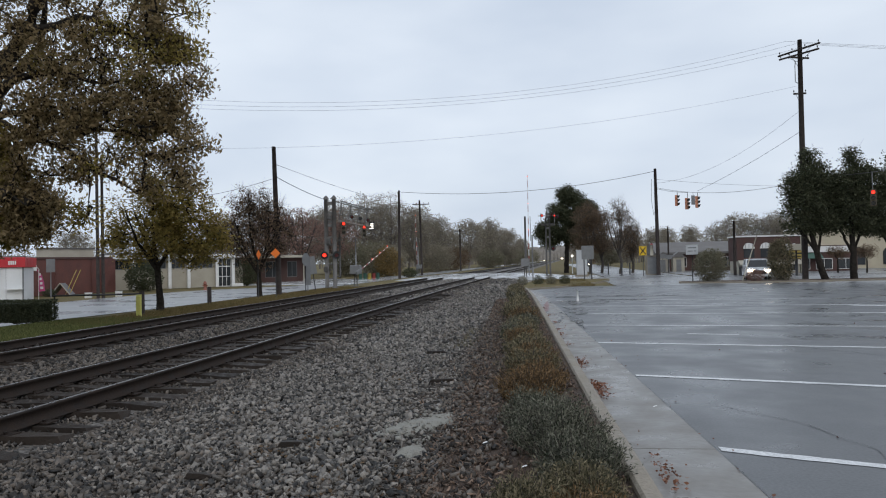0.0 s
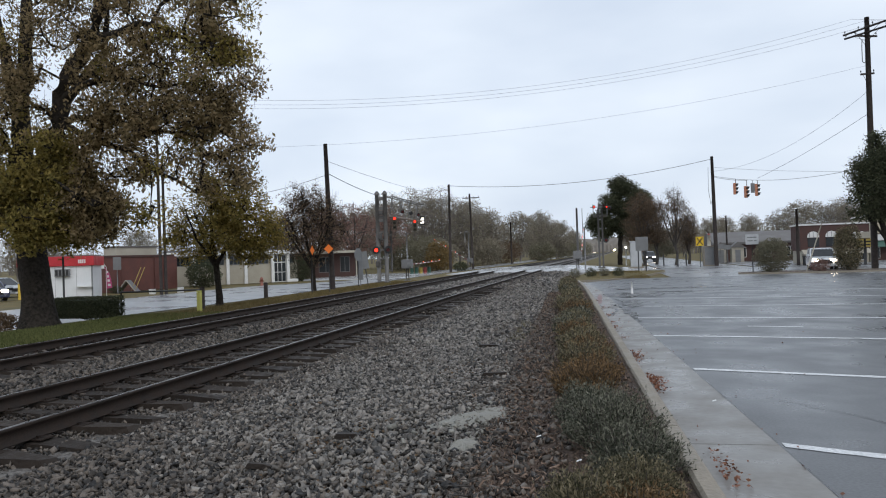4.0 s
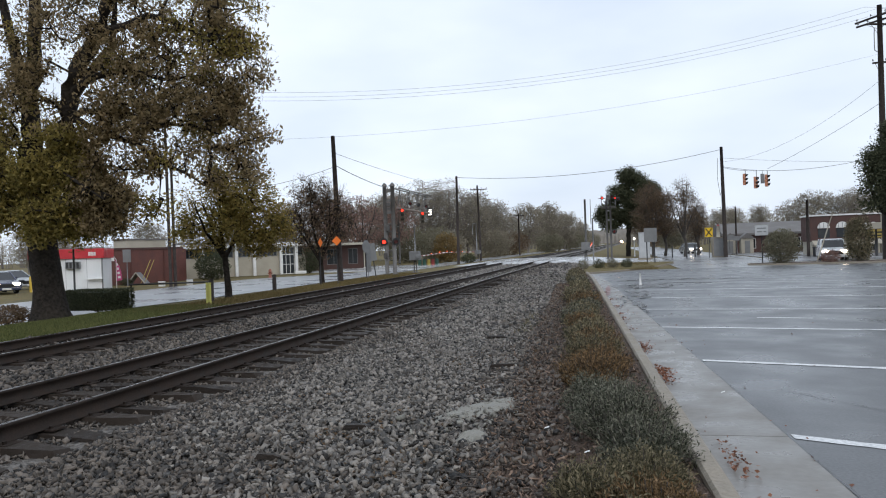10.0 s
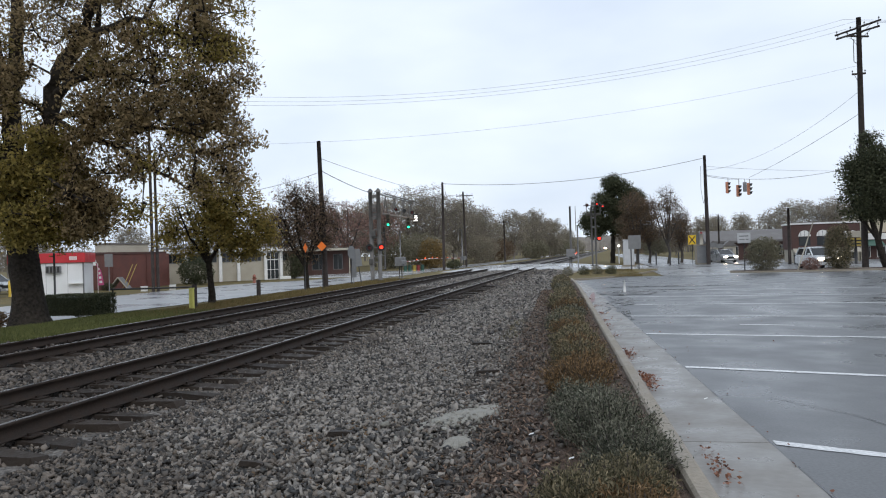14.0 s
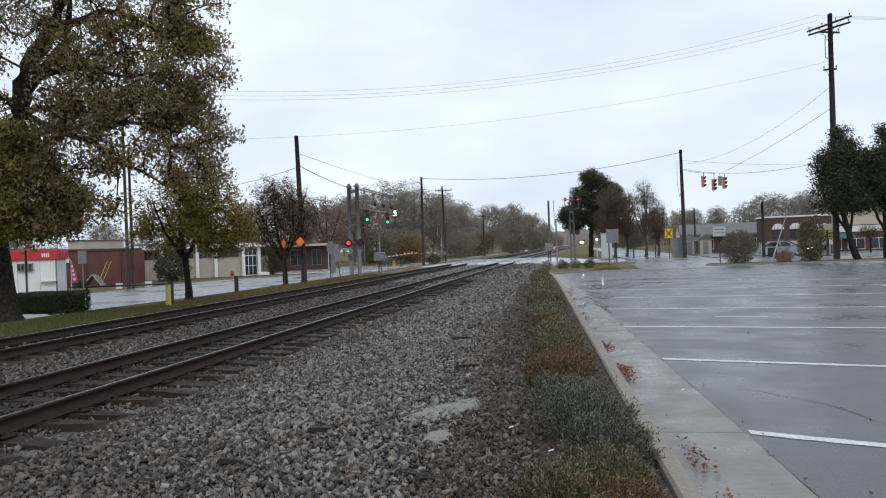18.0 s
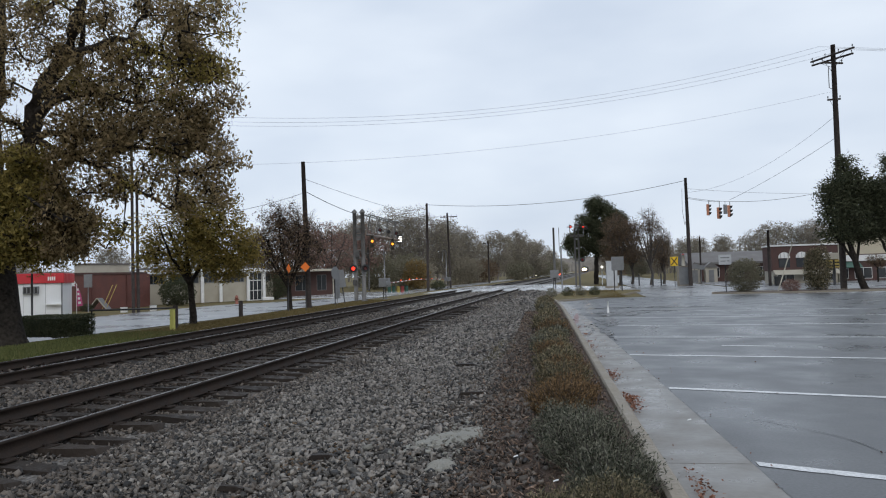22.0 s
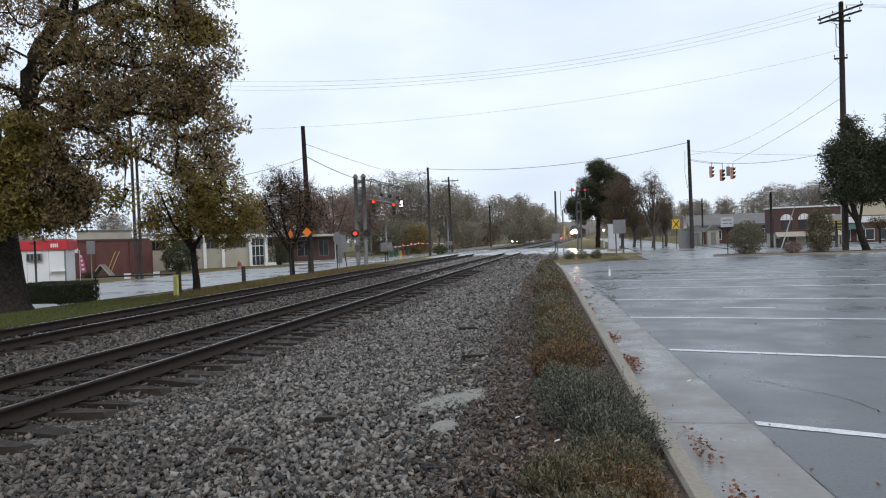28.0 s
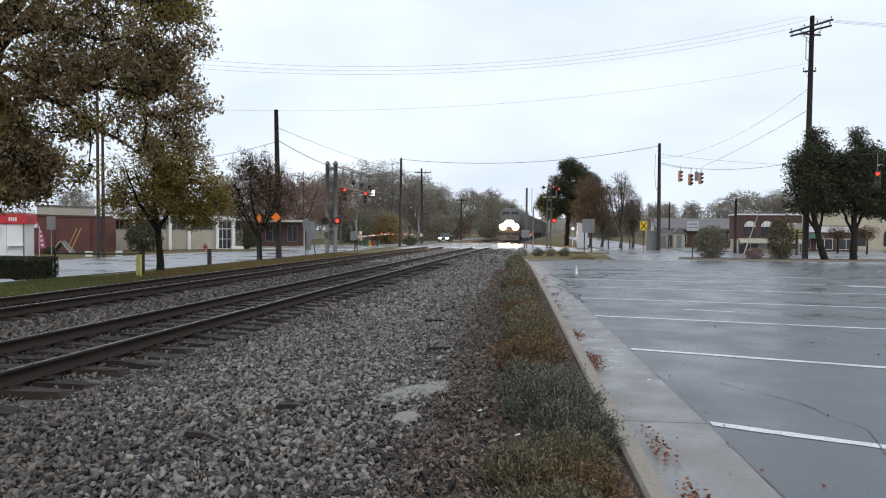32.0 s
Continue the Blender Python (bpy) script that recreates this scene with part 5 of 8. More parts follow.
ALWAYS = [(-1, 99)]
RED_T, GREEN_T, AMBER_T = [(-1, 11.6), (23.3, 99)], [(11.65, 19.25)], [(19.3, 23.25)]

# cantilever signal tower beside the tracks
tower = thing("crossing_signal_tower", -15.07, 43.7, -0.3, label="galvanised cantilever crossing signal tower with flashing red lights", category="railway signal")
for dx in (-0.28, 0.3):
    for nm, r0, z0, z1 in (("post", 0.145, 0.0, 6.3), ("base_flange", 0.26, 0.0, 0.12)):
        part(nm, tube(B(), [(dx, 0, z0), (dx, 0, z1)], r0, 12), TOWERSTEEL, tower)
    part("post_cap", tube(B(), [(dx, 0, 6.3), (dx, 0, 6.36), (dx, 0, 6.55)], [0.2, 0.2, 0.05], 10), TOWERSTEEL, tower)
for z in (4.35, 4.6, 5.2, 5.9):
    part("cross_plate", box(B(), -0.3, -0.06, z, 0.32, 0.06, z + 0.22, 0.01), TOWERSTEEL, tower)
for z in (0.7, 1.3):
    part("step_plate", box(B(), -0.3, -0.05, z, 0.32, 0.05, z + 0.08, 0.01), TOWERSTEEL, tower)
for nm, a, b, r in (("top_chord", (0.3, 0.0, 6.15), (0.45, 8.2, 6.1), 0.045), ("top_chord", (0.75, 0.0, 6.15), (0.9, 8.2, 6.1), 0.045), ("bottom_chord", (0.5, 0.0, 4.75), (0.7, 8.2, 4.7), 0.085)):
    part(nm, tube(B(), [a, b], r, 8), RUSTARM if nm == "bottom_chord" else TOWERSTEEL, tower)
for k in range(8):
    yk = 0.3 + k * 1.1
    part("truss_web", tube(B(), [(0.55, yk, 4.75), (0.35 if k % 2 else 0.8, yk, 6.13)], 0.03, 6), TOWERSTEEL, tower)
    if k < 7:
        part("truss_web", tube(B(), [(0.55, yk, 4.75), (0.8 if k % 2 else 0.35, yk + 1.1, 6.13)], 0.02, 6), TOWERSTEEL, tower)
for k, (lx, blink) in enumerate(((-0.34, BLINK_A), (0.54, BLINK_B))):
    p = Vector((lx, -0.32, 2.38))
    lamp_head(tower, "flasher", p, 20, 0.14, LENSRED, 0.22, 0.27)
    lit(tower, p, 20, 0.125, LITRED, blink)
for z in (1.7, 3.05, 3.6):
    part("cross_plate", box(B(), -0.3, -0.05, z, 0.32, 0.05, z + 0.1, 0.01), TOWERSTEEL, tower)
for bx, bz, hh in ((-0.05, 3.15, 0.42), (0.05, 4.85, 0.3), (-0.28, 1.2, 0.4)):
    part("junction_box", box(B(), bx - 0.14, -0.3, bz, bx + 0.14, -0.15, bz + hh, 0.02), DARKGALV, tower, "grey junction box")
part("flasher_crossbar", box(B(), -0.4, -0.2, 2.33, 0.6, -0.14, 2.43, 0.01), TOWERSTEEL, tower)


def traffic_head(parent, p, face, lights, mat=SIGNALCASE, size=1.0):
    """Three sections, red above; lights: lit spans for red, amber, green."""
    m = Matrix.Translation(p) @ pose(0, 0, 0, 0, 0, face) @ Matrix.Scale(size, 4)
    for k in range(3):
        z = 0.37 * (1 - k)
        bm = B()
        box(bm, -0.18, -0.02, z - 0.183, 0.18, 0.2, z + 0.183, 0.02, m)
        sec = part("signal_section", bm, mat, parent)
        q = m @ Vector((0, -0.05, z))
        lamp_head(sec, "lens_housing", q, face, 0.12 * size, LENSDARK, 0.2)
        if lights[k]:
            lit(sec, q, face, 0.11 * size, (LITRED, LITAMBER, LITGREEN)[k], lights[k])


# Heads on the arm use the case colour with shade painted in.
for q, fc in ((Vector((0.72, 0.8, 4.3)), 18), (Vector((0.75, 5.9, 4.3)), 17)):
    traffic_head(tower, q, fc, (RED_T, AMBER_T, GREEN_T), SHADEDCASE, size=0.82)
case = part("lane_sign", box(B(), 0.56, 8.0, 4.45, 0.98, 8.15, 5.15, 0.02), BLACK, tower, "lit white lane-control sign")
for k, (a, b, c, d) in enumerate(((-0.17, 0.06, 0.15, 0.13), (-0.17, 0.19, 0.15, 0.26), (-0.13, 0.32, 0.15, 0.39), (-0.08, 0.45, 0.15, 0.52))):
    part("lit_panel", box(B(), 0.78 + a, 7.975, 4.5 + b, 0.78 + c, 7.998, 4.5 + d), LITWHITE, case)
part("signal_back_post", tube(B(), [(0.52, 0.5, 0.75), (0.52, 0.5, 3.7)], 0.06, 8), DARKGALV, tower)
for z in (0.85, 3.4):
    part("post_clamp", box(B(), 0.28, -0.02, z, 0.58, 0.5, z + 0.06), DARKGALV, tower)
for k, yk in enumerate((3.2, 5.4, 7.6)):
    lamp_head(tower, "arm_flasher", Vector((0.6, yk, 5.25)), 200 if k % 2 else 20, 0.1, LENSRED, 0.15, 0.15)


# gates
def gate(x, y, z, turn, label, rows_key, up=0.0, big=1.0, stripes=14):
    ob = thing("crossing_gate", x, y, z, turn, label=label, category="crossing gate", group="crossing gates")
    for dx in (-0.09, 0.09):
        part("leg", tube(B(), [(dx * 1.2, 0, 0), (dx * 0.7, 0, 0.95 + up)], 0.05, 8), DARKGALV, ob)
    part("base_plate", box(B(), -0.28, -0.28, 0, 0.28, 0.28, 0.05, 0.01), GALV, ob)
    part("mechanism_box", box(B(), -0.3 * big, -0.24 * big, 0.95 + up, 0.3 * big, 0.24 * big, 0.95 + up + 0.55 * big, 0.03), GALV, ob, "grey gate mechanism box")
    arm = new("gate_arm")
    arm.parent = ob
    arm["label"] = "red and white striped gate arm"
    for s in range(stripes):
        a, b = 0.3 + s * 0.62, 0.3 + (s + 1) * 0.62
        ra, rb = 0.042 - 0.0014 * s, 0.042 - 0.0014 * (s + 1)
        part("arm_stripe", tube(B(), [(0.36, a, 0), (0.36, b, 0)], [ra, rb], 6), WHITE if s % 2 else FADEDRED, arm)
    part("counterweight", box(B(), 0.3, -1.0, -0.14, 0.42, 0.3, 0.14, 0.02), GALV, arm)
    for a in (0.4 * stripes * 0.62, 0.7 * stripes * 0.62, stripes * 0.62 + 0.1):
        part("arm_lamp", tube(B(), [(0.36, a, 0.06), (0.36, a, 0.13)], 0.036, 8), LITORANGE, arm, "small red arm lamp")
    GATES.append((arm, rows_key))
    return ob


GATES = []
GATE_L = [(0, 12.5), (1.0, 11), (2.0, 5.5), (2.6, 2.5), (3.2, 1), (32, 1)]
GATE_R = [(0, 84), (0.4, 74), (0.8, 62), (1.6, 44), (2.4, 31), (3.0, 25), (5.5, 14), (7.5, 9), (9.0, 6), (11.0, 1), (32, 1)]
GATE_F = [(0, 88), (0.8, 84), (1.5, 70), (2.0, 54), (3.0, 33), (4.5, 20), (6.0, 12), (7.0, 5), (8.0, 2), (9.0, 1), (32, 1)]
g_l = gate(-14.58, 48.0, -0.3, 0, "crossing gate with a grey mechanism box beside the street", GATE_L, 0.0, 1.25)
part("mast", tube(B(), [(0.0, 0.1, 1.5), (0.0, 0.1, 3.75)], 0.05, 8), GALV, g_l)
g_r = gate(-2.31, 63.9, -0.3, 0, "crossing gate with tall relay mast beside the lot corner", GATE_R, 0.2, 1.35)
part("mast", tube(B(), [(0.05, 0.1, 1.4), (0.05, 0.1, 6.0)], [0.11, 0.09], 8), DARKGALV, g_r)
part("mast", tube(B(), [(0.7, 0.3, 0.0), (0.7, 0.3, 4.2)], 0.07, 8), GALV, g_r)
part("mast_stub", tube(B(), [(0.55, 0.3, 3.6), (0.55, 0.3, 6.0)], 0.03, 6), BLACK, g_r)
g_f = gate(-17.3, 86.2, -0.4, 150, "far crossing gate with red lamps along its arm", GATE_F, 0.0, 1.0, 11)
part("mast", tube(B(), [(0.1, 0.1, 1.4), (0.1, 0.1, 5.1)], 0.08, 8), GALV, g_f)
part("mast_arm", tube(B(), [(0.1, 0.1, 5.05), (0.75, 0.1, 5.05), (0.75, 0.1, 3.6)], 0.05, 8), GALV, g_f)

# right-hand cantilever
cr = thing("crossing_signal_tower", -0.1, 72.7, -0.35, label="galvanised crossing signal tower with red flashers before the trees", category="railway signal")
for dx in (-0.2, 0.2):
    part("post", tube(B(), [(dx, 0, 0), (dx, 0, 6.4)], 0.1, 10), DARKGALV, cr)
    part("base_flange", tube(B(), [(dx, 0, 0), (dx, 0, 0.12)], 0.24, 10), GALV, cr)
for z in (2.6, 4.2, 5.2):
    part("cross_plate", box(B(), -0.2, -0.05, z, 0.2, 0.05, z + 0.15, 0.01), GALV, cr)
part("platform", box(B(), -0.75, -0.5, 5.68, 0.8, 3.6, 5.74, 0.01), DARKGALV, cr)
for s in (-0.72, 0.77):
    for yv in (-0.45, 1.2, 3.0):
        part("rail_post", tube(B(), [(s, yv, 5.75), (s, yv, 6.9)], 0.025, 6), GALV, cr)
    part("handrail", tube(B(), [(s, -0.45, 6.9), (s, 3.0, 6.9)], 0.025, 6), GALV, cr)
part("top_plate", box(B(), -0.2, -0.05, 6.35, 0.18, 0.05, 6.95, 0.01), DARKGALV, cr)
part("crossbar", box(B(), -1.0, -0.55, 6.55, 1.15, -0.5, 6.63), GALV, cr)
for k, (lx, lz, bl) in enumerate(((-0.6, 6.62, BLINK_A), (0.42, 6.7, BLINK_B), (0.75, 6.55, BLINK_A), (1.05, 6.42, BLINK_B))):
    p = Vector((lx, -0.62, lz))
    lamp_head(cr, "flasher", p, 25 * (1 if k < 2 else -1), 0.11, LENSRED, 0.15, 0.18)
    lit(cr, p, 25 * (1 if k < 2 else -1), 0.065, LITRED, bl)
for k, (lx, bl) in enumerate(((0.56, BLINK_B),)):
    p = Vector((lx, -0.35, 3.0))
    lamp_head(cr, "flasher", p, 5, 0.16, LENSRED, 0.2, 0.27)
    lit(cr, p, 5, 0.15, LITRED, bl)

# span-wire signals over the street
def span_point(s):
    return Vector((11.5 + 7.55 * s, 72.5 - 19.4 * s, 8.9 - 1.9 * s - 0.7 * 4 * s * (1 - s)))


for k, (s, fc) in enumerate(((0.189, 62), (0.275, 48), (0.356, 62))):
    q = span_point(s)
    drop = (0.95, 1.15, 0.9)[k]
    sig = thing("traffic_signal", q.x, q.y, q.z - drop, label="orange traffic signal hanging from the span wire", category="traffic light", group="signals on the span wire")
    part("hanger", tube(B(), [(0, 0.0, 0.5), (0, 0.0, drop + 0.01)], 0.03, 6), GALV, sig)
    traffic_head(sig, Vector((0, 0, 0)), fc, (None, None, None))
q = span_point(0.32)
plate = thing("hanging_sign", q.x, q.y, q.z - 0.75, 30, "grey hanging sign between the signals, seen edge-on", "sign")
part("plate", box(B(), -0.22, -0.02, -0.45, 0.22, 0.02, 0.45, 0.01), SIGNGREY, plate)
part("hanger", tube(B(), [(0, 0, 0.45), (0, 0, 0.76)], 0.02, 6), GALV, plate)
near_sig = thing("traffic_signal", 21.75, 48.2, 5.2, label="yellow traffic signal showing red before the evergreen", category="traffic light")
traffic_head(near_sig, Vector((0, 0, 0)), -24, (ALWAYS, None, None), SHADEDCASE)
part("hanger", tube(B(), [(0, 0.08, 0.55), (0, 0.08, 1.8)], 0.03, 6), GALV, near_sig)
wire((19.1, 53.1, 7.2), (24.4, 43.3, 7.0), 0.15, 0.018, label="signal span wire over the street")


# signs
def sign(name, x, y, z, h, label, board, mat, rz=0, post=GALV, r=0.035, posts=1, shape="box", category="sign", group=""):
    ob = thing(name, x, y, z, rz, label, category, group)
    w, bh = board
    for k in range(posts):
        dx = 0 if posts == 1 else (-w * 0.3 + w * 0.6 * k)
        part("post", tube(B(), [(dx, 0.03, -0.15), (dx, 0.03, h)], r, 8), post, ob)
    bm = B()
    cz = h - bh / 2
    if shape == "box":
        box(bm, -w / 2, -0.02, cz - bh / 2, w / 2, -0.005, cz + bh / 2, 0.004)
    else:
        n = {"diamond": 4, "octagon": 8, "round": 24}[shape]
        o = {"diamond": 0, "octagon": math.pi / 8, "round": 0}[shape]
        prism(bm, [(math.cos(2 * math.pi * k / n + o) * w / 2, cz + math.sin(2 * math.pi * k / n + o) * bh / 2) for k in range(n)], -0.02, -0.005)
    ob2 = part("board", bm, mat, ob)
    return ob


def bars(ob, rows, mat, y=-0.026):
    for x0, z0, x1, z1 in rows:
        part("marking", box(B(), x0, y, z0, x1, y + 0.005, z1), mat, ob)


rr = sign("railroad_warning_sign", 9.5, 69.4, -0.45, 3.05, "yellow railroad warning sign with a black cross", (0.72, 0.92), SIGNYELLOW, -8, BLACK, shape="box")
for s in (-1, 1):
    part("marking", box(B(), -0.46, -0.027, -0.05, 0.46, -0.022, 0.05, 0, Matrix.Translation((0, 0, 2.59)) @ pose(0, 0, 0, 0, 53 * s, 0)), BLACK, rr)
sign("work_sign", -15.15, 32.4, -0.3, 2.6, "orange diamond work sign turned edge-on on a thin post", (0.5, 0.52), ORANGE, 88, BLACK, 0.022, shape="diamond", group="orange work signs")
sign("work_sign", -14.28, 32.6, -0.3, 2.66, "orange diamond work sign before the utility pole", (0.5, 0.52), ORANGE, 24, BLACK, 0.022, shape="diamond", group="orange work signs")
sign("road_sign", -14.85, 38.4, -0.3, 2.5, "grey back of an octagonal sign on a steel post", (0.85, 0.85), SIGNGREY, 76, BLACK, shape="octagon", group="grey sign backs")
s2 = sign("road_sign", -15.0, 40.5, -0.3, 2.3, "grey backs of stacked rectangular signs on a leaning post", (0.5, 1.15), SIGNGREY, 40, BLACK, group="grey sign backs")
s2.matrix_basis = pose(-15.0, 40.5, -0.3, 0, -8, 40)
s3 = sign("road_sign", -15.1, 39.4, -0.3, 1.9, "pale grey narrow sign back on a post", (0.42, 1.45), SIGNGREY, 62, group="grey sign backs")
sign("street_sign", 3.33, 58.6, -0.4, 3.0, "grey sign back on two dark posts at the corner", (1.05, 1.2), SIGNGREY, 0, BLACK, 0.05, 2)
ws = sign("street_sign", 10.44, 50.6, -0.42, 2.75, "pale street sign with dark lettering bars on the island", (0.85, 0.72), SILVER, -12, BLACK, 0.04)
bars(ws, ((-0.3, 2.5, 0.3, 2.58), (-0.3, 2.26, 0.05, 2.33), (0.12, 2.26, 0.3, 2.33)), SIGNGREY)
ls = sign("street_sign", -35.1, 41.4, -0.52, 2.75, "pale rectangular sign on a thin post by the street", (0.55, 0.95), SIGNGREY, 30)
ys = thing("business_sign", 21.9, 62.9, -0.5, -15, "yellow and white business sign on a dark post", "sign")
part("post", tube(B(), [(0, 0, -0.1), (0, 0, 2.3)], 0.12, 8), BLACK, ys)
part("upper_board", box(B(), -0.6, -0.08, 2.35, 0.6, 0.08, 2.9, 0.02), BEIGE, ys)
part("lower_board", box(B(), -0.6, -0.09, 1.6, 0.6, 0.09, 2.3, 0.02), DULLYELLOW, ys)
bars(ys, ((-0.48, 2.0, 0.48, 2.12), (-0.42, 1.74, 0.38, 1.84)), BLACK, -0.1)
for x, y, h in ((12.1, 73.6, 2.3), (13.2, 76.0, 2.2)):
    sign("street_sign", x, y, -0.5, h, "small grey sign back on a thin post", (0.7, 0.5), SIGNGREY, 0, group="small roadside signs")

# bollards, cabinets, hydrant, lamp
yp = thing("marker_post", -14.6, 21.4, -0.3, label="pale yellow plastic cable marker post on the grass", category="marker post")
part("post", box(B(), -0.1, -0.05, -0.1, 0.1, 0.05, 0.78, 0.03), PALEYELLOW, yp)
part("cap", box(B(), -0.11, -0.06, 0.781, 0.11, 0.06, 0.82, 0.02), PALEYELLOW, yp)
for x, y, h in ((-14.95, 22.1, 0.92), (-15.8, 28.5, 0.82)):
    bp = thing("bollard", x, y, -0.3, label="black wooden bollard with a worn top", category="bollard", group="black bollards on the verge")
    part("post", tube(B(), [(0, 0, -0.1), (0, 0, h * 0.95), (0, 0, h)], [0.1, 0.095, 0.07], 10), POLEWOOD, bp)
hy = thing("fire_hydrant", -28.7, 51.1, -0.5, label="faded red fire hydrant at the street's far edge", category="hydrant")
part("barrel", tube(B(), [(0, 0, -0.05), (0, 0, 0.05), (0, 0, 0.06), (0, 0, 0.5)], [0.17, 0.17, 0.12, 0.12], 12), HYDRANT, hy)
part("bonnet", tube(B(), [(0, 0, 0.5), (0, 0, 0.56), (0, 0, 0.66), (0, 0, 0.72)], [0.15, 0.15, 0.1, 0.04], 12), HYDRANT, hy)
part("outlet", tube(B(), [(-0.2, 0, 0.36), (0.2, 0, 0.36)], 0.06, 8), HYDRANT, hy)
ut = thing("relay_cabinet", 3.5, 73.0, -0.42, label="tall silver signal relay cabinet on the grass", category="cabinet")
part("body", box(B(), -0.56, -0.5, 0.12, 0.56, 0.5, 2.75, 0.03), SILVER, ut)
part("plinth", box(B(), -0.72, -0.55, -0.1, 0.72, 0.55, 0.118), CONCRETE, ut)
part("roof", box(B(), -0.62, -0.56, 2.752, 0.62, 0.56, 2.85, 0.03), SILVER, ut)
part("door", box(B(), -0.48, -0.515, 0.25, 0.48, -0.502, 2.6, 0.004), SILVER, ut)
lp = thing("street_lamp", 3.0, 88.0, -0.45, label="white glowing lamp on a short pale post", category="lamp")
part("post", tube(B(), [(0, 0, -0.1), (0, 0, 2.1)], 0.07, 8), WHITE, lp)
part("globe", ball(B(), (0.0, -0.05, 2.3), 0.17), LITWHITE, lp)
gc = thing("utility_cabinet", 10.9, 73.4, -0.47, label="weathered grey utility cabinet beside the pole", category="cabinet")
part("body", box(B(), -0.58, -0.4, 0, 0.58, 0.4, 2.15, 0.03), CONCRETE, gc)
part("door", box(B(), -0.46, -0.415, 0.15, 0.46, -0.402, 2.0, 0.004), SIGNGREY, gc)
wrap = thing("wrapped_post", 10.9, 72.9, 1.7, label="pale wrapped post with a faded red top", category="post")
part("post", tube(B(), [(0, 0, -0.05), (0, 0, 1.1)], [0.2, 0.14], 8), BEIGE, wrap)
part("cap", tube(B(), [(0, 0, 1.1), (0, 0, 1.3)], [0.18, 0.05], 8), FADEDRED, wrap)
for x, y in ((7.9, 74.5), (9.0, 76.5), (6.6, 76.2)):
    b2 = thing("bollard", x, y, -0.47, label="dark round bollard on the grass corner", category="bollard", group="dark bollards by the crossing")
    part("post", tube(B(), [(0, 0, -0.1), (0, 0, 1.3), (0, 0, 1.36)], [0.08, 0.08, 0.05], 10), BLACK, b2)
lean = thing("leaning_pole", 13.6, 49.6, -0.38, label="pale pole leaning over the planted island", category="pole")
part("pole", tube(B(), [(0, 0, -0.1), (1.25, 0.5, 3.35)], [0.045, 0.035], 8), BEIGE, lean)
bin_ = thing("litter_bin", 18.2, 65.8, -0.5, label="dark square litter bin by the short pole", category="bin")
part("body", box(B(), -0.32, -0.32, 0, 0.32, 0.32, 0.85, 0.03), BLACK, bin_)
part("lid", box(B(), -0.35, -0.35, 0.851, 0.35, 0.35, 0.92, 0.02), BLACK, bin_)
for k, (dx, mt, nm) in enumerate(((0, GREENPAINT, "green"), (0.75, GREENPAINT, "green"), (1.5, DULLYELLOW, "yellow"), (2.2, FADEDRED, "red"), (2.9, GREENPAINT, "green"))):
    drum = thing("painted_drum", -22.2 + dx * 0.6, 75.0 + dx * 0.5, -0.5, label=nm + " painted drum in a row by the street", category="drum", group="painted drums")
    part("drum", tube(B(), [(0, 0, 0), (0, 0, 0.24), (0, 0, 0.26), (0, 0, 0.48), (0, 0, 0.5), (0, 0, 0.75)], [0.2, 0.2, 0.215, 0.2, 0.215, 0.2], 14), mt, drum)
    part("lid", tube(B(), [(0, 0, 0.751), (0, 0, 0.78)], 0.19, 14), BLACK, drum)

# black pipe rail on the verge by the marker post
rail_ = thing("pipe_rail", -14.95, 22.1, -0.3, label="low black pipe rail on the verge", category="rail")
part("pipe", tube(B(), [(-0.1, 0.0, 0.82), (-1.8, -0.1, 0.80), (-3.6, -0.15, 0.79)], 0.035, 8), BLACK, rail_)
for dx in (-3.55,):
    part("post", tube(B(), [(dx, -0.1, -0.1), (dx, -0.1, 0.79)], 0.03, 8), BLACK, rail_)

# ---- buildings ----
def window(parent, m, w, h, frame_mat=WHITE, bars_n=1, name="window"):
    """A framed window in the plane y = 0 of m, looking along -y."""
    win = part(name, box(B(), -w / 2, -0.03, -h / 2, w / 2, 0.02, h / 2, 0, m), frame_mat, parent)
    n = bars_n + 1
    for k in range(n):
        a, b = -w / 2 + 0.05 + (w - 0.05) * k / n, -w / 2 + (w - 0.05) * (k + 1) / n
        part("pane", box(B(), a, -0.034, -h / 2 + 0.05, b, -0.031, h / 2 - 0.05, 0, m), GLASS, win)
    return win


# white kiosk with a red fascia
ki = thing("kiosk", -35.75, 35.75, -0.5, 32, label="white panelled kiosk with a red fascia beside the street", category="kiosk")
part("wall", box(B(), -1.1, -1.7, 0, 2.95, 1.7, 2.15), WHITEWALL, ki)
part("fascia", box(B(), -1.25, -1.85, 2.151, 3.1, 1.85, 2.78, 0.02), REDPANEL, ki, "bright red fascia band")
part("roof", box(B(), -1.1, -1.7, 2.781, 2.95, 1.7, 2.86), GREYROOF, ki)
for k in range(3):
    part("panel_seam", box(B(), -0.4 + k * 1.22, -1.704, 0.05, -0.385 + k * 1.22, -1.7, 2.15), SIGNGREY, ki)
ac = part("window_unit", box(B(), 0.85, -1.95, 1.5, 1.7, -1.701, 1.97, 0.02), SIGNGREY, ki, "grey air conditioner in the wall")
for k in range(4):
    part("grille", box(B(), 0.9 + k * 0.2, -1.957, 1.55, 1.04 + k * 0.2, -1.951, 1.92), BLACK, ac)
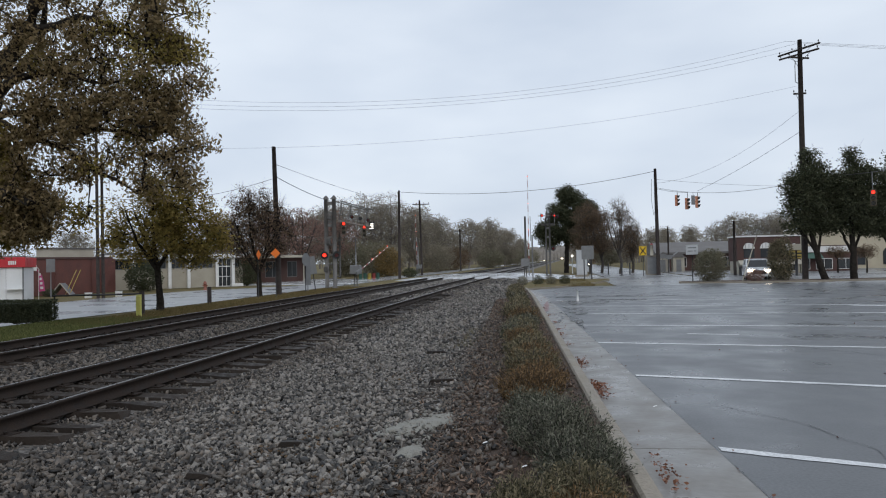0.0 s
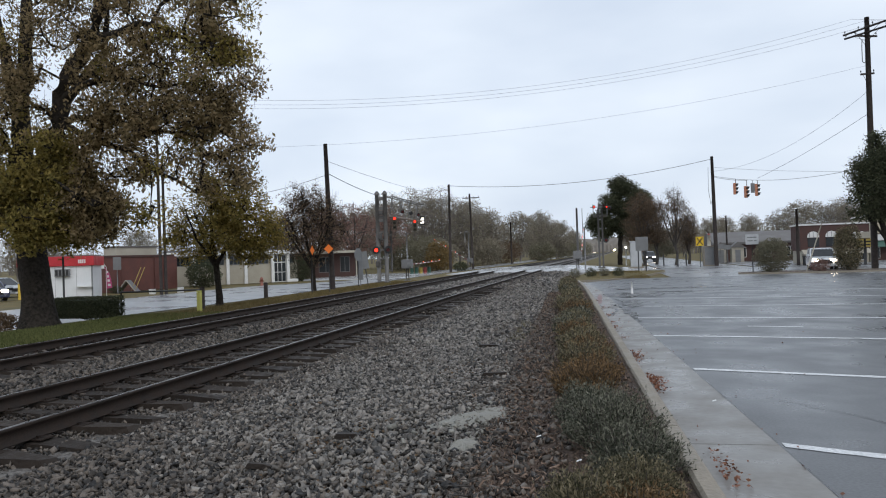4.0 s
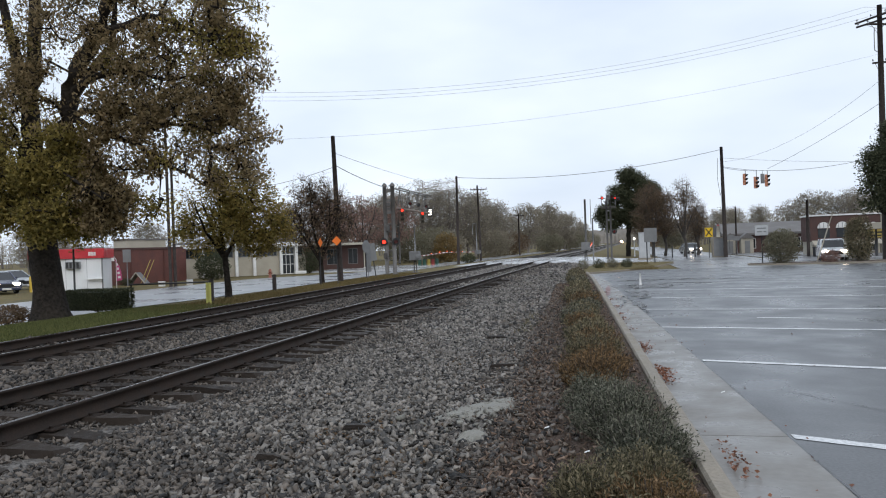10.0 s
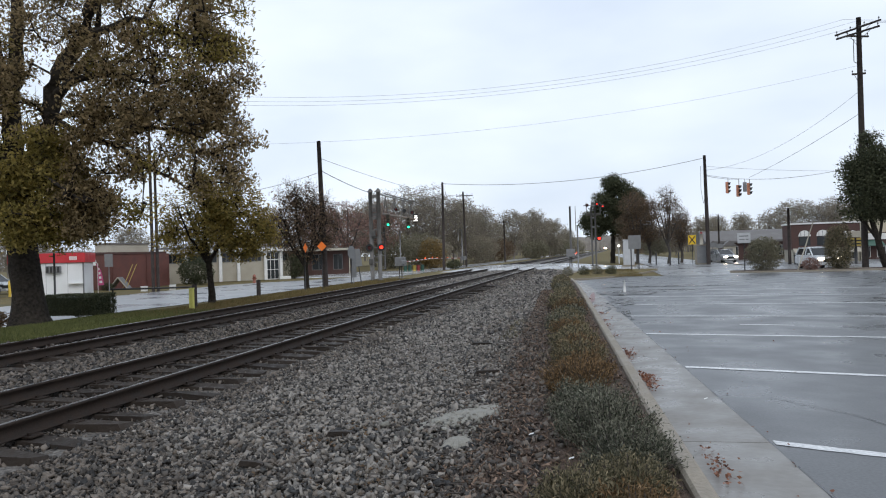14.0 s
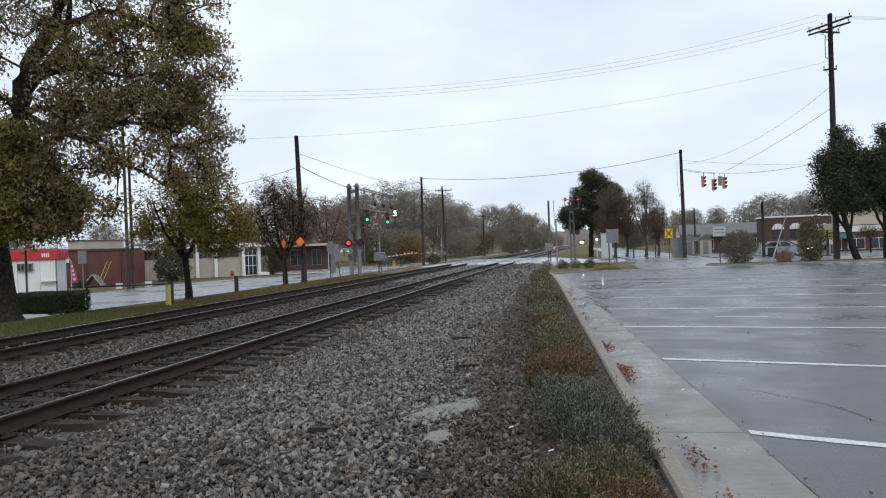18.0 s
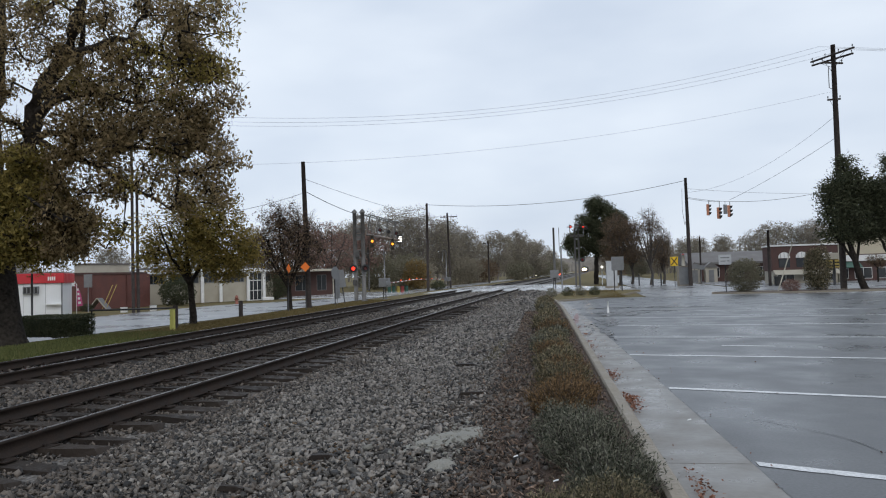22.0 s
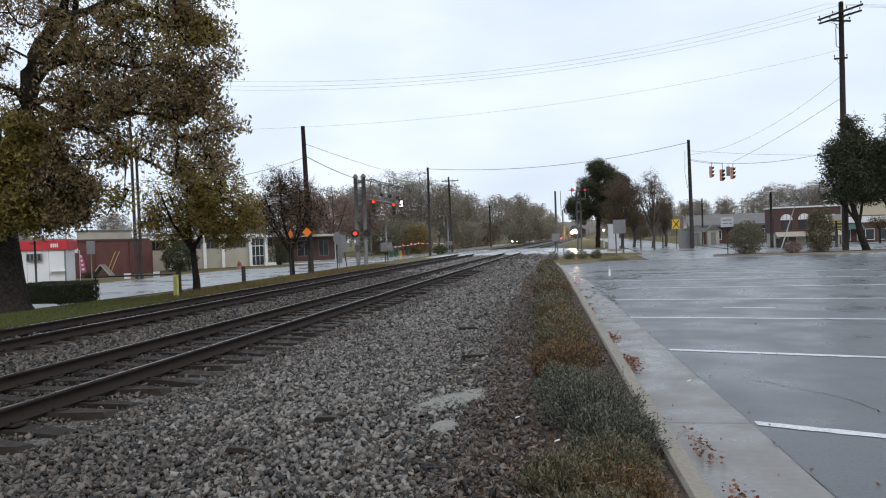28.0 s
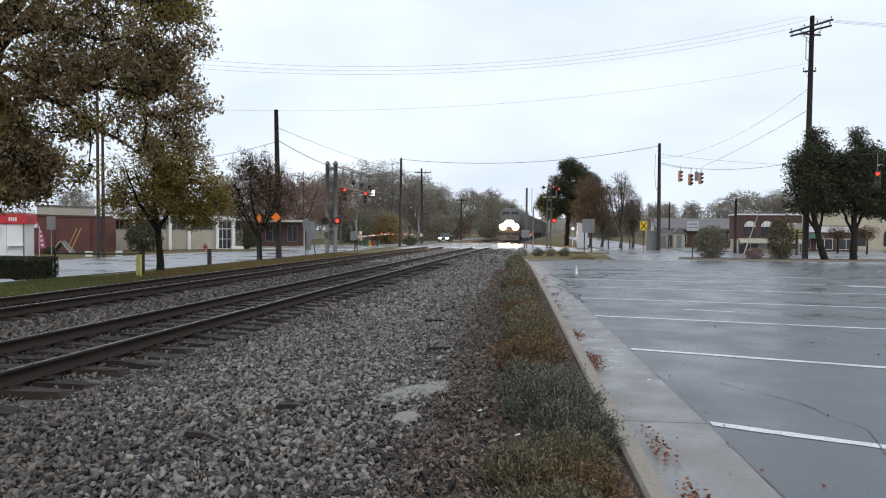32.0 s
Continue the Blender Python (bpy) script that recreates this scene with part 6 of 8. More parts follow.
for a, b in ((-0.6, 0.1), (2.2, 2.65)):
    for j in range(4):
        w = (b - a) / 4
        part("lettering_bar", box(B(), a + j * w, -1.862, 2.32, a + j * w + w * 0.7, -1.851, 2.56), WHITE, ki)
part("shelf", box(B(), 2.1, -2.05, 0.78, 2.95, -1.72, 0.83), WHITE, ki)
part("corner_trim", box(B(), 2.91, -1.74, 0.0, 2.99, -1.66, 2.15), SIGNGREY, ki)
dp = thing("sign_post", -32.2, 33.4, -0.5, label="thin dark post before the kiosk", category="post")
part("post", tube(B(), [(0, 0, -0.1), (0, 0, 2.75)], 0.06, 8), BLACK, dp)
fl = thing("feather_banner", -33.9, 38.9, -0.5, 25, label="pink feather banner with pale lettering bars", category="banner")
part("pole", tube(B(), [(0, 0, -0.1), (0.0, 0, 1.2), (0.02, 0, 2.0), (-0.2, 0, 2.35)], 0.02, 6), WHITE, fl)
bm = B()
prism(bm, [(0.02, 0.5), (0.38, 0.55), (0.32, 1.1), (0.2, 1.6), (-0.08, 2.0), (-0.14, 2.05), (0.02, 1.75)], -0.01, 0.01)
part("cloth", bm, PINK, fl)
for k in range(4):
    part("lettering_bar", box(B(), 0.1 - 0.02 * k, -0.016, 0.68 + k * 0.3, 0.28 - 0.05 * k, -0.011, 0.84 + k * 0.3), WHITE, fl)

bush("verge_shrub", (-18.55, 16.6, -0.42), 0.75, 0.5, 0.32, BROWNLEAF, 1500, 0.09, 58, "low brown shrub at the oak's foot")
# long brick building
br_ = thing("brick_building", -37.6, 44.0, -0.5, -17, label="long low red brick building with a pale upper storey", category="building")
part("wall", box(B(), -4, -3.4, 0, 0, 5.4, 2.75), BRICK, br_)
part("roof_band", box(B(), -4.1, -3.5, 2.751, 0.08, 5.5, 2.92, 0.01), DARKBRICK, br_)
part("upper_block", box(B(), -3.9, 1.6, 2.921, -2.2, 5.4, 3.62), BEIGE, br_, "pale upper storey block set back")
part("upper_roof", box(B(), -4.0, 1.5, 3.621, -2.1, 5.5, 3.72), GREYROOF, br_)
part("pier", box(B(), -0.2, 4.5, 0, 0.25, 5.6, 2.75), BRICK, br_)
for yv in (-2.5, 0.6, 3.6):
    part("downpipe", tube(B(), [(0.06, yv, 0), (0.06, yv, 2.7)], 0.04, 6), BRICK, br_)
part("notice", box(B(), 0.001, -1.2, 1.9, 0.03, -0.8, 2.3), WHITE, br_)
af = thing("a_frame", -35.7, 43.0, -0.5, 25, label="grey A-frame shelter with pale poles leaning on it", category="trestle")
for s in (-1, 1):
    part("leg", tube(B(), [(s * 0.7, 0, 0), (0, 0, 0.95)], 0.04, 6), BEIGE, af)
    part("side_panel", prism(B(), [(s * 0.68, 0.06), (s * 0.62, 0.06), (0, 0.88), (0.0, 0.94)], 0.1, 1.4), SIGNGREY, af)
for k, dx in enumerate((1.6, 2.0)):
    part("leaning_pole", tube(B(), [(dx * 0.7 - 0.9, 0.4, 0.0), (dx * 0.7 - 0.4, 1.6, 1.9)], 0.025, 6), DULLYELLOW, af)
bush("verge_shrub", (-36.1, 42.4, -0.5), 0.55, 0.45, 0.3, GREENLEAF, 900, 0.09, 57, "low dark shrub beside the trestle")
for x, y, nm in ((-29.7, 39.2, "white"), (-28.7, 41.0, "white")):
    wb = thing("white_box", x - 1.5, y + 1.0, -0.5, 20, label="small white utility box on the grass", category="box", group="white boxes by the street")
    part("box", box(B(), -0.2, -0.15, -0.05, 0.2, 0.15, 0.3, 0.03), WHITE, wb)
    part("lid", box(B(), -0.22, -0.17, 0.301, 0.22, 0.17, 0.34, 0.02), WHITE, wb)

# beige block building with a glazed entrance
be = thing("beige_building", -38.0, 51.6, -0.5, 42.5, label="low beige block building with white columns and a glazed entrance", category="building")
LBE = 11.6
part("wall", box(B(), 0, 0, 0, LBE, 10, 1.75), BEIGE, be)
part("upper_wall", box(B(), 0, 0.12, 1.751, LBE, 10, 2.75), BEIGE, be)
part("fascia", box(B(), -0.4, -0.7, 2.751, LBE + 0.4, 10.2, 3.1, 0.02), WHITE, be, "white roof fascia")
part("roof", box(B(), -0.2, -0.5, 3.101, LBE + 0.2, 10.0, 3.3), GREYROOF, be)
for k, xv in enumerate((0.15, 1.9, 4.9, 6.55, 9.1, 10.6)):
    part("column", box(B(), xv - 0.14, -0.45, 0, xv + 0.14, -0.15, 2.75, 0.02), WHITE, be)
for xv, w in ((1.0, 1.4), (3.4, 2.5), (5.7, 1.2), (7.3, 1.0), (8.3, 1.0), (11.0, 0.7)):
    window(be, pose(xv, 0.1, 2.25), w, 0.85, SIGNGREY, 2)
dm = pose(9.85, -0.06, 1.3)
dr = part("entrance", box(B(), -0.62, -0.03, -1.3, 0.62, 0.03, 1.4, 0, dm), WHITE, be, "white framed glass entrance")
for ix in range(3):
    for iz, (z0, z1) in enumerate(((-1.22, -0.35), (-0.3, 0.6), (0.68, 1.32))):
        a = -0.58 + ix * 0.4
        part("pane", box(B(), a, -0.036, z0, a + 0.35, -0.031, z1, 0, dm), GLASS, dr)
part("planter", box(B(), 10.2, -1.3, 0, 11.3, -0.75, 0.28, 0.03), WHITE, be)

# brown building with a flat white canopy
bb = thing("canopy_building", -30.2, 71.0, -0.5, 22, label="brown brick building with a flat white canopy", category="building")
part("wall", box(B(), -4.5, 0, 0, 2.2, 7, 2.75), DARKBRICK, bb)
part("canopy", box(B(), -4.8, -2.2, 2.751, 2.6, 7.2, 3.0, 0.02), BEIGE, bb)
part("canopy_post", box(B(), 2.25, -2.0, 0, 2.35, -1.9, 2.75), BEIGE, bb)
window(bb, pose(-1.2, 0, 1.45), 1.6, 1.8, SIGNGREY, 1)
window(bb, pose(1.0, 0, 1.45), 1.1, 1.8, SIGNGREY, 1)

# right: grey-roofed row
gr = thing("grey_roofed_building", 20.0, 92.0, -0.5, 0, label="long low building with a broad grey roof", category="building")
part("wall", box(B(), -5.5, 0, 0, 9.5, 9, 2.3), DARKBRICK, gr)
bm = B()
prism(bm, [(-0.7, 2.3), (9.7, 2.3), (9.7, 2.5), (4.5, 4.0), (-0.7, 2.55)], -5.9, 9.9, pose(0, 0, 0, 0, 0, 0) @ Matrix(((0, 1, 0, 0), (1, 0, 0, 0), (0, 0, 1, 0), (0, 0, 0, 1))))
part("roof", bm, GREYROOF, gr)
for xv in (-2.5, 0.5, 3.5, 6.5):
    window(gr, pose(xv, -0.005, 1.2), 1.5, 1.3, WHITE, 1)
for k, (x, y, w) in enumerate(((14.6, 88.5, 1.5), (16.4, 87.5, 1.4), (16.0, 97.0, 2.6))):
    sh = thing("garden_shed", x, y, -0.5, label="small pale gabled shed beside the street", category="shed", group="pale sheds")
    part("wall", box(B(), -w / 2, 0, 0, w / 2, w, 1.9), BEIGE, sh)
    part("roof", prism(B(), [(-w / 2 - 0.15, 1.9), (w / 2 + 0.15, 1.9), (0, 1.9 + w * 0.5)], -0.15, w + 0.15), GREYROOF, sh)
    part("door", box(B(), -w * 0.22, -0.03, 0.0, w * 0.22, -0.002, 1.6), SIGNGREY, sh)

# brick building with arched windows
ar = thing("arched_brick_building", 22.2, 72.0, -0.5, 0, label="dark red brick building with white arched windows", category="building")
part("wall", box(B(), -2.9, 0, 1.35, 3.3, 3.2, 3.85), DARKBRICK, ar)
part("ground_floor", box(B(), -2.8, 0.05, 0, 3.2, 3.1, 1.349), BEIGE, ar)
part("parapet", box(B(), -3.0, -0.1, 3.851, 3.4, 3.3, 4.0, 0.01), WHITE, ar)
part("corner_quoin", box(B(), 3.3, -0.05, 0, 3.55, 0.5, 3.85), BEIGE, ar)
for xv in (-1.7, -0.05):
    n = 14
    w = part("window", prism(B(), [(xv + math.cos(math.pi * k / n) * 0.56, 2.65 + math.sin(math.pi * k / n) * 0.6) for k in range(n + 1)], -0.05, 0.02), WHITE, ar, "white arched window head")
    part("pane", box(B(), xv - 0.52, -0.03, 1.7, xv + 0.52, 0.02, 2.6), GLASS, w)
    for k in range(3):
        part("mullion", box(B(), xv - 0.35 + 0.35 * k - 0.02, -0.06, 2.66, xv - 0.35 + 0.35 * k + 0.02, -0.051, 3.2), SIGNGREY, w)
for xv in (2.05, 2.65):
    w = part("window", prism(B(), [(xv + math.cos(math.pi * k / 10) * 0.24, 2.85 + math.sin(math.pi * k / 10) * 0.24) for k in range(11)] + [(xv - 0.24, 2.4), (xv + 0.24, 2.4)], -0.05, 0.02), WHITE, ar)
for xv, w in ((-1.6, 1.6), (0.8, 1.6), (2.5, 0.8)):
    window(ar, pose(xv, 0.045, 0.7), w, 0.8, WHITE, 1)
part("awning", prism(B(), [(0, 1.1), (-0.9, 0.95), (-0.9, 1.02), (0, 1.45)], -2.8, 3.2, Matrix(((0, 1, 0, 0), (1, 0, 0, 0), (0, 0, 1, 0), (0, 0, 0, 1)))), BEIGE, ar)
low = thing("shop_building", 30.0, 78.0, -0.5, 0, label="low shop with a white sign band and a green awning", category="building")
part("wall", box(B(), -3.6, 0, 0, 3.4, 8, 2.9), DARKBRICK, low)
part("sign_band", box(B(), -3.4, -0.12, 2.15, 3.2, -0.002, 2.8), WHITE, low)
part("awning", prism(B(), [(0, 1.75), (-1.1, 1.45), (-1.1, 1.52), (0, 2.1)], -2.6, -0.4, Matrix(((0, 1, 0, 0), (1, 0, 0, 0), (0, 0, 1, 0), (0, 0, 0, 1)))), GREENPAINT, low)
for xv in (-2.3, 0, 2.2):
    window(low, pose(xv, -0.005, 0.85), 1.7, 1.2, WHITE, 1)
cb = thing("cream_building", 43.0, 88.0, -0.5, -8, label="cream stucco building with dark arched openings", category="building")
part("wall", box(B(), -11, 0, 0, 13, 12, 5.2), CREAM, cb)
part("parapet", box(B(), -11.1, -0.1, 5.201, 13.1, 12.1, 5.45), WHITE, cb)
for xv in (-8.5, -5.0, -1.5, 2.0, 5.5, 9.0):
    w = part("window", prism(B(), [(xv + math.cos(math.pi * k / 12) * 0.8, 1.9 + math.sin(math.pi * k / 12) * 0.8) for k in range(13)] + [(xv - 0.8, 0.5), (xv + 0.8, 0.5)], -0.03, 0.02), GLASS, cb)
bp_ = thing("shop_building", 52.0, 68.0, -0.5, -20, label="plain cream building along the street", category="building")
part("wall", box(B(), -9, 0, 0, 9, 10, 4.6), CREAM, bp_)
part("parapet", box(B(), -9.1, -0.1, 4.601, 9.1, 10.1, 4.85), WHITE, bp_)
window(bp_, pose(-5, -0.005, 1.6), 2.4, 1.8, WHITE, 2)
window(bp_, pose(1, -0.005, 1.6), 2.4, 1.8, WHITE, 2)

# kerbed grass corner by the crossing, and the planted island
def kerbed(name, outline, h, top_mat, label, cat):
    ob = thing(name, 0, 0, 0, label=label, category=cat, kind="structure")
    c = Vector((sum(p[0] for p in outline) / len(outline), sum(p[1] for p in outline) / len(outline)))
    zb = [lot_z(*p) for p in outline]
    inner = [(c.x + (x - c.x) * (1 - 0.16 / max(0.3, math.hypot(x - c.x, y - c.y))), c.y + (y - c.y) * (1 - 0.16 / max(0.3, math.hypot(x - c.x, y - c.y)))) for x, y in outline]
    n = len(outline)
    bm = B()
    a = [bm.verts.new((x, y, z - 0.15)) for (x, y), z in zip(outline, zb)]
    b = [bm.verts.new((x, y, z + h)) for (x, y), z in zip(outline, zb)]
    d = [bm.verts.new((x, y, z + h)) for (x, y), z in zip(inner, zb)]
    e = [bm.verts.new((x, y, z - 0.15)) for (x, y), z in zip(inner, zb)]
    for k in range(n):
        j = (k + 1) % n
        for r0, r1 in ((a, b), (b, d), (d, e)):
            bm.faces.new((r0[k], r0[j], r1[j], r1[k]))
    bmesh.ops.recalc_face_normals(bm, faces=bm.faces)
    part("kerb_ring", bm, CONCRETE, ob)
    bm = B()
    bm.faces.new([bm.verts.new((x, y, z + h - 0.02)) for (x, y), z in zip(inner, zb)])
    part("planting_top", bm, top_mat, ob)
    return ob


kerbed("grass_corner", [(-1.55, 38.6), (-0.6, 39.6), (0.8, 43.0), (2.6, 48.0), (5.0, 57.0), (5.3, 60.0), (3.0, 60.6), (-1.2, 60.4), (-2.2, 50)], 0.1, GRASS, "kerbed grass corner with small shrubs beside the crossing", "grass")
kerbed("planted_island", [(9.2, 49.2), (10.5, 48.6), (13.5, 48.4), (17.0, 48.3), (22.0, 49.5), (32.0, 52.0), (32.2, 53.2), (22.0, 51.5), (16.5, 50.9), (11.0, 50.9), (9.4, 50.4)], 0.12, SOIL, "kerbed planted island at the lot's edge", "island")

# ---- vehicles: own space with the nose towards -y ----
def wheel_part(parent, x, y, r, w=0.22):
    wh = part("wheel", tube(B(), [(x - w / 2, y, r), (x + w / 2, y, r)], r, 20), TYRE, parent)
    part("rim", tube(B(), [(x - w / 2 - 0.006, y, r), (x + w / 2 + 0.006, y, r)], r * 0.62, 14), CHROME, wh)


def car(name, x, y, z, rz, paint, label, suv=False, lights=True, group=""):
    ob = thing(name, x, y, z, rz, label, "car", group)
    L, W, H = (4.4, 1.78, 1.62) if suv else (4.6, 1.78, 1.45)
    hl, hood, belt = L / 2, (0.97 if suv else 0.86), (1.02 if suv else 0.92)
    low = 0.3 if suv else 0.22
    side = [(-hl, low + 0.15), (-hl + 0.05, hood - 0.22), (-hl + 0.25, hood - 0.1), (-hl + 1.15, belt), (hl - 0.35, belt + 0.02), (hl - 0.04, belt - 0.08), (hl, low + 0.2), (hl - 0.2, low), (-hl + 0.2, low)]
    bm = B()
    m = Matrix(((0, 1, 0, 0), (1, 0, 0, 0), (0, 0, 1, 0), (0, 0, 0, 1)))
    prism(bm, side, -W / 2, W / 2, m)
    bmesh.ops.bevel(bm, geom=[e for e in bm.edges if e.calc_face_angle(0) > 0.6], offset=0.07, segments=2, affect="EDGES")
    part("body", bm, paint, ob)
    top = H
    if suv:
        cab = [(-hl + 1.05, belt - 0.02), (-hl + 1.85, top - 0.06), (-hl + 2.2, top), (hl - 0.55, top - 0.04), (hl - 0.12, belt + 0.0)]
    else:
        cab = [(-hl + 1.05, belt - 0.02), (-hl + 1.95, top - 0.03), (-hl + 2.4, top), (hl - 1.35, top - 0.05), (hl - 0.55, belt)]
    bm = B()
    prism(bm, cab, -W / 2 + 0.09, W / 2 - 0.09, m)
    for v in bm.verts:
        if v.co.z > belt + 0.2:
            v.co.x *= 0.84
    g = part("glasshouse", bm, CARGLASS, ob, "dark glazed cabin")
    roof = [(p[0], p[1]) for p in cab[1:4]]
    bm = B()
    prism(bm, [(roof[0][0] - 0.06, roof[0][1] - 0.03), (roof[1][0], roof[1][1] + 0.015), (roof[2][0] + 0.05, roof[2][1] + 0.0), (roof[2][0], roof[2][1] - 0.06), (roof[0][0], roof[0][1] - 0.08)], (-W / 2 + 0.05) * 0.84, (W / 2 - 0.05) * 0.84, m)
    part("roof", bm, paint, ob)
    for s in (-1, 1):
        for a, b in ((0, 1), (3, 4)):
            p0, p1 = cab[a], cab[b]
            part("pillar", tube(B(), [(s * (W / 2 - (0.09 if p0[1] < top - 0.2 else 0.19)), p0[0], p0[1]), (s * (W / 2 - (0.19 if p1[1] > top - 0.2 else 0.09)), p1[0], p1[1])], 0.045, 6), paint, ob)
        part("pillar", tube(B(), [(s * (W / 2 - 0.08), 0.15, belt), (s * (W / 2 - 0.19), 0.15, top - 0.04)], 0.04, 6), paint, ob)
        part("mirror", box(B(), s * (W / 2 + 0.02) - 0.08, -hl + 1.35, belt + 0.02, s * (W / 2 + 0.02) + 0.08, -hl + 1.5, belt + 0.17, 0.02), paint, ob)
        for yy_ in (-hl + 0.9, hl - 0.9):
            wheel_part(ob, s * (W / 2 - 0.12), yy_, 0.35 if suv else 0.32)
        part("headlight", box(B(), s * (W / 2 - 0.32) - 0.2, -hl - 0.02, hood - 0.3, s * (W / 2 - 0.32) + 0.2, -hl + 0.12, hood - 0.12, 0.02), HEADLAMP if lights else GLASS, ob, "glowing headlight" if lights else "")
        part("tail_light", box(B(), s * (W / 2 - 0.25) - 0.14, hl - 0.1, belt - 0.28, s * (W / 2 - 0.25) + 0.14, hl + 0.015, belt - 0.1, 0.02), LENSRED, ob)
    part("grille", box(B(), -0.48, -hl - 0.015, low + 0.18, 0.48, -hl + 0.1, hood - 0.2, 0.01), BLACK, ob)
    part("bumper", box(B(), -W / 2 + 0.06, -hl - 0.05, low + 0.02, W / 2 - 0.06, -hl + 0.12, low + 0.2, 0.03), paint, ob)
    part("number_plate", box(B(), -0.26, -hl - 0.062, low + 0.05, 0.26, -hl - 0.051, low + 0.17), WHITE, ob)
    return ob


suv = car("suv", 15.8, 54.1, -0.45, 32, CARWHITE, "white sport utility vehicle with its headlights on", True)
sedan = car("sedan", 8.7, 95, -0.44, 0, CARSILVER, "silver sedan with its headlights on on the wet street")
oncoming = car("sedan", -18, 300, -0.45, 0, CARDARK, "dark sedan with its headlights on, coming along the street")
lead_car = car("suv", 7.0, 120, -0.44, 0, CARDARK, "dark sport utility vehicle with its headlights on", True)
car("sedan", -40.3, 35.2, -0.5, 62, CARBLUE, "navy sedan parked with lights on beside the kiosk")
car("sedan", -44.5, 40.0, -0.5, 80, CARSILVER, "silver car parked behind the kiosk", lights=False)
yb = thing("bollard", -38.6, 36.3, -0.5, label="yellow steel bollard beside the kiosk", category="bollard")
part("post", tube(B(), [(0, 0, -0.1), (0, 0, 1.0), (0, 0, 1.08)], [0.11, 0.11, 0.06], 10), YELLOW, yb)


# ---- the train: own space with the nose towards -y, rail top at z = 0 ----
def truck(parent, y):
    t = part("truck_frame", box(B(), -1.1, y - 1.7, 0.3, 1.1, y + 1.7, 0.75, 0.04), LOCODARK, parent)
    for yy_ in (-1.25, 0, 1.25):
        for s in (-0.76, 0.76):
            part("wheel", tube(B(), [(s - 0.07, y + yy_, 0.5), (s + 0.07, y + yy_, 0.5)], 0.5, 18), LOCODARK, t)


loco = thing("locomotive", -5.8, 92, -0.05, label="grey diesel locomotive with bright headlights leading a train", category="locomotive")
m_side = Matrix(((0, 1, 0, 0), (1, 0, 0, 0), (0, 0, 1, 0), (0, 0, 0, 1)))
part("frame", box(B(), -1.5, 0.1, 0.95, 1.5, 20.6, 1.45, 0.04), LOCODARK, loco)
# streamlined body: cross-sections lofted from the nose back
SECT = [(0.0, 0.75, 1.45, 2.8), (0.12, 1.15, 1.4, 3.1), (0.45, 1.38, 1.35, 3.3), (0.95, 1.48, 1.3, 3.5), (1.35, 1.5, 1.3, 3.85), (1.8, 1.5, 1.3, 4.4), (2.4, 1.5, 1.3, 4.78), (3.2, 1.5, 1.3, 4.88), (20.4, 1.5, 1.3, 4.88)]
bm = B()
loops = []
for y0, hw, zb, zt in SECT:
    r = min(0.75, (zt - zb) * 0.42)
    prof = [(-hw, zb), (-hw, zt - r)] + [(-hw + r - math.cos(a) * r, zt - r + math.sin(a) * r * 0.98) for a in (0.4, 0.8, 1.2, 1.5)] + [(hw - r + math.cos(a) * r, zt - r + math.sin(a) * r * 0.98) for a in (1.5, 1.2, 0.8, 0.4)] + [(hw, zt - r), (hw, zb)]
    loops.append([bm.verts.new((px, y0, pz)) for px, pz in prof])
for a, b_ in zip(loops, loops[1:]):
    for k in range(len(a)):
        bm.faces.new((a[k], a[(k + 1) % len(a)], b_[(k + 1) % len(a)], b_[k])).smooth = True
bm.faces.new(loops[0])
bm.faces.new(loops[-1][::-1])
bmesh.ops.recalc_face_normals(bm, faces=bm.faces)
part("hood", bm, LOCOGREY, loco)
part("nose_band", box(B(), -1.45, 0.02, 1.0, 1.45, 0.5, 1.44, 0.06), LOCODARK, loco)
for s in (-1, 1):
    part("windscreen", box(B(), s * 0.62 - 0.5, -0.02, -0.3, s * 0.62 + 0.5, 0.02, 0.34, 0.01, pose(0, 1.54, 4.05, -36)), CARGLASS, loco)
    # Glowing housings and oversized lenses stand in for bloom round real lamps.
    part("ditch_light", tube(B(), [(s * 0.92, 0.3, 2.1), (s * 0.92, -0.12, 2.1)], [0.24, 0.4], 18), LAMPBLOOM, loco, "glowing ditch light")
    part("lamp_lens", tube(B(), [(s * 0.92, -0.122, 2.1), (s * 0.92, -0.128, 2.1)], 0.39, 18), TRAINLAMP, loco, "glowing lamp lens")
    part("grab_rail", tube(B(), [(s * 1.42, 0.25, 1.5), (s * 1.42, 0.2, 2.4), (s * 1.42, 0.6, 2.5)], 0.025, 6), LOCOGREY, loco)
    part("headlight", tube(B(), [(s * 0.24, 0.25, 2.62), (s * 0.24, -0.12, 2.62)], [0.22, 0.38], 18), LAMPBLOOM, loco, "glowing headlight")
    part("lamp_lens", tube(B(), [(s * 0.24, -0.122 - 0.004 * s, 2.62), (s * 0.24, -0.128 - 0.004 * s, 2.62)], 0.37, 18), TRAINLAMP, loco, "glowing lamp lens")
part("pilot", prism(B(), [(0.0, 0.15), (-0.25, 0.2), (-0.1, 1.0), (0.3, 1.0)], -1.45, 1.45, m_side), LOCODARK, loco)
part("coupler", box(B(), -0.18, -0.6, 0.75, 0.18, 0.2, 1.05, 0.04), LOCODARK, loco)
part("fuel_tank", box(B(), -1.35, 8.0, 0.25, 1.35, 13.0, 0.94, 0.1), LOCODARK, loco)
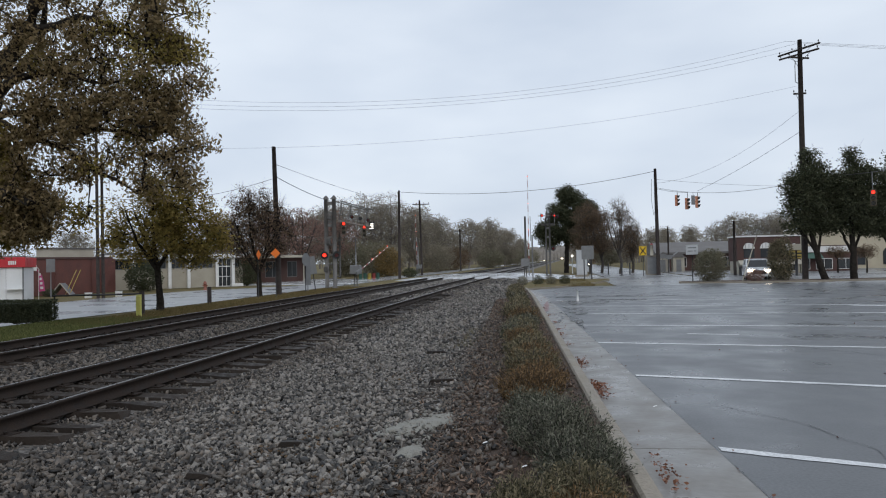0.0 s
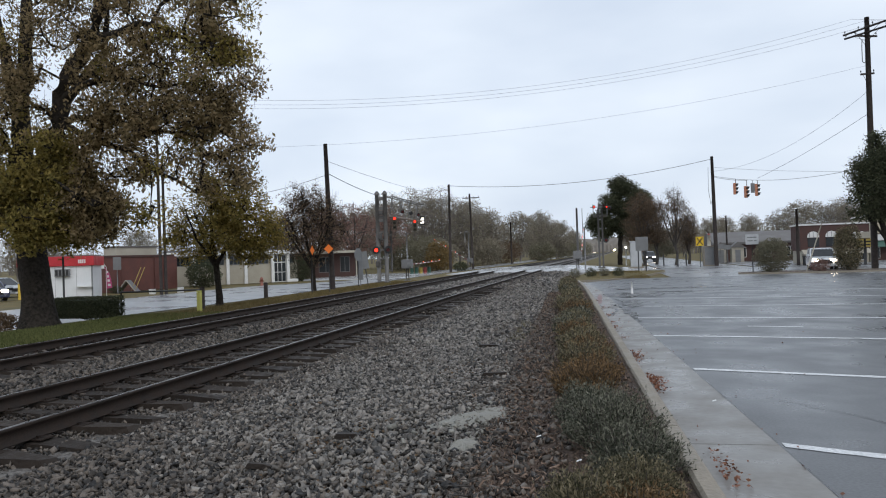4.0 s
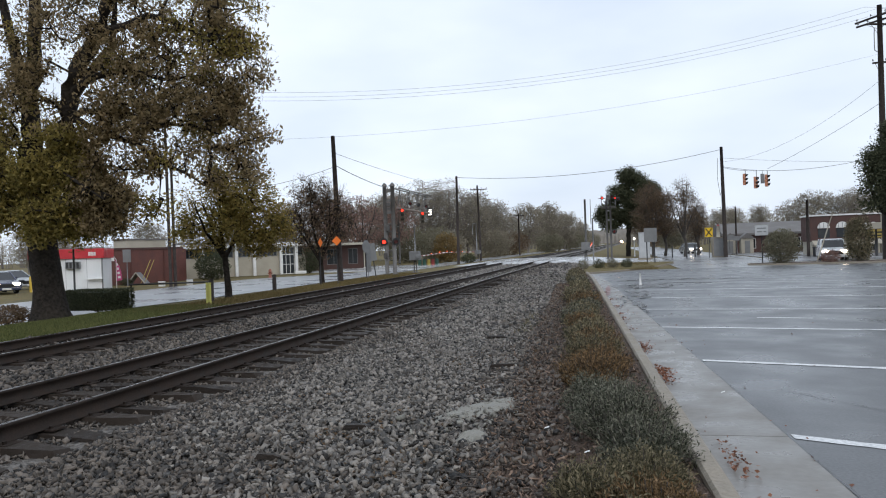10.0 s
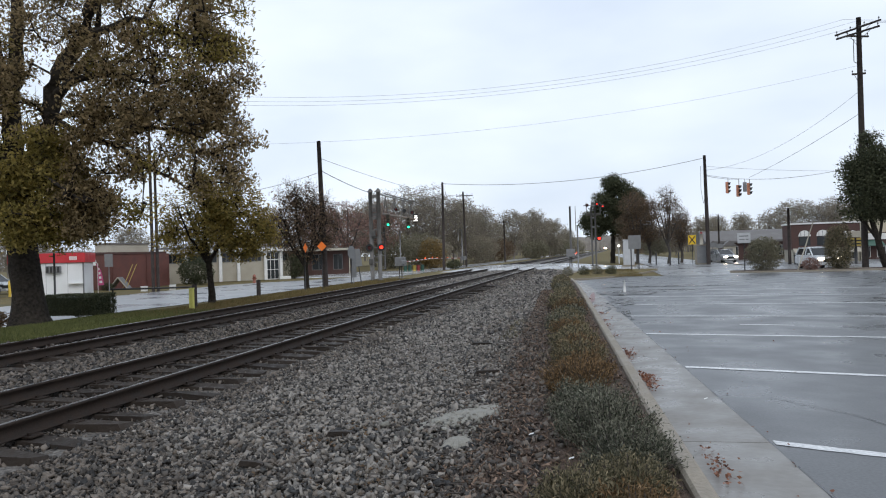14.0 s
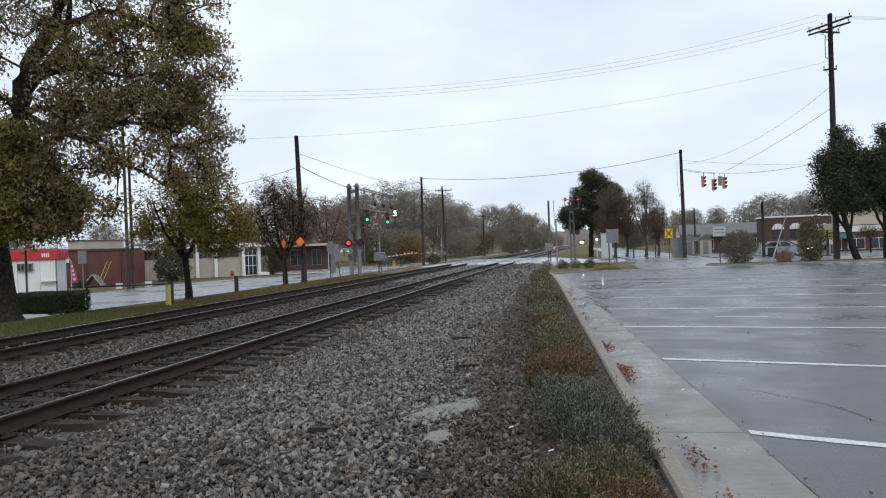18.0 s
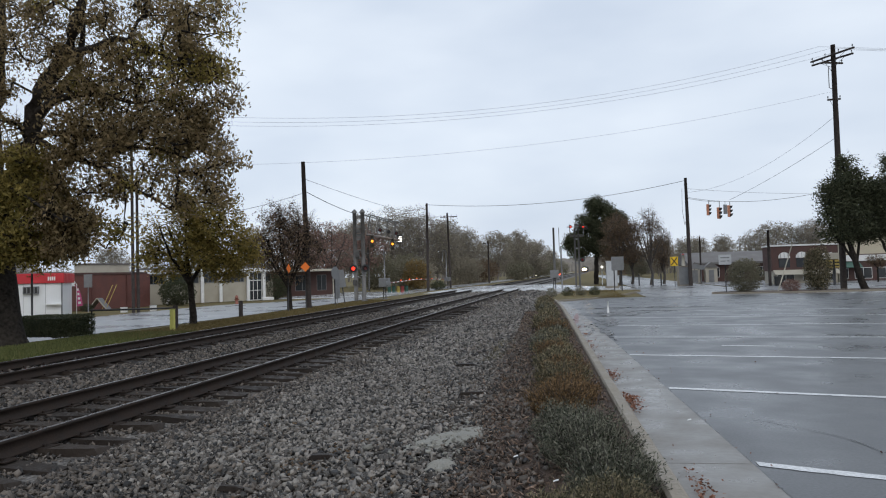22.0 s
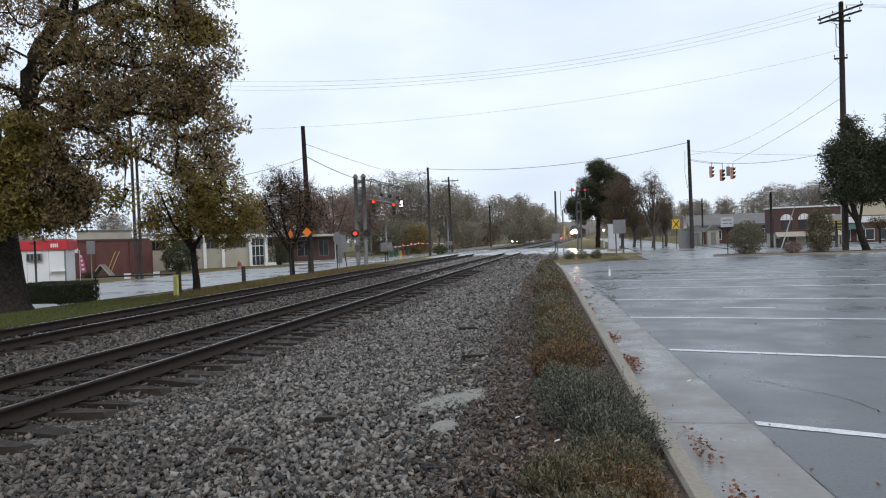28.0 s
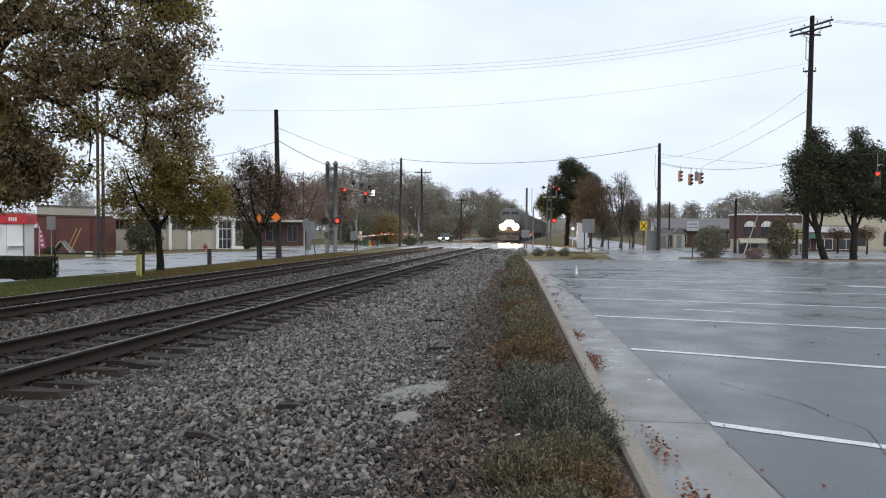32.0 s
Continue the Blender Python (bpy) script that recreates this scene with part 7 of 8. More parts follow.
part("roof_fan", tube(B(), [(0, 14, 4.85), (0, 14, 5.0)], 0.7, 16), LOCODARK, loco)
part("horn", box(B(), -0.3, 3.6, 4.86, 0.3, 4.1, 5.05, 0.03), LOCODARK, loco)
truck(loco, 3.4)
truck(loco, 17.2)

wagon = thing("railway_car", -5.8, 114, -0.05, label="long dark railway car behind the locomotive", category="railway car", group="cars of the train")
part("body", box(B(), -1.5, 0.5, 1.1, 1.5, 24.5, 4.3, 0.12), COACH, wagon)
part("roof", prism(B(), [(-1.45, 4.3), (1.45, 4.3), (0.9, 4.62), (-0.9, 4.62)], 0.6, 24.4), LOCOGREY, wagon)
part("end_panel", box(B(), -1.2, 0.42, 1.3, 1.2, 0.5, 4.1), LOCODARK, wagon)
for k in range(12):
    part("side_rib", box(B(), -1.54, 1.4 + k * 1.95, 1.15, 1.54, 1.5 + k * 1.95, 4.25), LOCODARK, wagon)
truck(wagon, 3.4)
truck(wagon, 21.6)
TRAIN = [(loco, 0.0)] + [(wagon, 21.6)] + [(copy_thing(wagon, pose(0, 0, 0)), 21.6 + 25.2 * k) for k in range(1, 5)]

# ---- loose stones, leaves and grass ----
def stones(name, pts, sizes, material, seed, label, cat, kind="stuff", flat=0.75, long=1.0):
    """Angular stones, each its own island of twelve triangles or fewer."""
    rs = np.random.RandomState(seed)
    n = len(pts)
    cube = np.array([(x, y, z) for z in (-1, 1) for x, y in ((-1, -1), (1, -1), (1, 1), (-1, 1))], float) * 0.5
    v = cube[None] * (1 + rs.uniform(-0.38, 0.15, (n, 8, 1))) + rs.normal(0, 0.09, (n, 8, 3))
    v *= np.stack([rs.uniform(0.9, 1.75, n) * long, rs.uniform(0.6, 1.05, n), rs.uniform(0.25, 0.65, n) * flat / 0.75], 1)[:, None, :]
    q = rs.normal(size=(n, 4))
    q[:, 1:3] *= 0.6
    q /= np.linalg.norm(q, axis=1)[:, None]
    w, x, y, z = q.T
    R = np.stack([np.stack([1 - 2 * (y * y + z * z), 2 * (x * y - z * w), 2 * (x * z + y * w)], 1), np.stack([2 * (x * y + z * w), 1 - 2 * (x * x + z * z), 2 * (y * z - x * w)], 1), np.stack([2 * (x * z - y * w), 2 * (y * z + x * w), 1 - 2 * (x * x + y * y)], 1)], 1)
    v = np.einsum("nij,nkj->nki", R, v) * sizes[:, None, None] + pts[:, None, :]
    f = np.array([(3, 2, 1, 0), (4, 5, 6, 7), (0, 1, 5, 4), (1, 2, 6, 5), (2, 3, 7, 6), (3, 0, 4, 7)])
    fs = (np.arange(n)[:, None, None] * 8 + f[None]).reshape(-1, 4)
    ob = new(name, raw_mesh(name, v.reshape(-1, 3), fs, material))
    return tagged(ob, label, cat, kind=kind)


rs = np.random.RandomState(77)


def bed_z(x, y):
    return ground_z(x, y)


def patch_points(n, x0, x1, y0, y1, power=1.0):
    yv = y0 + (y1 - y0) * rs.uniform(0, 1, n) ** power
    xv = rs.uniform(x0, x1, n)
    return xv, yv


def grime(x, y):
    """Share of grimy stones: high by the sleepers and in loose drifts over the shoulder."""
    return 0.85 * step(-3.9, -4.7, x) + 0.35 * step(0.0, 0.45, noise.noise(Vector((x * 0.7, y * 0.45, 2.0)))) + 0.95 * step(6.0, 4.2, y) * step(-1.9, -3.2, x) + 0.2 * step(-2.0, -1.2, x + 0.0557 * y)


def scatter_bed(name, n, x0, x1, y0, y1, size, power, seed, mat, label, sink=0.2, dirt=False, top=0.0, mixed=None):
    xv, yv = patch_points(n, x0, x1, y0, y1, power)
    keep = np.ones(n, bool)
    if dirt:
        edge = np.array([lot(-1.62 + 0.5 * step(9, 14, y), y)[0] + 0.45 * noise.noise(Vector((0, y * 0.8, 3.0))) for y in yv])
        keep = (xv < edge + rs.uniform(-0.3, 0.85, n) ** 3)
    if mixed is not None:
        dirty = rs.uniform(0, 1, n) < np.array([grime(x, y) for x, y in zip(xv, yv)])
        keep &= dirty if mixed else ~dirty
    xv, yv = xv[keep], yv[keep]
    zz = np.array([bed_z(x + track_bend(y), y) for x, y in zip(xv, yv)])
    zz -= np.array([0.035 * (1 - step(-5.15, -4.6, x)) if x > -5.3 else 0.0 for x in xv])
    s = size * np.clip(np.exp(rs.normal(-0.08, 0.3, len(xv))), 0.4, 1.6)
    pts = np.stack([xv + np.array([track_bend(y) for y in yv]), yv, zz + top + s * (0.5 - sink) + rs.uniform(-0.01, 0.038, len(xv))], 1)
    return stones(name, pts, s, mat, seed, label, "ballast stones")


for mixed, mat, what in ((False, STONE, "angular grey ballast stones beside the track"), (True, STONEMID, "grimy brown-grey ballast stones beside the track")):
    scatter_bed("ballast_stones", 74000, -5.0, -0.7, 2.2, 12.5, 0.035, 1.2, 1 + 30 * mixed, mat, what, dirt=True, mixed=mixed)
    scatter_bed("ballast_stones", 36000, -5.0, -1.2, 12.5, 34.0, 0.052, 1.1, 2 + 30 * mixed, mat, what, dirt=True, mixed=mixed)
    scatter_bed("ballast_stones", 9000, -5.9, -1.6, 34.0, 60.5, 0.10, 1.0, 6 + 30 * mixed, mat, what, dirt=True, mixed=mixed)
scatter_bed("ballast_stones", 24000, -9.75, -7.3, 4.5, 34.0, 0.046, 1.5, 3, STONEMID, "grey ballast stones between the two tracks", top=0.0)
scatter_bed("ballast_stones", 9000, -9.75, -7.3, 34.0, 60.5, 0.08, 1.0, 23, STONE, "grey ballast stones between the two tracks", top=0.0)
scatter_bed("ballast_stones", 9000, -7.15, -5.85, 2.5, 30.0, 0.04, 1.5, 4, STONEDIRT, "dirty ballast stones between the rails", top=0.0)
scatter_bed("ballast_stones", 5000, -7.15, -5.85, 28.0, 60.5, 0.07, 1.0, 24, STONE, "grey ballast stones between the rails", top=-0.01)
scatter_bed("ballast_stones", 11000, -5.75, -4.9, 2.2, 30.0, 0.036, 1.5, 14, STONEMID, "ballast stones spilled round the sleeper ends", top=-0.015)
scatter_bed("ballast_stones", 6000, -11.6, -10.3, 6.5, 34.0, 0.05, 1.4, 5, STONEMID, "dirty ballast stones between the rails", top=0.0)
scatter_bed("ballast_stones", 4500, -12.9, -11.9, 6.5, 34.0, 0.05, 1.4, 8, STONEDIRT, "dirty ballast stones at the grass edge", top=-0.02)

scatter_bed("ballast_stones", 9000, -5.0, -1.2, -7.5, 2.2, 0.06, 1.0, 21, STONE, "angular grey ballast stones beside the track", dirt=True)
scatter_bed("ballast_stones", 7000, -9.75, -7.3, -7.5, 4.5, 0.06, 1.0, 22, STONEMID, "grimy ballast stones between the two tracks")

# stray stones trodden into the edge of the mulch
n = 5200
sv = 2.6 + 14 * rs.uniform(0, 1, n) ** 1.5
su = -1.62 + 0.75 * rs.uniform(0, 1, n) ** 2.2
sz = np.array([lot_z(0, v) + 0.04 + 0.05 * step(-1.7, -0.5, u) - 0.10 * (1 - step(-1.75, -1.3, u)) for u, v in zip(su, sv)])
stones("ballast_stones", np.stack([0.86 + KERB_SLOPE * sv + su, sv, sz], 1), 0.03 * np.clip(np.exp(rs.normal(-0.1, 0.4, n)), 0.35, 1.8), STONEMID, 44, "stray ballast stones in the edge of the mulch", "ballast stones")

# spilled pale concrete on the shoulder: a low crust broken up by stones
for cx, cy, rx, ry, k in ((-1.2, 6.0, 0.44, 0.33, 0), (-1.13, 5.12, 0.13, 0.15, 1)):
    bm = B()
    n, rings_n = 44, 5
    zc = ground_z(cx, cy)
    rows_ = []
    for j in range(1, rings_n + 1):
        ring = []
        for i in range(n):
            a = 2 * math.pi * i / n
            q = 1 + 0.45 * noise.noise(Vector((math.cos(a) * 1.3, math.sin(a) * 1.3, 4.0 + k))) + 0.4 * noise.noise(Vector((math.cos(a) * 4, math.sin(a) * 4, 9.0 + k)))
            f = j / rings_n
            x, y = cx + math.cos(a) * rx * q * f, cy + math.sin(a) * ry * q * f + 0.35 * math.cos(a) * rx * q * f
            ring.append(bm.verts.new((x, y, ground_z(x, y) + 0.084 - 0.05 * f ** 3 + 0.022 * noise.noise(Vector((x * 14, y * 14, 0))))))
        rows_.append(ring)
    mid = bm.verts.new((cx, cy, zc + 0.086))
    for i in range(n):
        bm.faces.new((rows_[0][i], rows_[0][(i + 1) % n], mid))
        for a, b in zip(rows_, rows_[1:]):
            bm.faces.new((b[i], b[(i + 1) % n], a[(i + 1) % n], a[i]))
    bmesh.ops.recalc_face_normals(bm, faces=bm.faces)
    tagged(part("concrete_spill", bm, PALESTONE, None), "pale lump of spilled concrete on the ballast", "concrete", "concrete spills")
px = np.stack([rs.normal(-1.2, 0.26, 90), rs.normal(5.85, 0.36, 90), np.zeros(90)], 1)
px[:, 2] = [ground_z(a, b) + 0.075 for a, b, _ in px]
stones("pale_stones", px, rs.uniform(0.012, 0.045, 90), PALESTONE, 9, "pale stones and concrete crumbs on the ballast", "stones")

# mulch chips, twigs and fallen leaves
n = 26000
vv_ = 2.4 + 22 * rs.uniform(0, 1, n) ** 1.6
uu_ = rs.uniform(-1, 0, n) * (1.71 - 0.4 * np.clip((vv_ - 8) / 7, 0, 1)) - 0.19
xc = np.array([lot(u, v)[0] for u, v in zip(uu_, vv_)])
zc = np.array([lot_z(0, v) + 0.03 + 0.05 * step(-1.7, -0.5, u) - 0.10 * (1 - step(-1.75, -1.3, u)) for u, v in zip(uu_, vv_)])
stones("mulch_chips", np.stack([xc, vv_, zc + 0.018 + rs.uniform(-0.012, 0.014, n)], 1), 0.004 + 0.017 * rs.uniform(0, 1, n) ** 2.0, CHIP, 12, "dark wet mulch chips and grit in the planting bed", "mulch", flat=0.36, long=2.3)


def leaves_on(name, c, size, seed, label, mat=DEADLEAF):
    r2 = np.random.RandomState(seed)
    v, f = rot_quads(c, size, r2, 0.75, 0.7)
    ob = new(name, raw_mesh(name, v, f, mat))
    return tagged(ob, label, "leaves", kind="stuff")


lc = []
for v0, n in ((3.45, 40), (3.75, 30), (4.6, 34), (4.95, 12), (7.4, 56), (7.8, 90), (9.5, 50), (9.8, 18), (13.0, 20), (15.5, 24), (11.5, 14), (14.0, 16), (17.5, 16), (20, 14)):
    for _ in range(n * 2):
        v = v0 + rs.normal(0, 0.13)
        u = 0.04 + abs(rs.normal(0, 0.075)) + (0.06 if v0 < 5 else 0)
        lc.append((lot(u, v)[0], v, 0.012 + rs.uniform(0, 0.035)))
for _ in range(110):
    v, u = rs.uniform(3, 26), abs(rs.normal(0, 0.45))
    lc.append((lot(u, v)[0], v, lot_z(0, v) + 0.012))
for _ in range(45):
    x, y = rs.uniform(1, 9), rs.uniform(4, 22)
    lc.append((x, y, 0.01))
leaves_on("fallen_leaves", np.array(lc), 0.029, 5, "wet brown fallen leaves in the gutter")
lc = []
for _ in range(900):
    v, u = 2.6 + 20 * rs.uniform() ** 1.5, rs.uniform(-3.2, -0.17)
    x = lot(u, v)[0]
    z = lot_z(0, v) + 0.06 if u > -1.4 else ground_z(x, v) + 0.05
    lc.append((x, v, z))
for cx, cy, n in ((-2.45, 5.4, 60), (-2.2, 5.8, 40), (-3.4, 7.2, 30), (-1.9, 9.0, 50), (-1.6, 4.3, 50)):
    for _ in range(n):
        x, y = rs.normal(cx, 0.22), rs.normal(cy, 0.3)
        lc.append((x, y, ground_z(x, y) + 0.06))
leaves_on("fallen_leaves", np.array(lc), 0.036, 6, "brown fallen leaves on the mulch and ballast", BROWNLEAF)
tv = rs.uniform(3.4, 14, 520)
tw0 = np.stack([0.86 - 0.0557 * tv + rs.uniform(-1.9, -0.95, 520), tv, np.zeros(520)], 1)
tw0[:, 2] = [max(ground_z(a, b), -0.1) + 0.06 for a, b, _ in tw0]
dv = rs.normal(size=(520, 3)) * np.array([0.11, 0.05, 0.012])
v, f = thin_tubes(tw0, tw0 + dv, np.full(520, 0.005), np.full(520, 0.003), 4)
tagged(new("dead_twigs", raw_mesh("dead_twigs", v, f, TWIG)), "thin dead twigs on the mulch", "twigs", kind="stuff")
for x, y in ((-0.52, 5.0), (-0.2, 4.45), (1.0, 6.75)):
    bm = B()
    bm.faces.new([bm.verts.new((x + a, y + b, (0.10 if x < 0 else 0.012) + c)) for a, b, c in ((-0.018, -0.012, 0), (0.022, -0.01, 0.012), (0.018, 0.012, 0.015), (-0.012, 0.014, 0.004))])
    tagged(part("paper_scrap", bm, WHITE, None), "small white paper scrap on the ground", "litter", "paper scraps")


# broken timber on the ballast
for x, y, L, rz, w in ((-2.3, 5.55, 0.26, 12, 0.035), (-1.95, 11.1, 0.36, 6, 0.04), (-2.75, 4.75, 0.22, 4, 0.018), (-1.35, 8.2, 0.4, 18, 0.014)):
    off = thing("timber_offcut", x, y, ground_z(x, y) + 0.07, rz, "short weathered timber splinter lying on the ballast", "timber", "timber offcuts")
    part("wood", prism(B(), [(-L / 2, -0.02), (L / 2 - 0.03, -0.022), (L / 2, 0.0), (L / 2 - 0.06, 0.018), (-L / 2 + 0.03, 0.022)], -w, w), TIE, off)


# grass blades on the verge
def blades(name, n, fx, fy, seed, h, label, fz, power=1.0, mat=LAWN):
    r2 = np.random.RandomState(seed)
    y = fy[0] + (fy[1] - fy[0]) * r2.uniform(0, 1, n) ** power
    x = r2.uniform(fx[0], fx[1], n)
    z = np.array([fz(a, b) for a, b in zip(x, y)])
    p = np.stack([x, y, z - 0.03], 1)
    a = r2.uniform(0, 2 * np.pi, n)
    hh = h * r2.uniform(0.5, 1.3, n)
    side = np.stack([np.cos(a), np.sin(a), np.zeros(n)], 1) * 0.012 * (h / 0.1)
    tip = p + np.stack([r2.normal(0, 0.4, n) * hh, r2.normal(0, 0.4, n) * hh, hh], 1)
    v = np.stack([p - side, p + side, tip], 1).reshape(-1, 3)
    ob = new(name, raw_mesh(name, v, np.arange(3 * n).reshape(-1, 3), mat))
    return tagged(ob, label, "grass", kind="stuff")


blades("verge_grass", 42000, (-17.6, -12.9), (9, 20.5), 1, 0.10, "short damp green grass on the trackside verge", ground_z, 0.9)
blades("verge_grass", 34000, (-15.7, -12.9), (18, 46), 11, 0.10, "short faded tan grass on the trackside verge", ground_z, 0.9, TANLAWN)
blades("corner_grass", 9000, (-1.0, 3.0), (44, 60), 2, 0.12, "short faded grass on the kerbed corner", lambda x, y: lot_z(x, y) + 0.09, 1.0, TANLAWN)
blades("bed_grass", 420, (-1.75, -1.25), (11.5, 14.5), 3, 0.12, "thin weeds along the ballast edge", lambda x, y: max(ground_z(x, y), -0.1) + 0.02, 1.0, OLIVESHRUB)

# worn patches on the lot near the kerb end
for cx, cy, rx, ry, mt, k in ((1.0, 22.8, 1.0, 1.2, PATCH, 0), (0.9, 26.5, 0.8, 0.6, PATCH, 1), (3.4, 27.0, 1.7, 0.5, PATCH, 2), (0.75, 19.2, 0.28, 1.3, PATCH, 4), (0.62, 16.2, 0.16, 0.8, PATCH, 5), (2.6, 24.2, 1.2, 0.18, PATCH, 6), (8.3, 10.6, 0.35, 0.12, PATCH, 7), (4.1, 7.2, 0.22, 0.09, PATCH, 8), (-0.12, 21.0, 0.07, 2.2, REDPAINT, 3)):
    bm = B()
    n = 22
    ring = []
    for i in range(n):
        a = 2 * math.pi * i / n
        q = 1 + 0.5 * noise.noise(Vector((math.cos(a) * 2, math.sin(a) * 2, k * 3.3)))
        x, y = cx + math.cos(a) * rx * q, cy + math.sin(a) * ry * q
        ring.append(bm.verts.new((x, y, lot_z(x, y) + 0.009 + 0.001 * k)))
    bm.faces.new(ring)
    tagged(part("pavement_patch", bm, mt, None), "dark asphalt repair patch" if mt is PATCH else "faded red paint on the kerb pavement", "patch", "pavement patches", "structure")
wp = thing("marker_stub", 0.95, 23.4, 0, label="short white plastic marker stub on the lot", category="marker")
part("stub", tube(B(), [(0, 0, -0.02), (0, 0, 0.4)], [0.045, 0.025], 8), WHITE, wp)

# cracks in the lot
def crack(pts, w, seed, jitter=1.0):
    r3 = random.Random(seed)
    bm, rows_ = B(), []
    fine = []
    for (xa, ya), (xb, yb) in zip(pts, pts[1:]):
        m = max(2, int(math.hypot(xb - xa, yb - ya) / 0.18))
        fine += [(xa + (xb - xa) * i / m, ya + (yb - ya) * i / m) for i in range(m)]
    for i, (x, y) in enumerate(fine):
        x, y = x + r3.gauss(0, 0.02) * jitter, y + r3.gauss(0, 0.04) * jitter
        ww = w * r3.uniform(0.15, 1.2)
        rows_.append([bm.verts.new((x - ww, y - ww * 0.7, lot_z(x, y) + 0.0075)), bm.verts.new((x + ww, y + ww * 0.7, lot_z(x, y) + 0.0075))])
    for a, b_ in zip(rows_, rows_[1:]):
        bm.faces.new((a[0], a[1], b_[1], b_[0]))
    return tagged(part("asphalt_crack", bm, PATCH, None), "thin dark crack in the wet asphalt", "crack", "cracks in the lot", "structure")


for k, pts in enumerate((((3.5, 11.7), (4.6, 10.6), (5.8, 9.4), (6.6, 8.6)), ((1.4, 12.6), (3.4, 12.2), (5.6, 12.4), (8.4, 12.0)), ((1.6, 6.9), (2.2, 6.2), (2.4, 5.4), (2.2, 4.6)), ((4.6, 15.5), (7.5, 14.6), (9.8, 13.2)), ((0.9, 17.2), (3.2, 16.8), (5.4, 17.1)), ((2.8, 8.2), (3.6, 7.7)), ((6.0, 19.5), (9.5, 18.9), (14.0, 18.0)), ((10.5, 24.5), (16.0, 22.5), (22, 22.0)))):
    crack(pts, 0.006 if k < 6 else 0.013, 40 + k)
crack([(lot(0.692 - 0.0105 * max(0.0, v - 4.0), v)[0], v) for v in np.arange(2.5, 20.0, 0.5)], 0.008, 61, 0.15)
# broken asphalt at the lot's far corner
for k, pts in enumerate((((0.2, 18.0), (0.55, 19.5), (0.35, 21.0), (0.9, 22.0), (1.9, 22.3), (2.3, 23.2), (1.6, 24.1), (0.5, 24.0), (0.3, 22.6)), ((0.9, 26.8), (2.2, 27.4), (3.6, 26.9), (4.8, 27.6)), ((2.6, 29.5), (4.4, 29.0), (5.6, 29.8)), ((0.75, 14.2), (0.6, 16.0), (0.4, 17.8), (0.15, 19.0)), ((0.15, 15.6), (0.35, 16.8), (0.1, 18.2)))):
    crack(pts, 0.045, 70 + k)


# ---- what moves ----
def spline(rows, t):
    """Straight lines between rows of (t, values...)."""
    if t <= rows[0][0]:
        return rows[0][1:]
    for a, b in zip(rows, rows[1:]):
        if t <= b[0]:
            k = (t - a[0]) / (b[0] - a[0])
            return tuple(p + (q - p) * k for p, q in zip(a[1:], b[1:]))
    return rows[-1][1:]


TRAIN_Y = [(0, 1330), (9, 1010), (13, 862), (19, 640), (23, 474), (28, 243), (30, 165), (31, 127), (32, 93.0)]


def on_track(y):
    x0, x1 = -6.5 + track_bend(y), -6.5 + track_bend(y + 20)
    return x0, math.degrees(math.atan2(-(x1 - x0), 20.0))


def drive(thing_, rows):
    """rows: t, x, y, z, heading in degrees (nose towards -y at 0)."""
    walk(thing_, [(t, pose(x, y, z, 0, 0, h)) for t, x, y, z, h in rows])


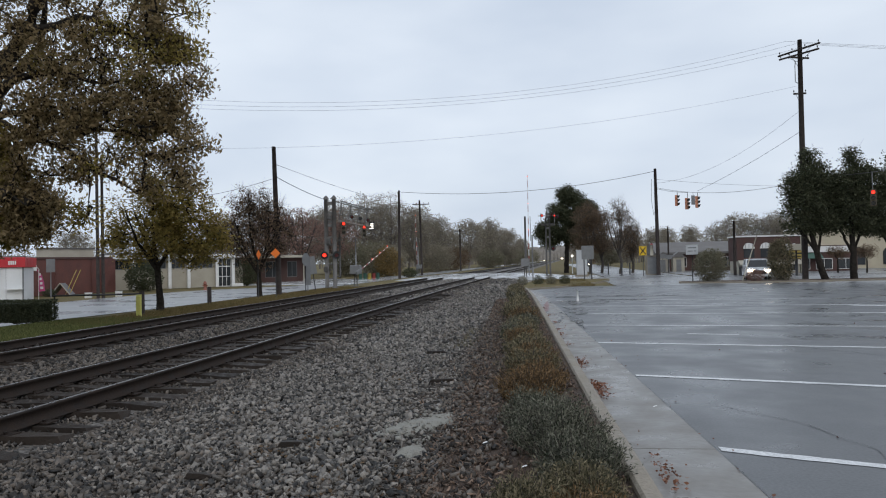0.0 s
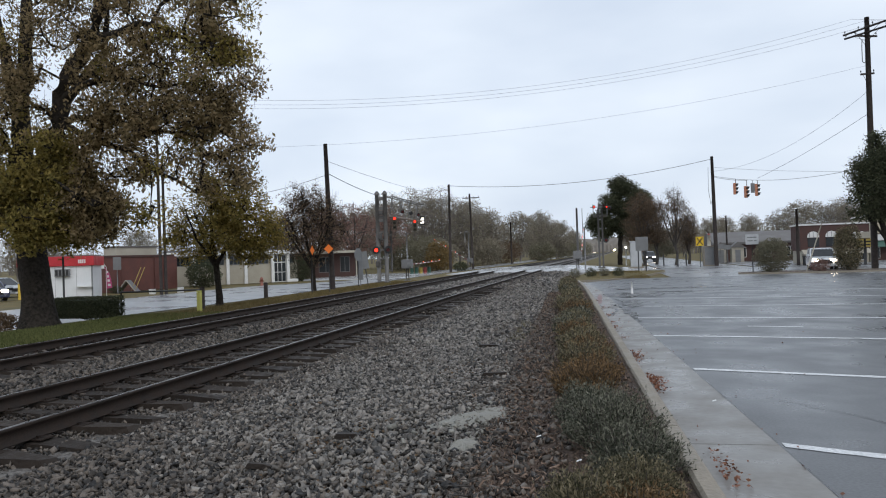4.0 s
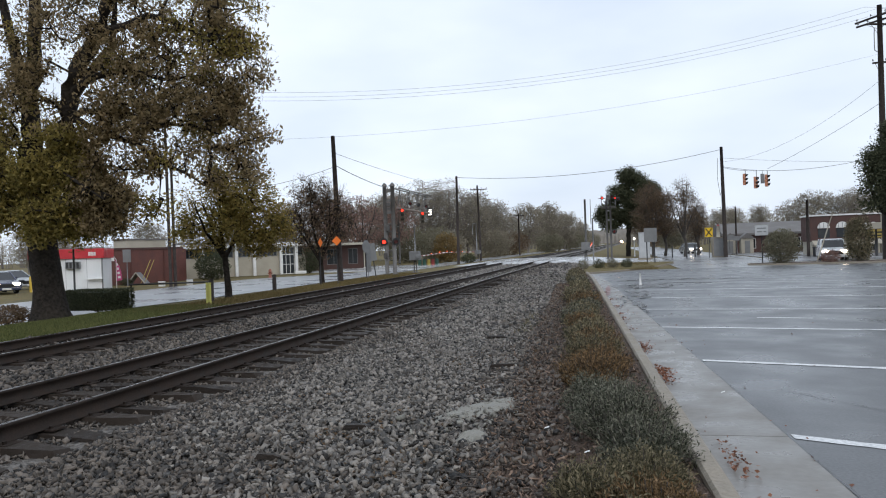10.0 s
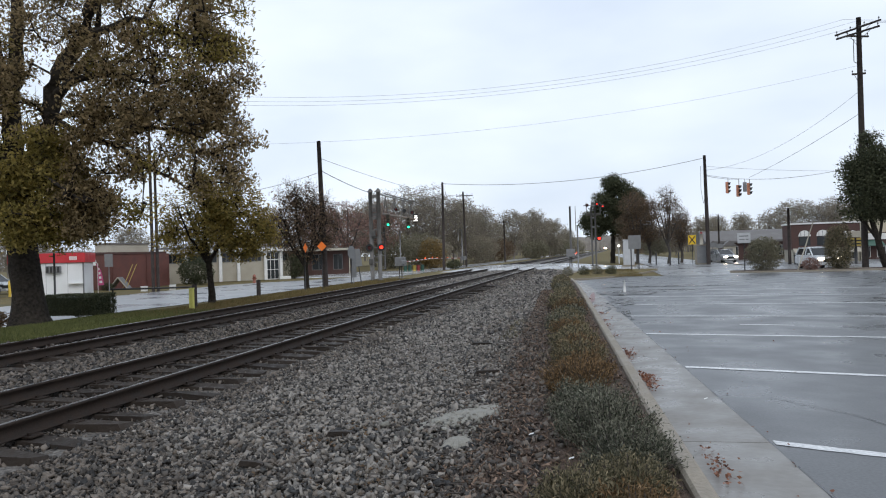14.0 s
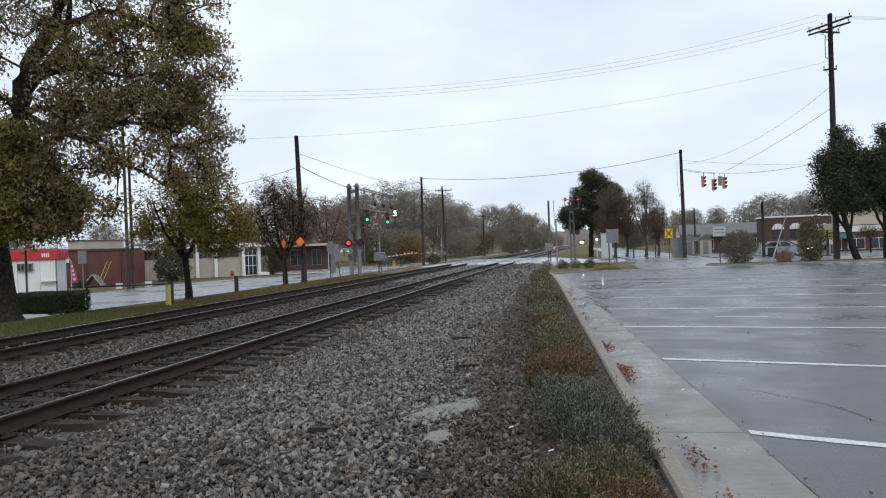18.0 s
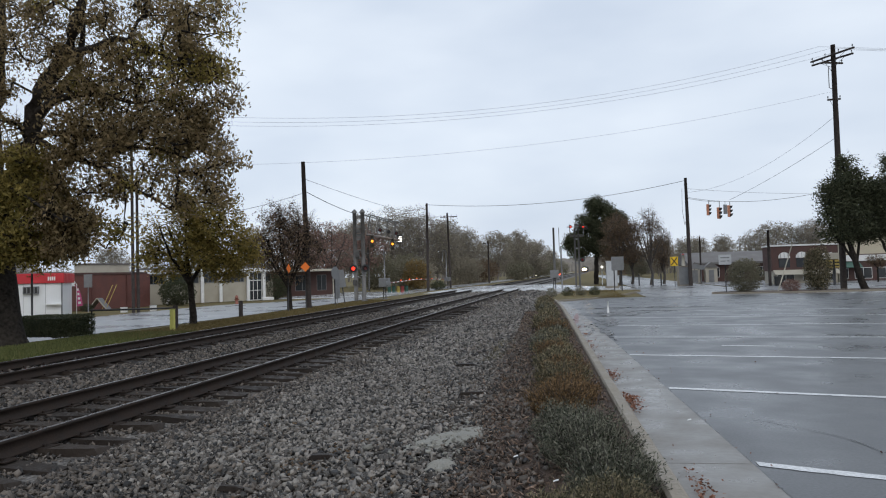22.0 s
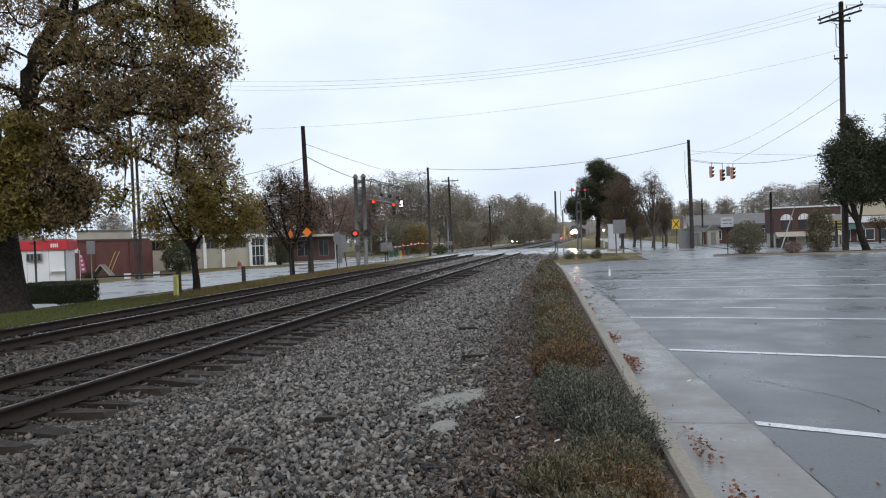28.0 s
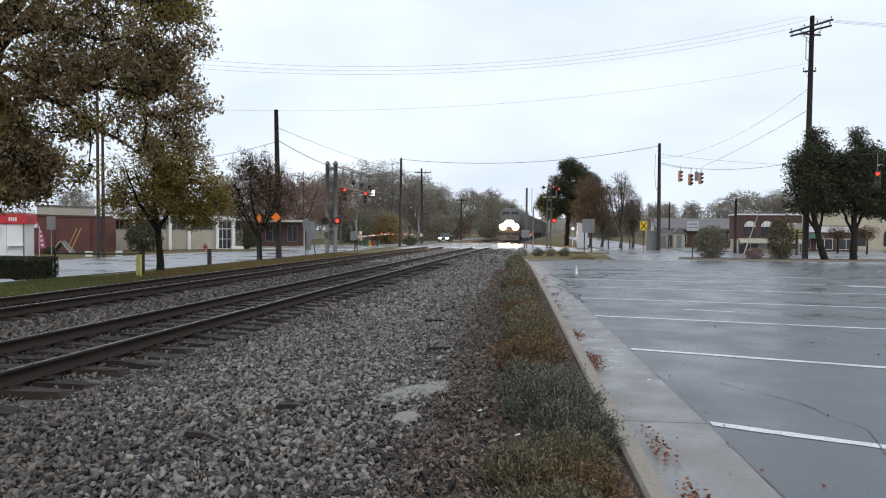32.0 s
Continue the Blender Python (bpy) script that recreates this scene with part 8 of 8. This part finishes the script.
def motions():
    for ob, back in TRAIN:
        rows = []
        for t in [0, 3, 6, 9, 11, 13, 15, 17, 19, 21, 23, 24.5, 26, 27, 28, 29, 30, 31, 32]:
            y = spline(TRAIN_Y, t)[0] + back
            x, h = on_track(y)
            rows.append((t, pose(x, y, RAIL_TOP, 0, 0, h)))
        walk(ob, rows)
    for arm, key in GATES:
        walk(arm, [(t, pose(0, 0, 1.25, a)) for t, a in key])
    for ob, p, face, spans in LAMPS:
        on = Matrix.Translation(p) @ pose(0, 0, 0, 0, 0, face) @ Matrix.Translation((0, -0.034, 0))
        off = Matrix.Translation(p) @ pose(0, 0, 0, 0, 0, face) @ Matrix.Translation((0, 0.06, 0))
        state = any(a <= 0 < b for a, b in spans)
        rows = [(0.0, on if state else off)]
        for a, b in spans:
            if 0.05 < a < 31.9:
                rows += [(a, off), (a + 0.067, on)]
            if 0.05 < b < 31.9:
                rows += [(b, on), (b + 0.067, off)]
        rows.append((32.0, rows[-1][1]))
        walk(ob, rows)
    drive(suv, [(0, 16.05, 54.6, -0.45, -11), (13.4, 16.05, 54.6, -0.45, -11), (14.0, 16.3, 54.2, -0.45, 4), (14.5, 16.8, 54.2, -0.45, 34), (15.0, 18.2, 54.9, -0.45, 72), (15.5, 19.9, 55.6, -0.45, 92), (16.2, 22.2, 56.3, -0.45, 96), (17.5, 26.2, 57.6, -0.45, 96), (19.5, 45.0, 59.0, -0.45, 90), (23.0, 75.0, 59.0, -0.45, 90), (32.0, 110.0, 59.0, -0.45, 90)])
    drive(sedan, [(0, 8.6, 190, -0.44, 0), (3, 8.6, 150, -0.44, 0), (5.5, 8.9, 118, -0.44, 0), (7, 9.3, 108, -0.44, 2), (9, 10.0, 100, -0.45, 8), (11, 11.6, 94, -0.45, 14), (12, 12.2, 90, -0.45, 14), (13, 13.1, 83, -0.45, 12), (14, 14.3, 81, -0.45, 14), (15, 15.5, 77.5, -0.45, 22), (16, 17.0, 73.5, -0.45, 30), (17.5, 19.0, 69.3, -0.45, 46), (18, 19.9, 68.2, -0.45, 60), (19, 21.7, 66.7, -0.45, 76), (20, 25.0, 65.5, -0.45, 84), (22, 33, 65, -0.45, 90), (25, 52, 64.8, -0.45, 90), (32, 105, 64.8, -0.45, 90)])
    drive(lead_car, [(0, 7.0, 130, -0.44, 0), (3, 7.0, 108, -0.44, 0), (5.5, 7.1, 96, -0.44, 0), (6.0, 7.0, 88, -0.44, 10), (7.0, 9.6, 78.5, -0.44, 55), (8.5, 19, 78.5, -0.44, 92), (11, 42, 79, -0.44, 95), (16, 90, 80, -0.44, 95), (32, 140, 80, -0.44, 95)])
    drive(oncoming, [(0, -18 + track_bend(600), 600, -0.45, -1), (16, -18 + track_bend(330), 330, -0.45, -1), (24, -18 + track_bend(194), 194, -0.45, -1), (25.5, -18 + track_bend(186), 186, -0.45, -1), (28, -18 + track_bend(160), 160, -0.45, -1), (30, -18 + track_bend(132), 132, -0.45, -1), (31, -18 + track_bend(117), 117, -0.45, -1), (32, -18 + track_bend(106), 106, -0.45, -1)])


motions()
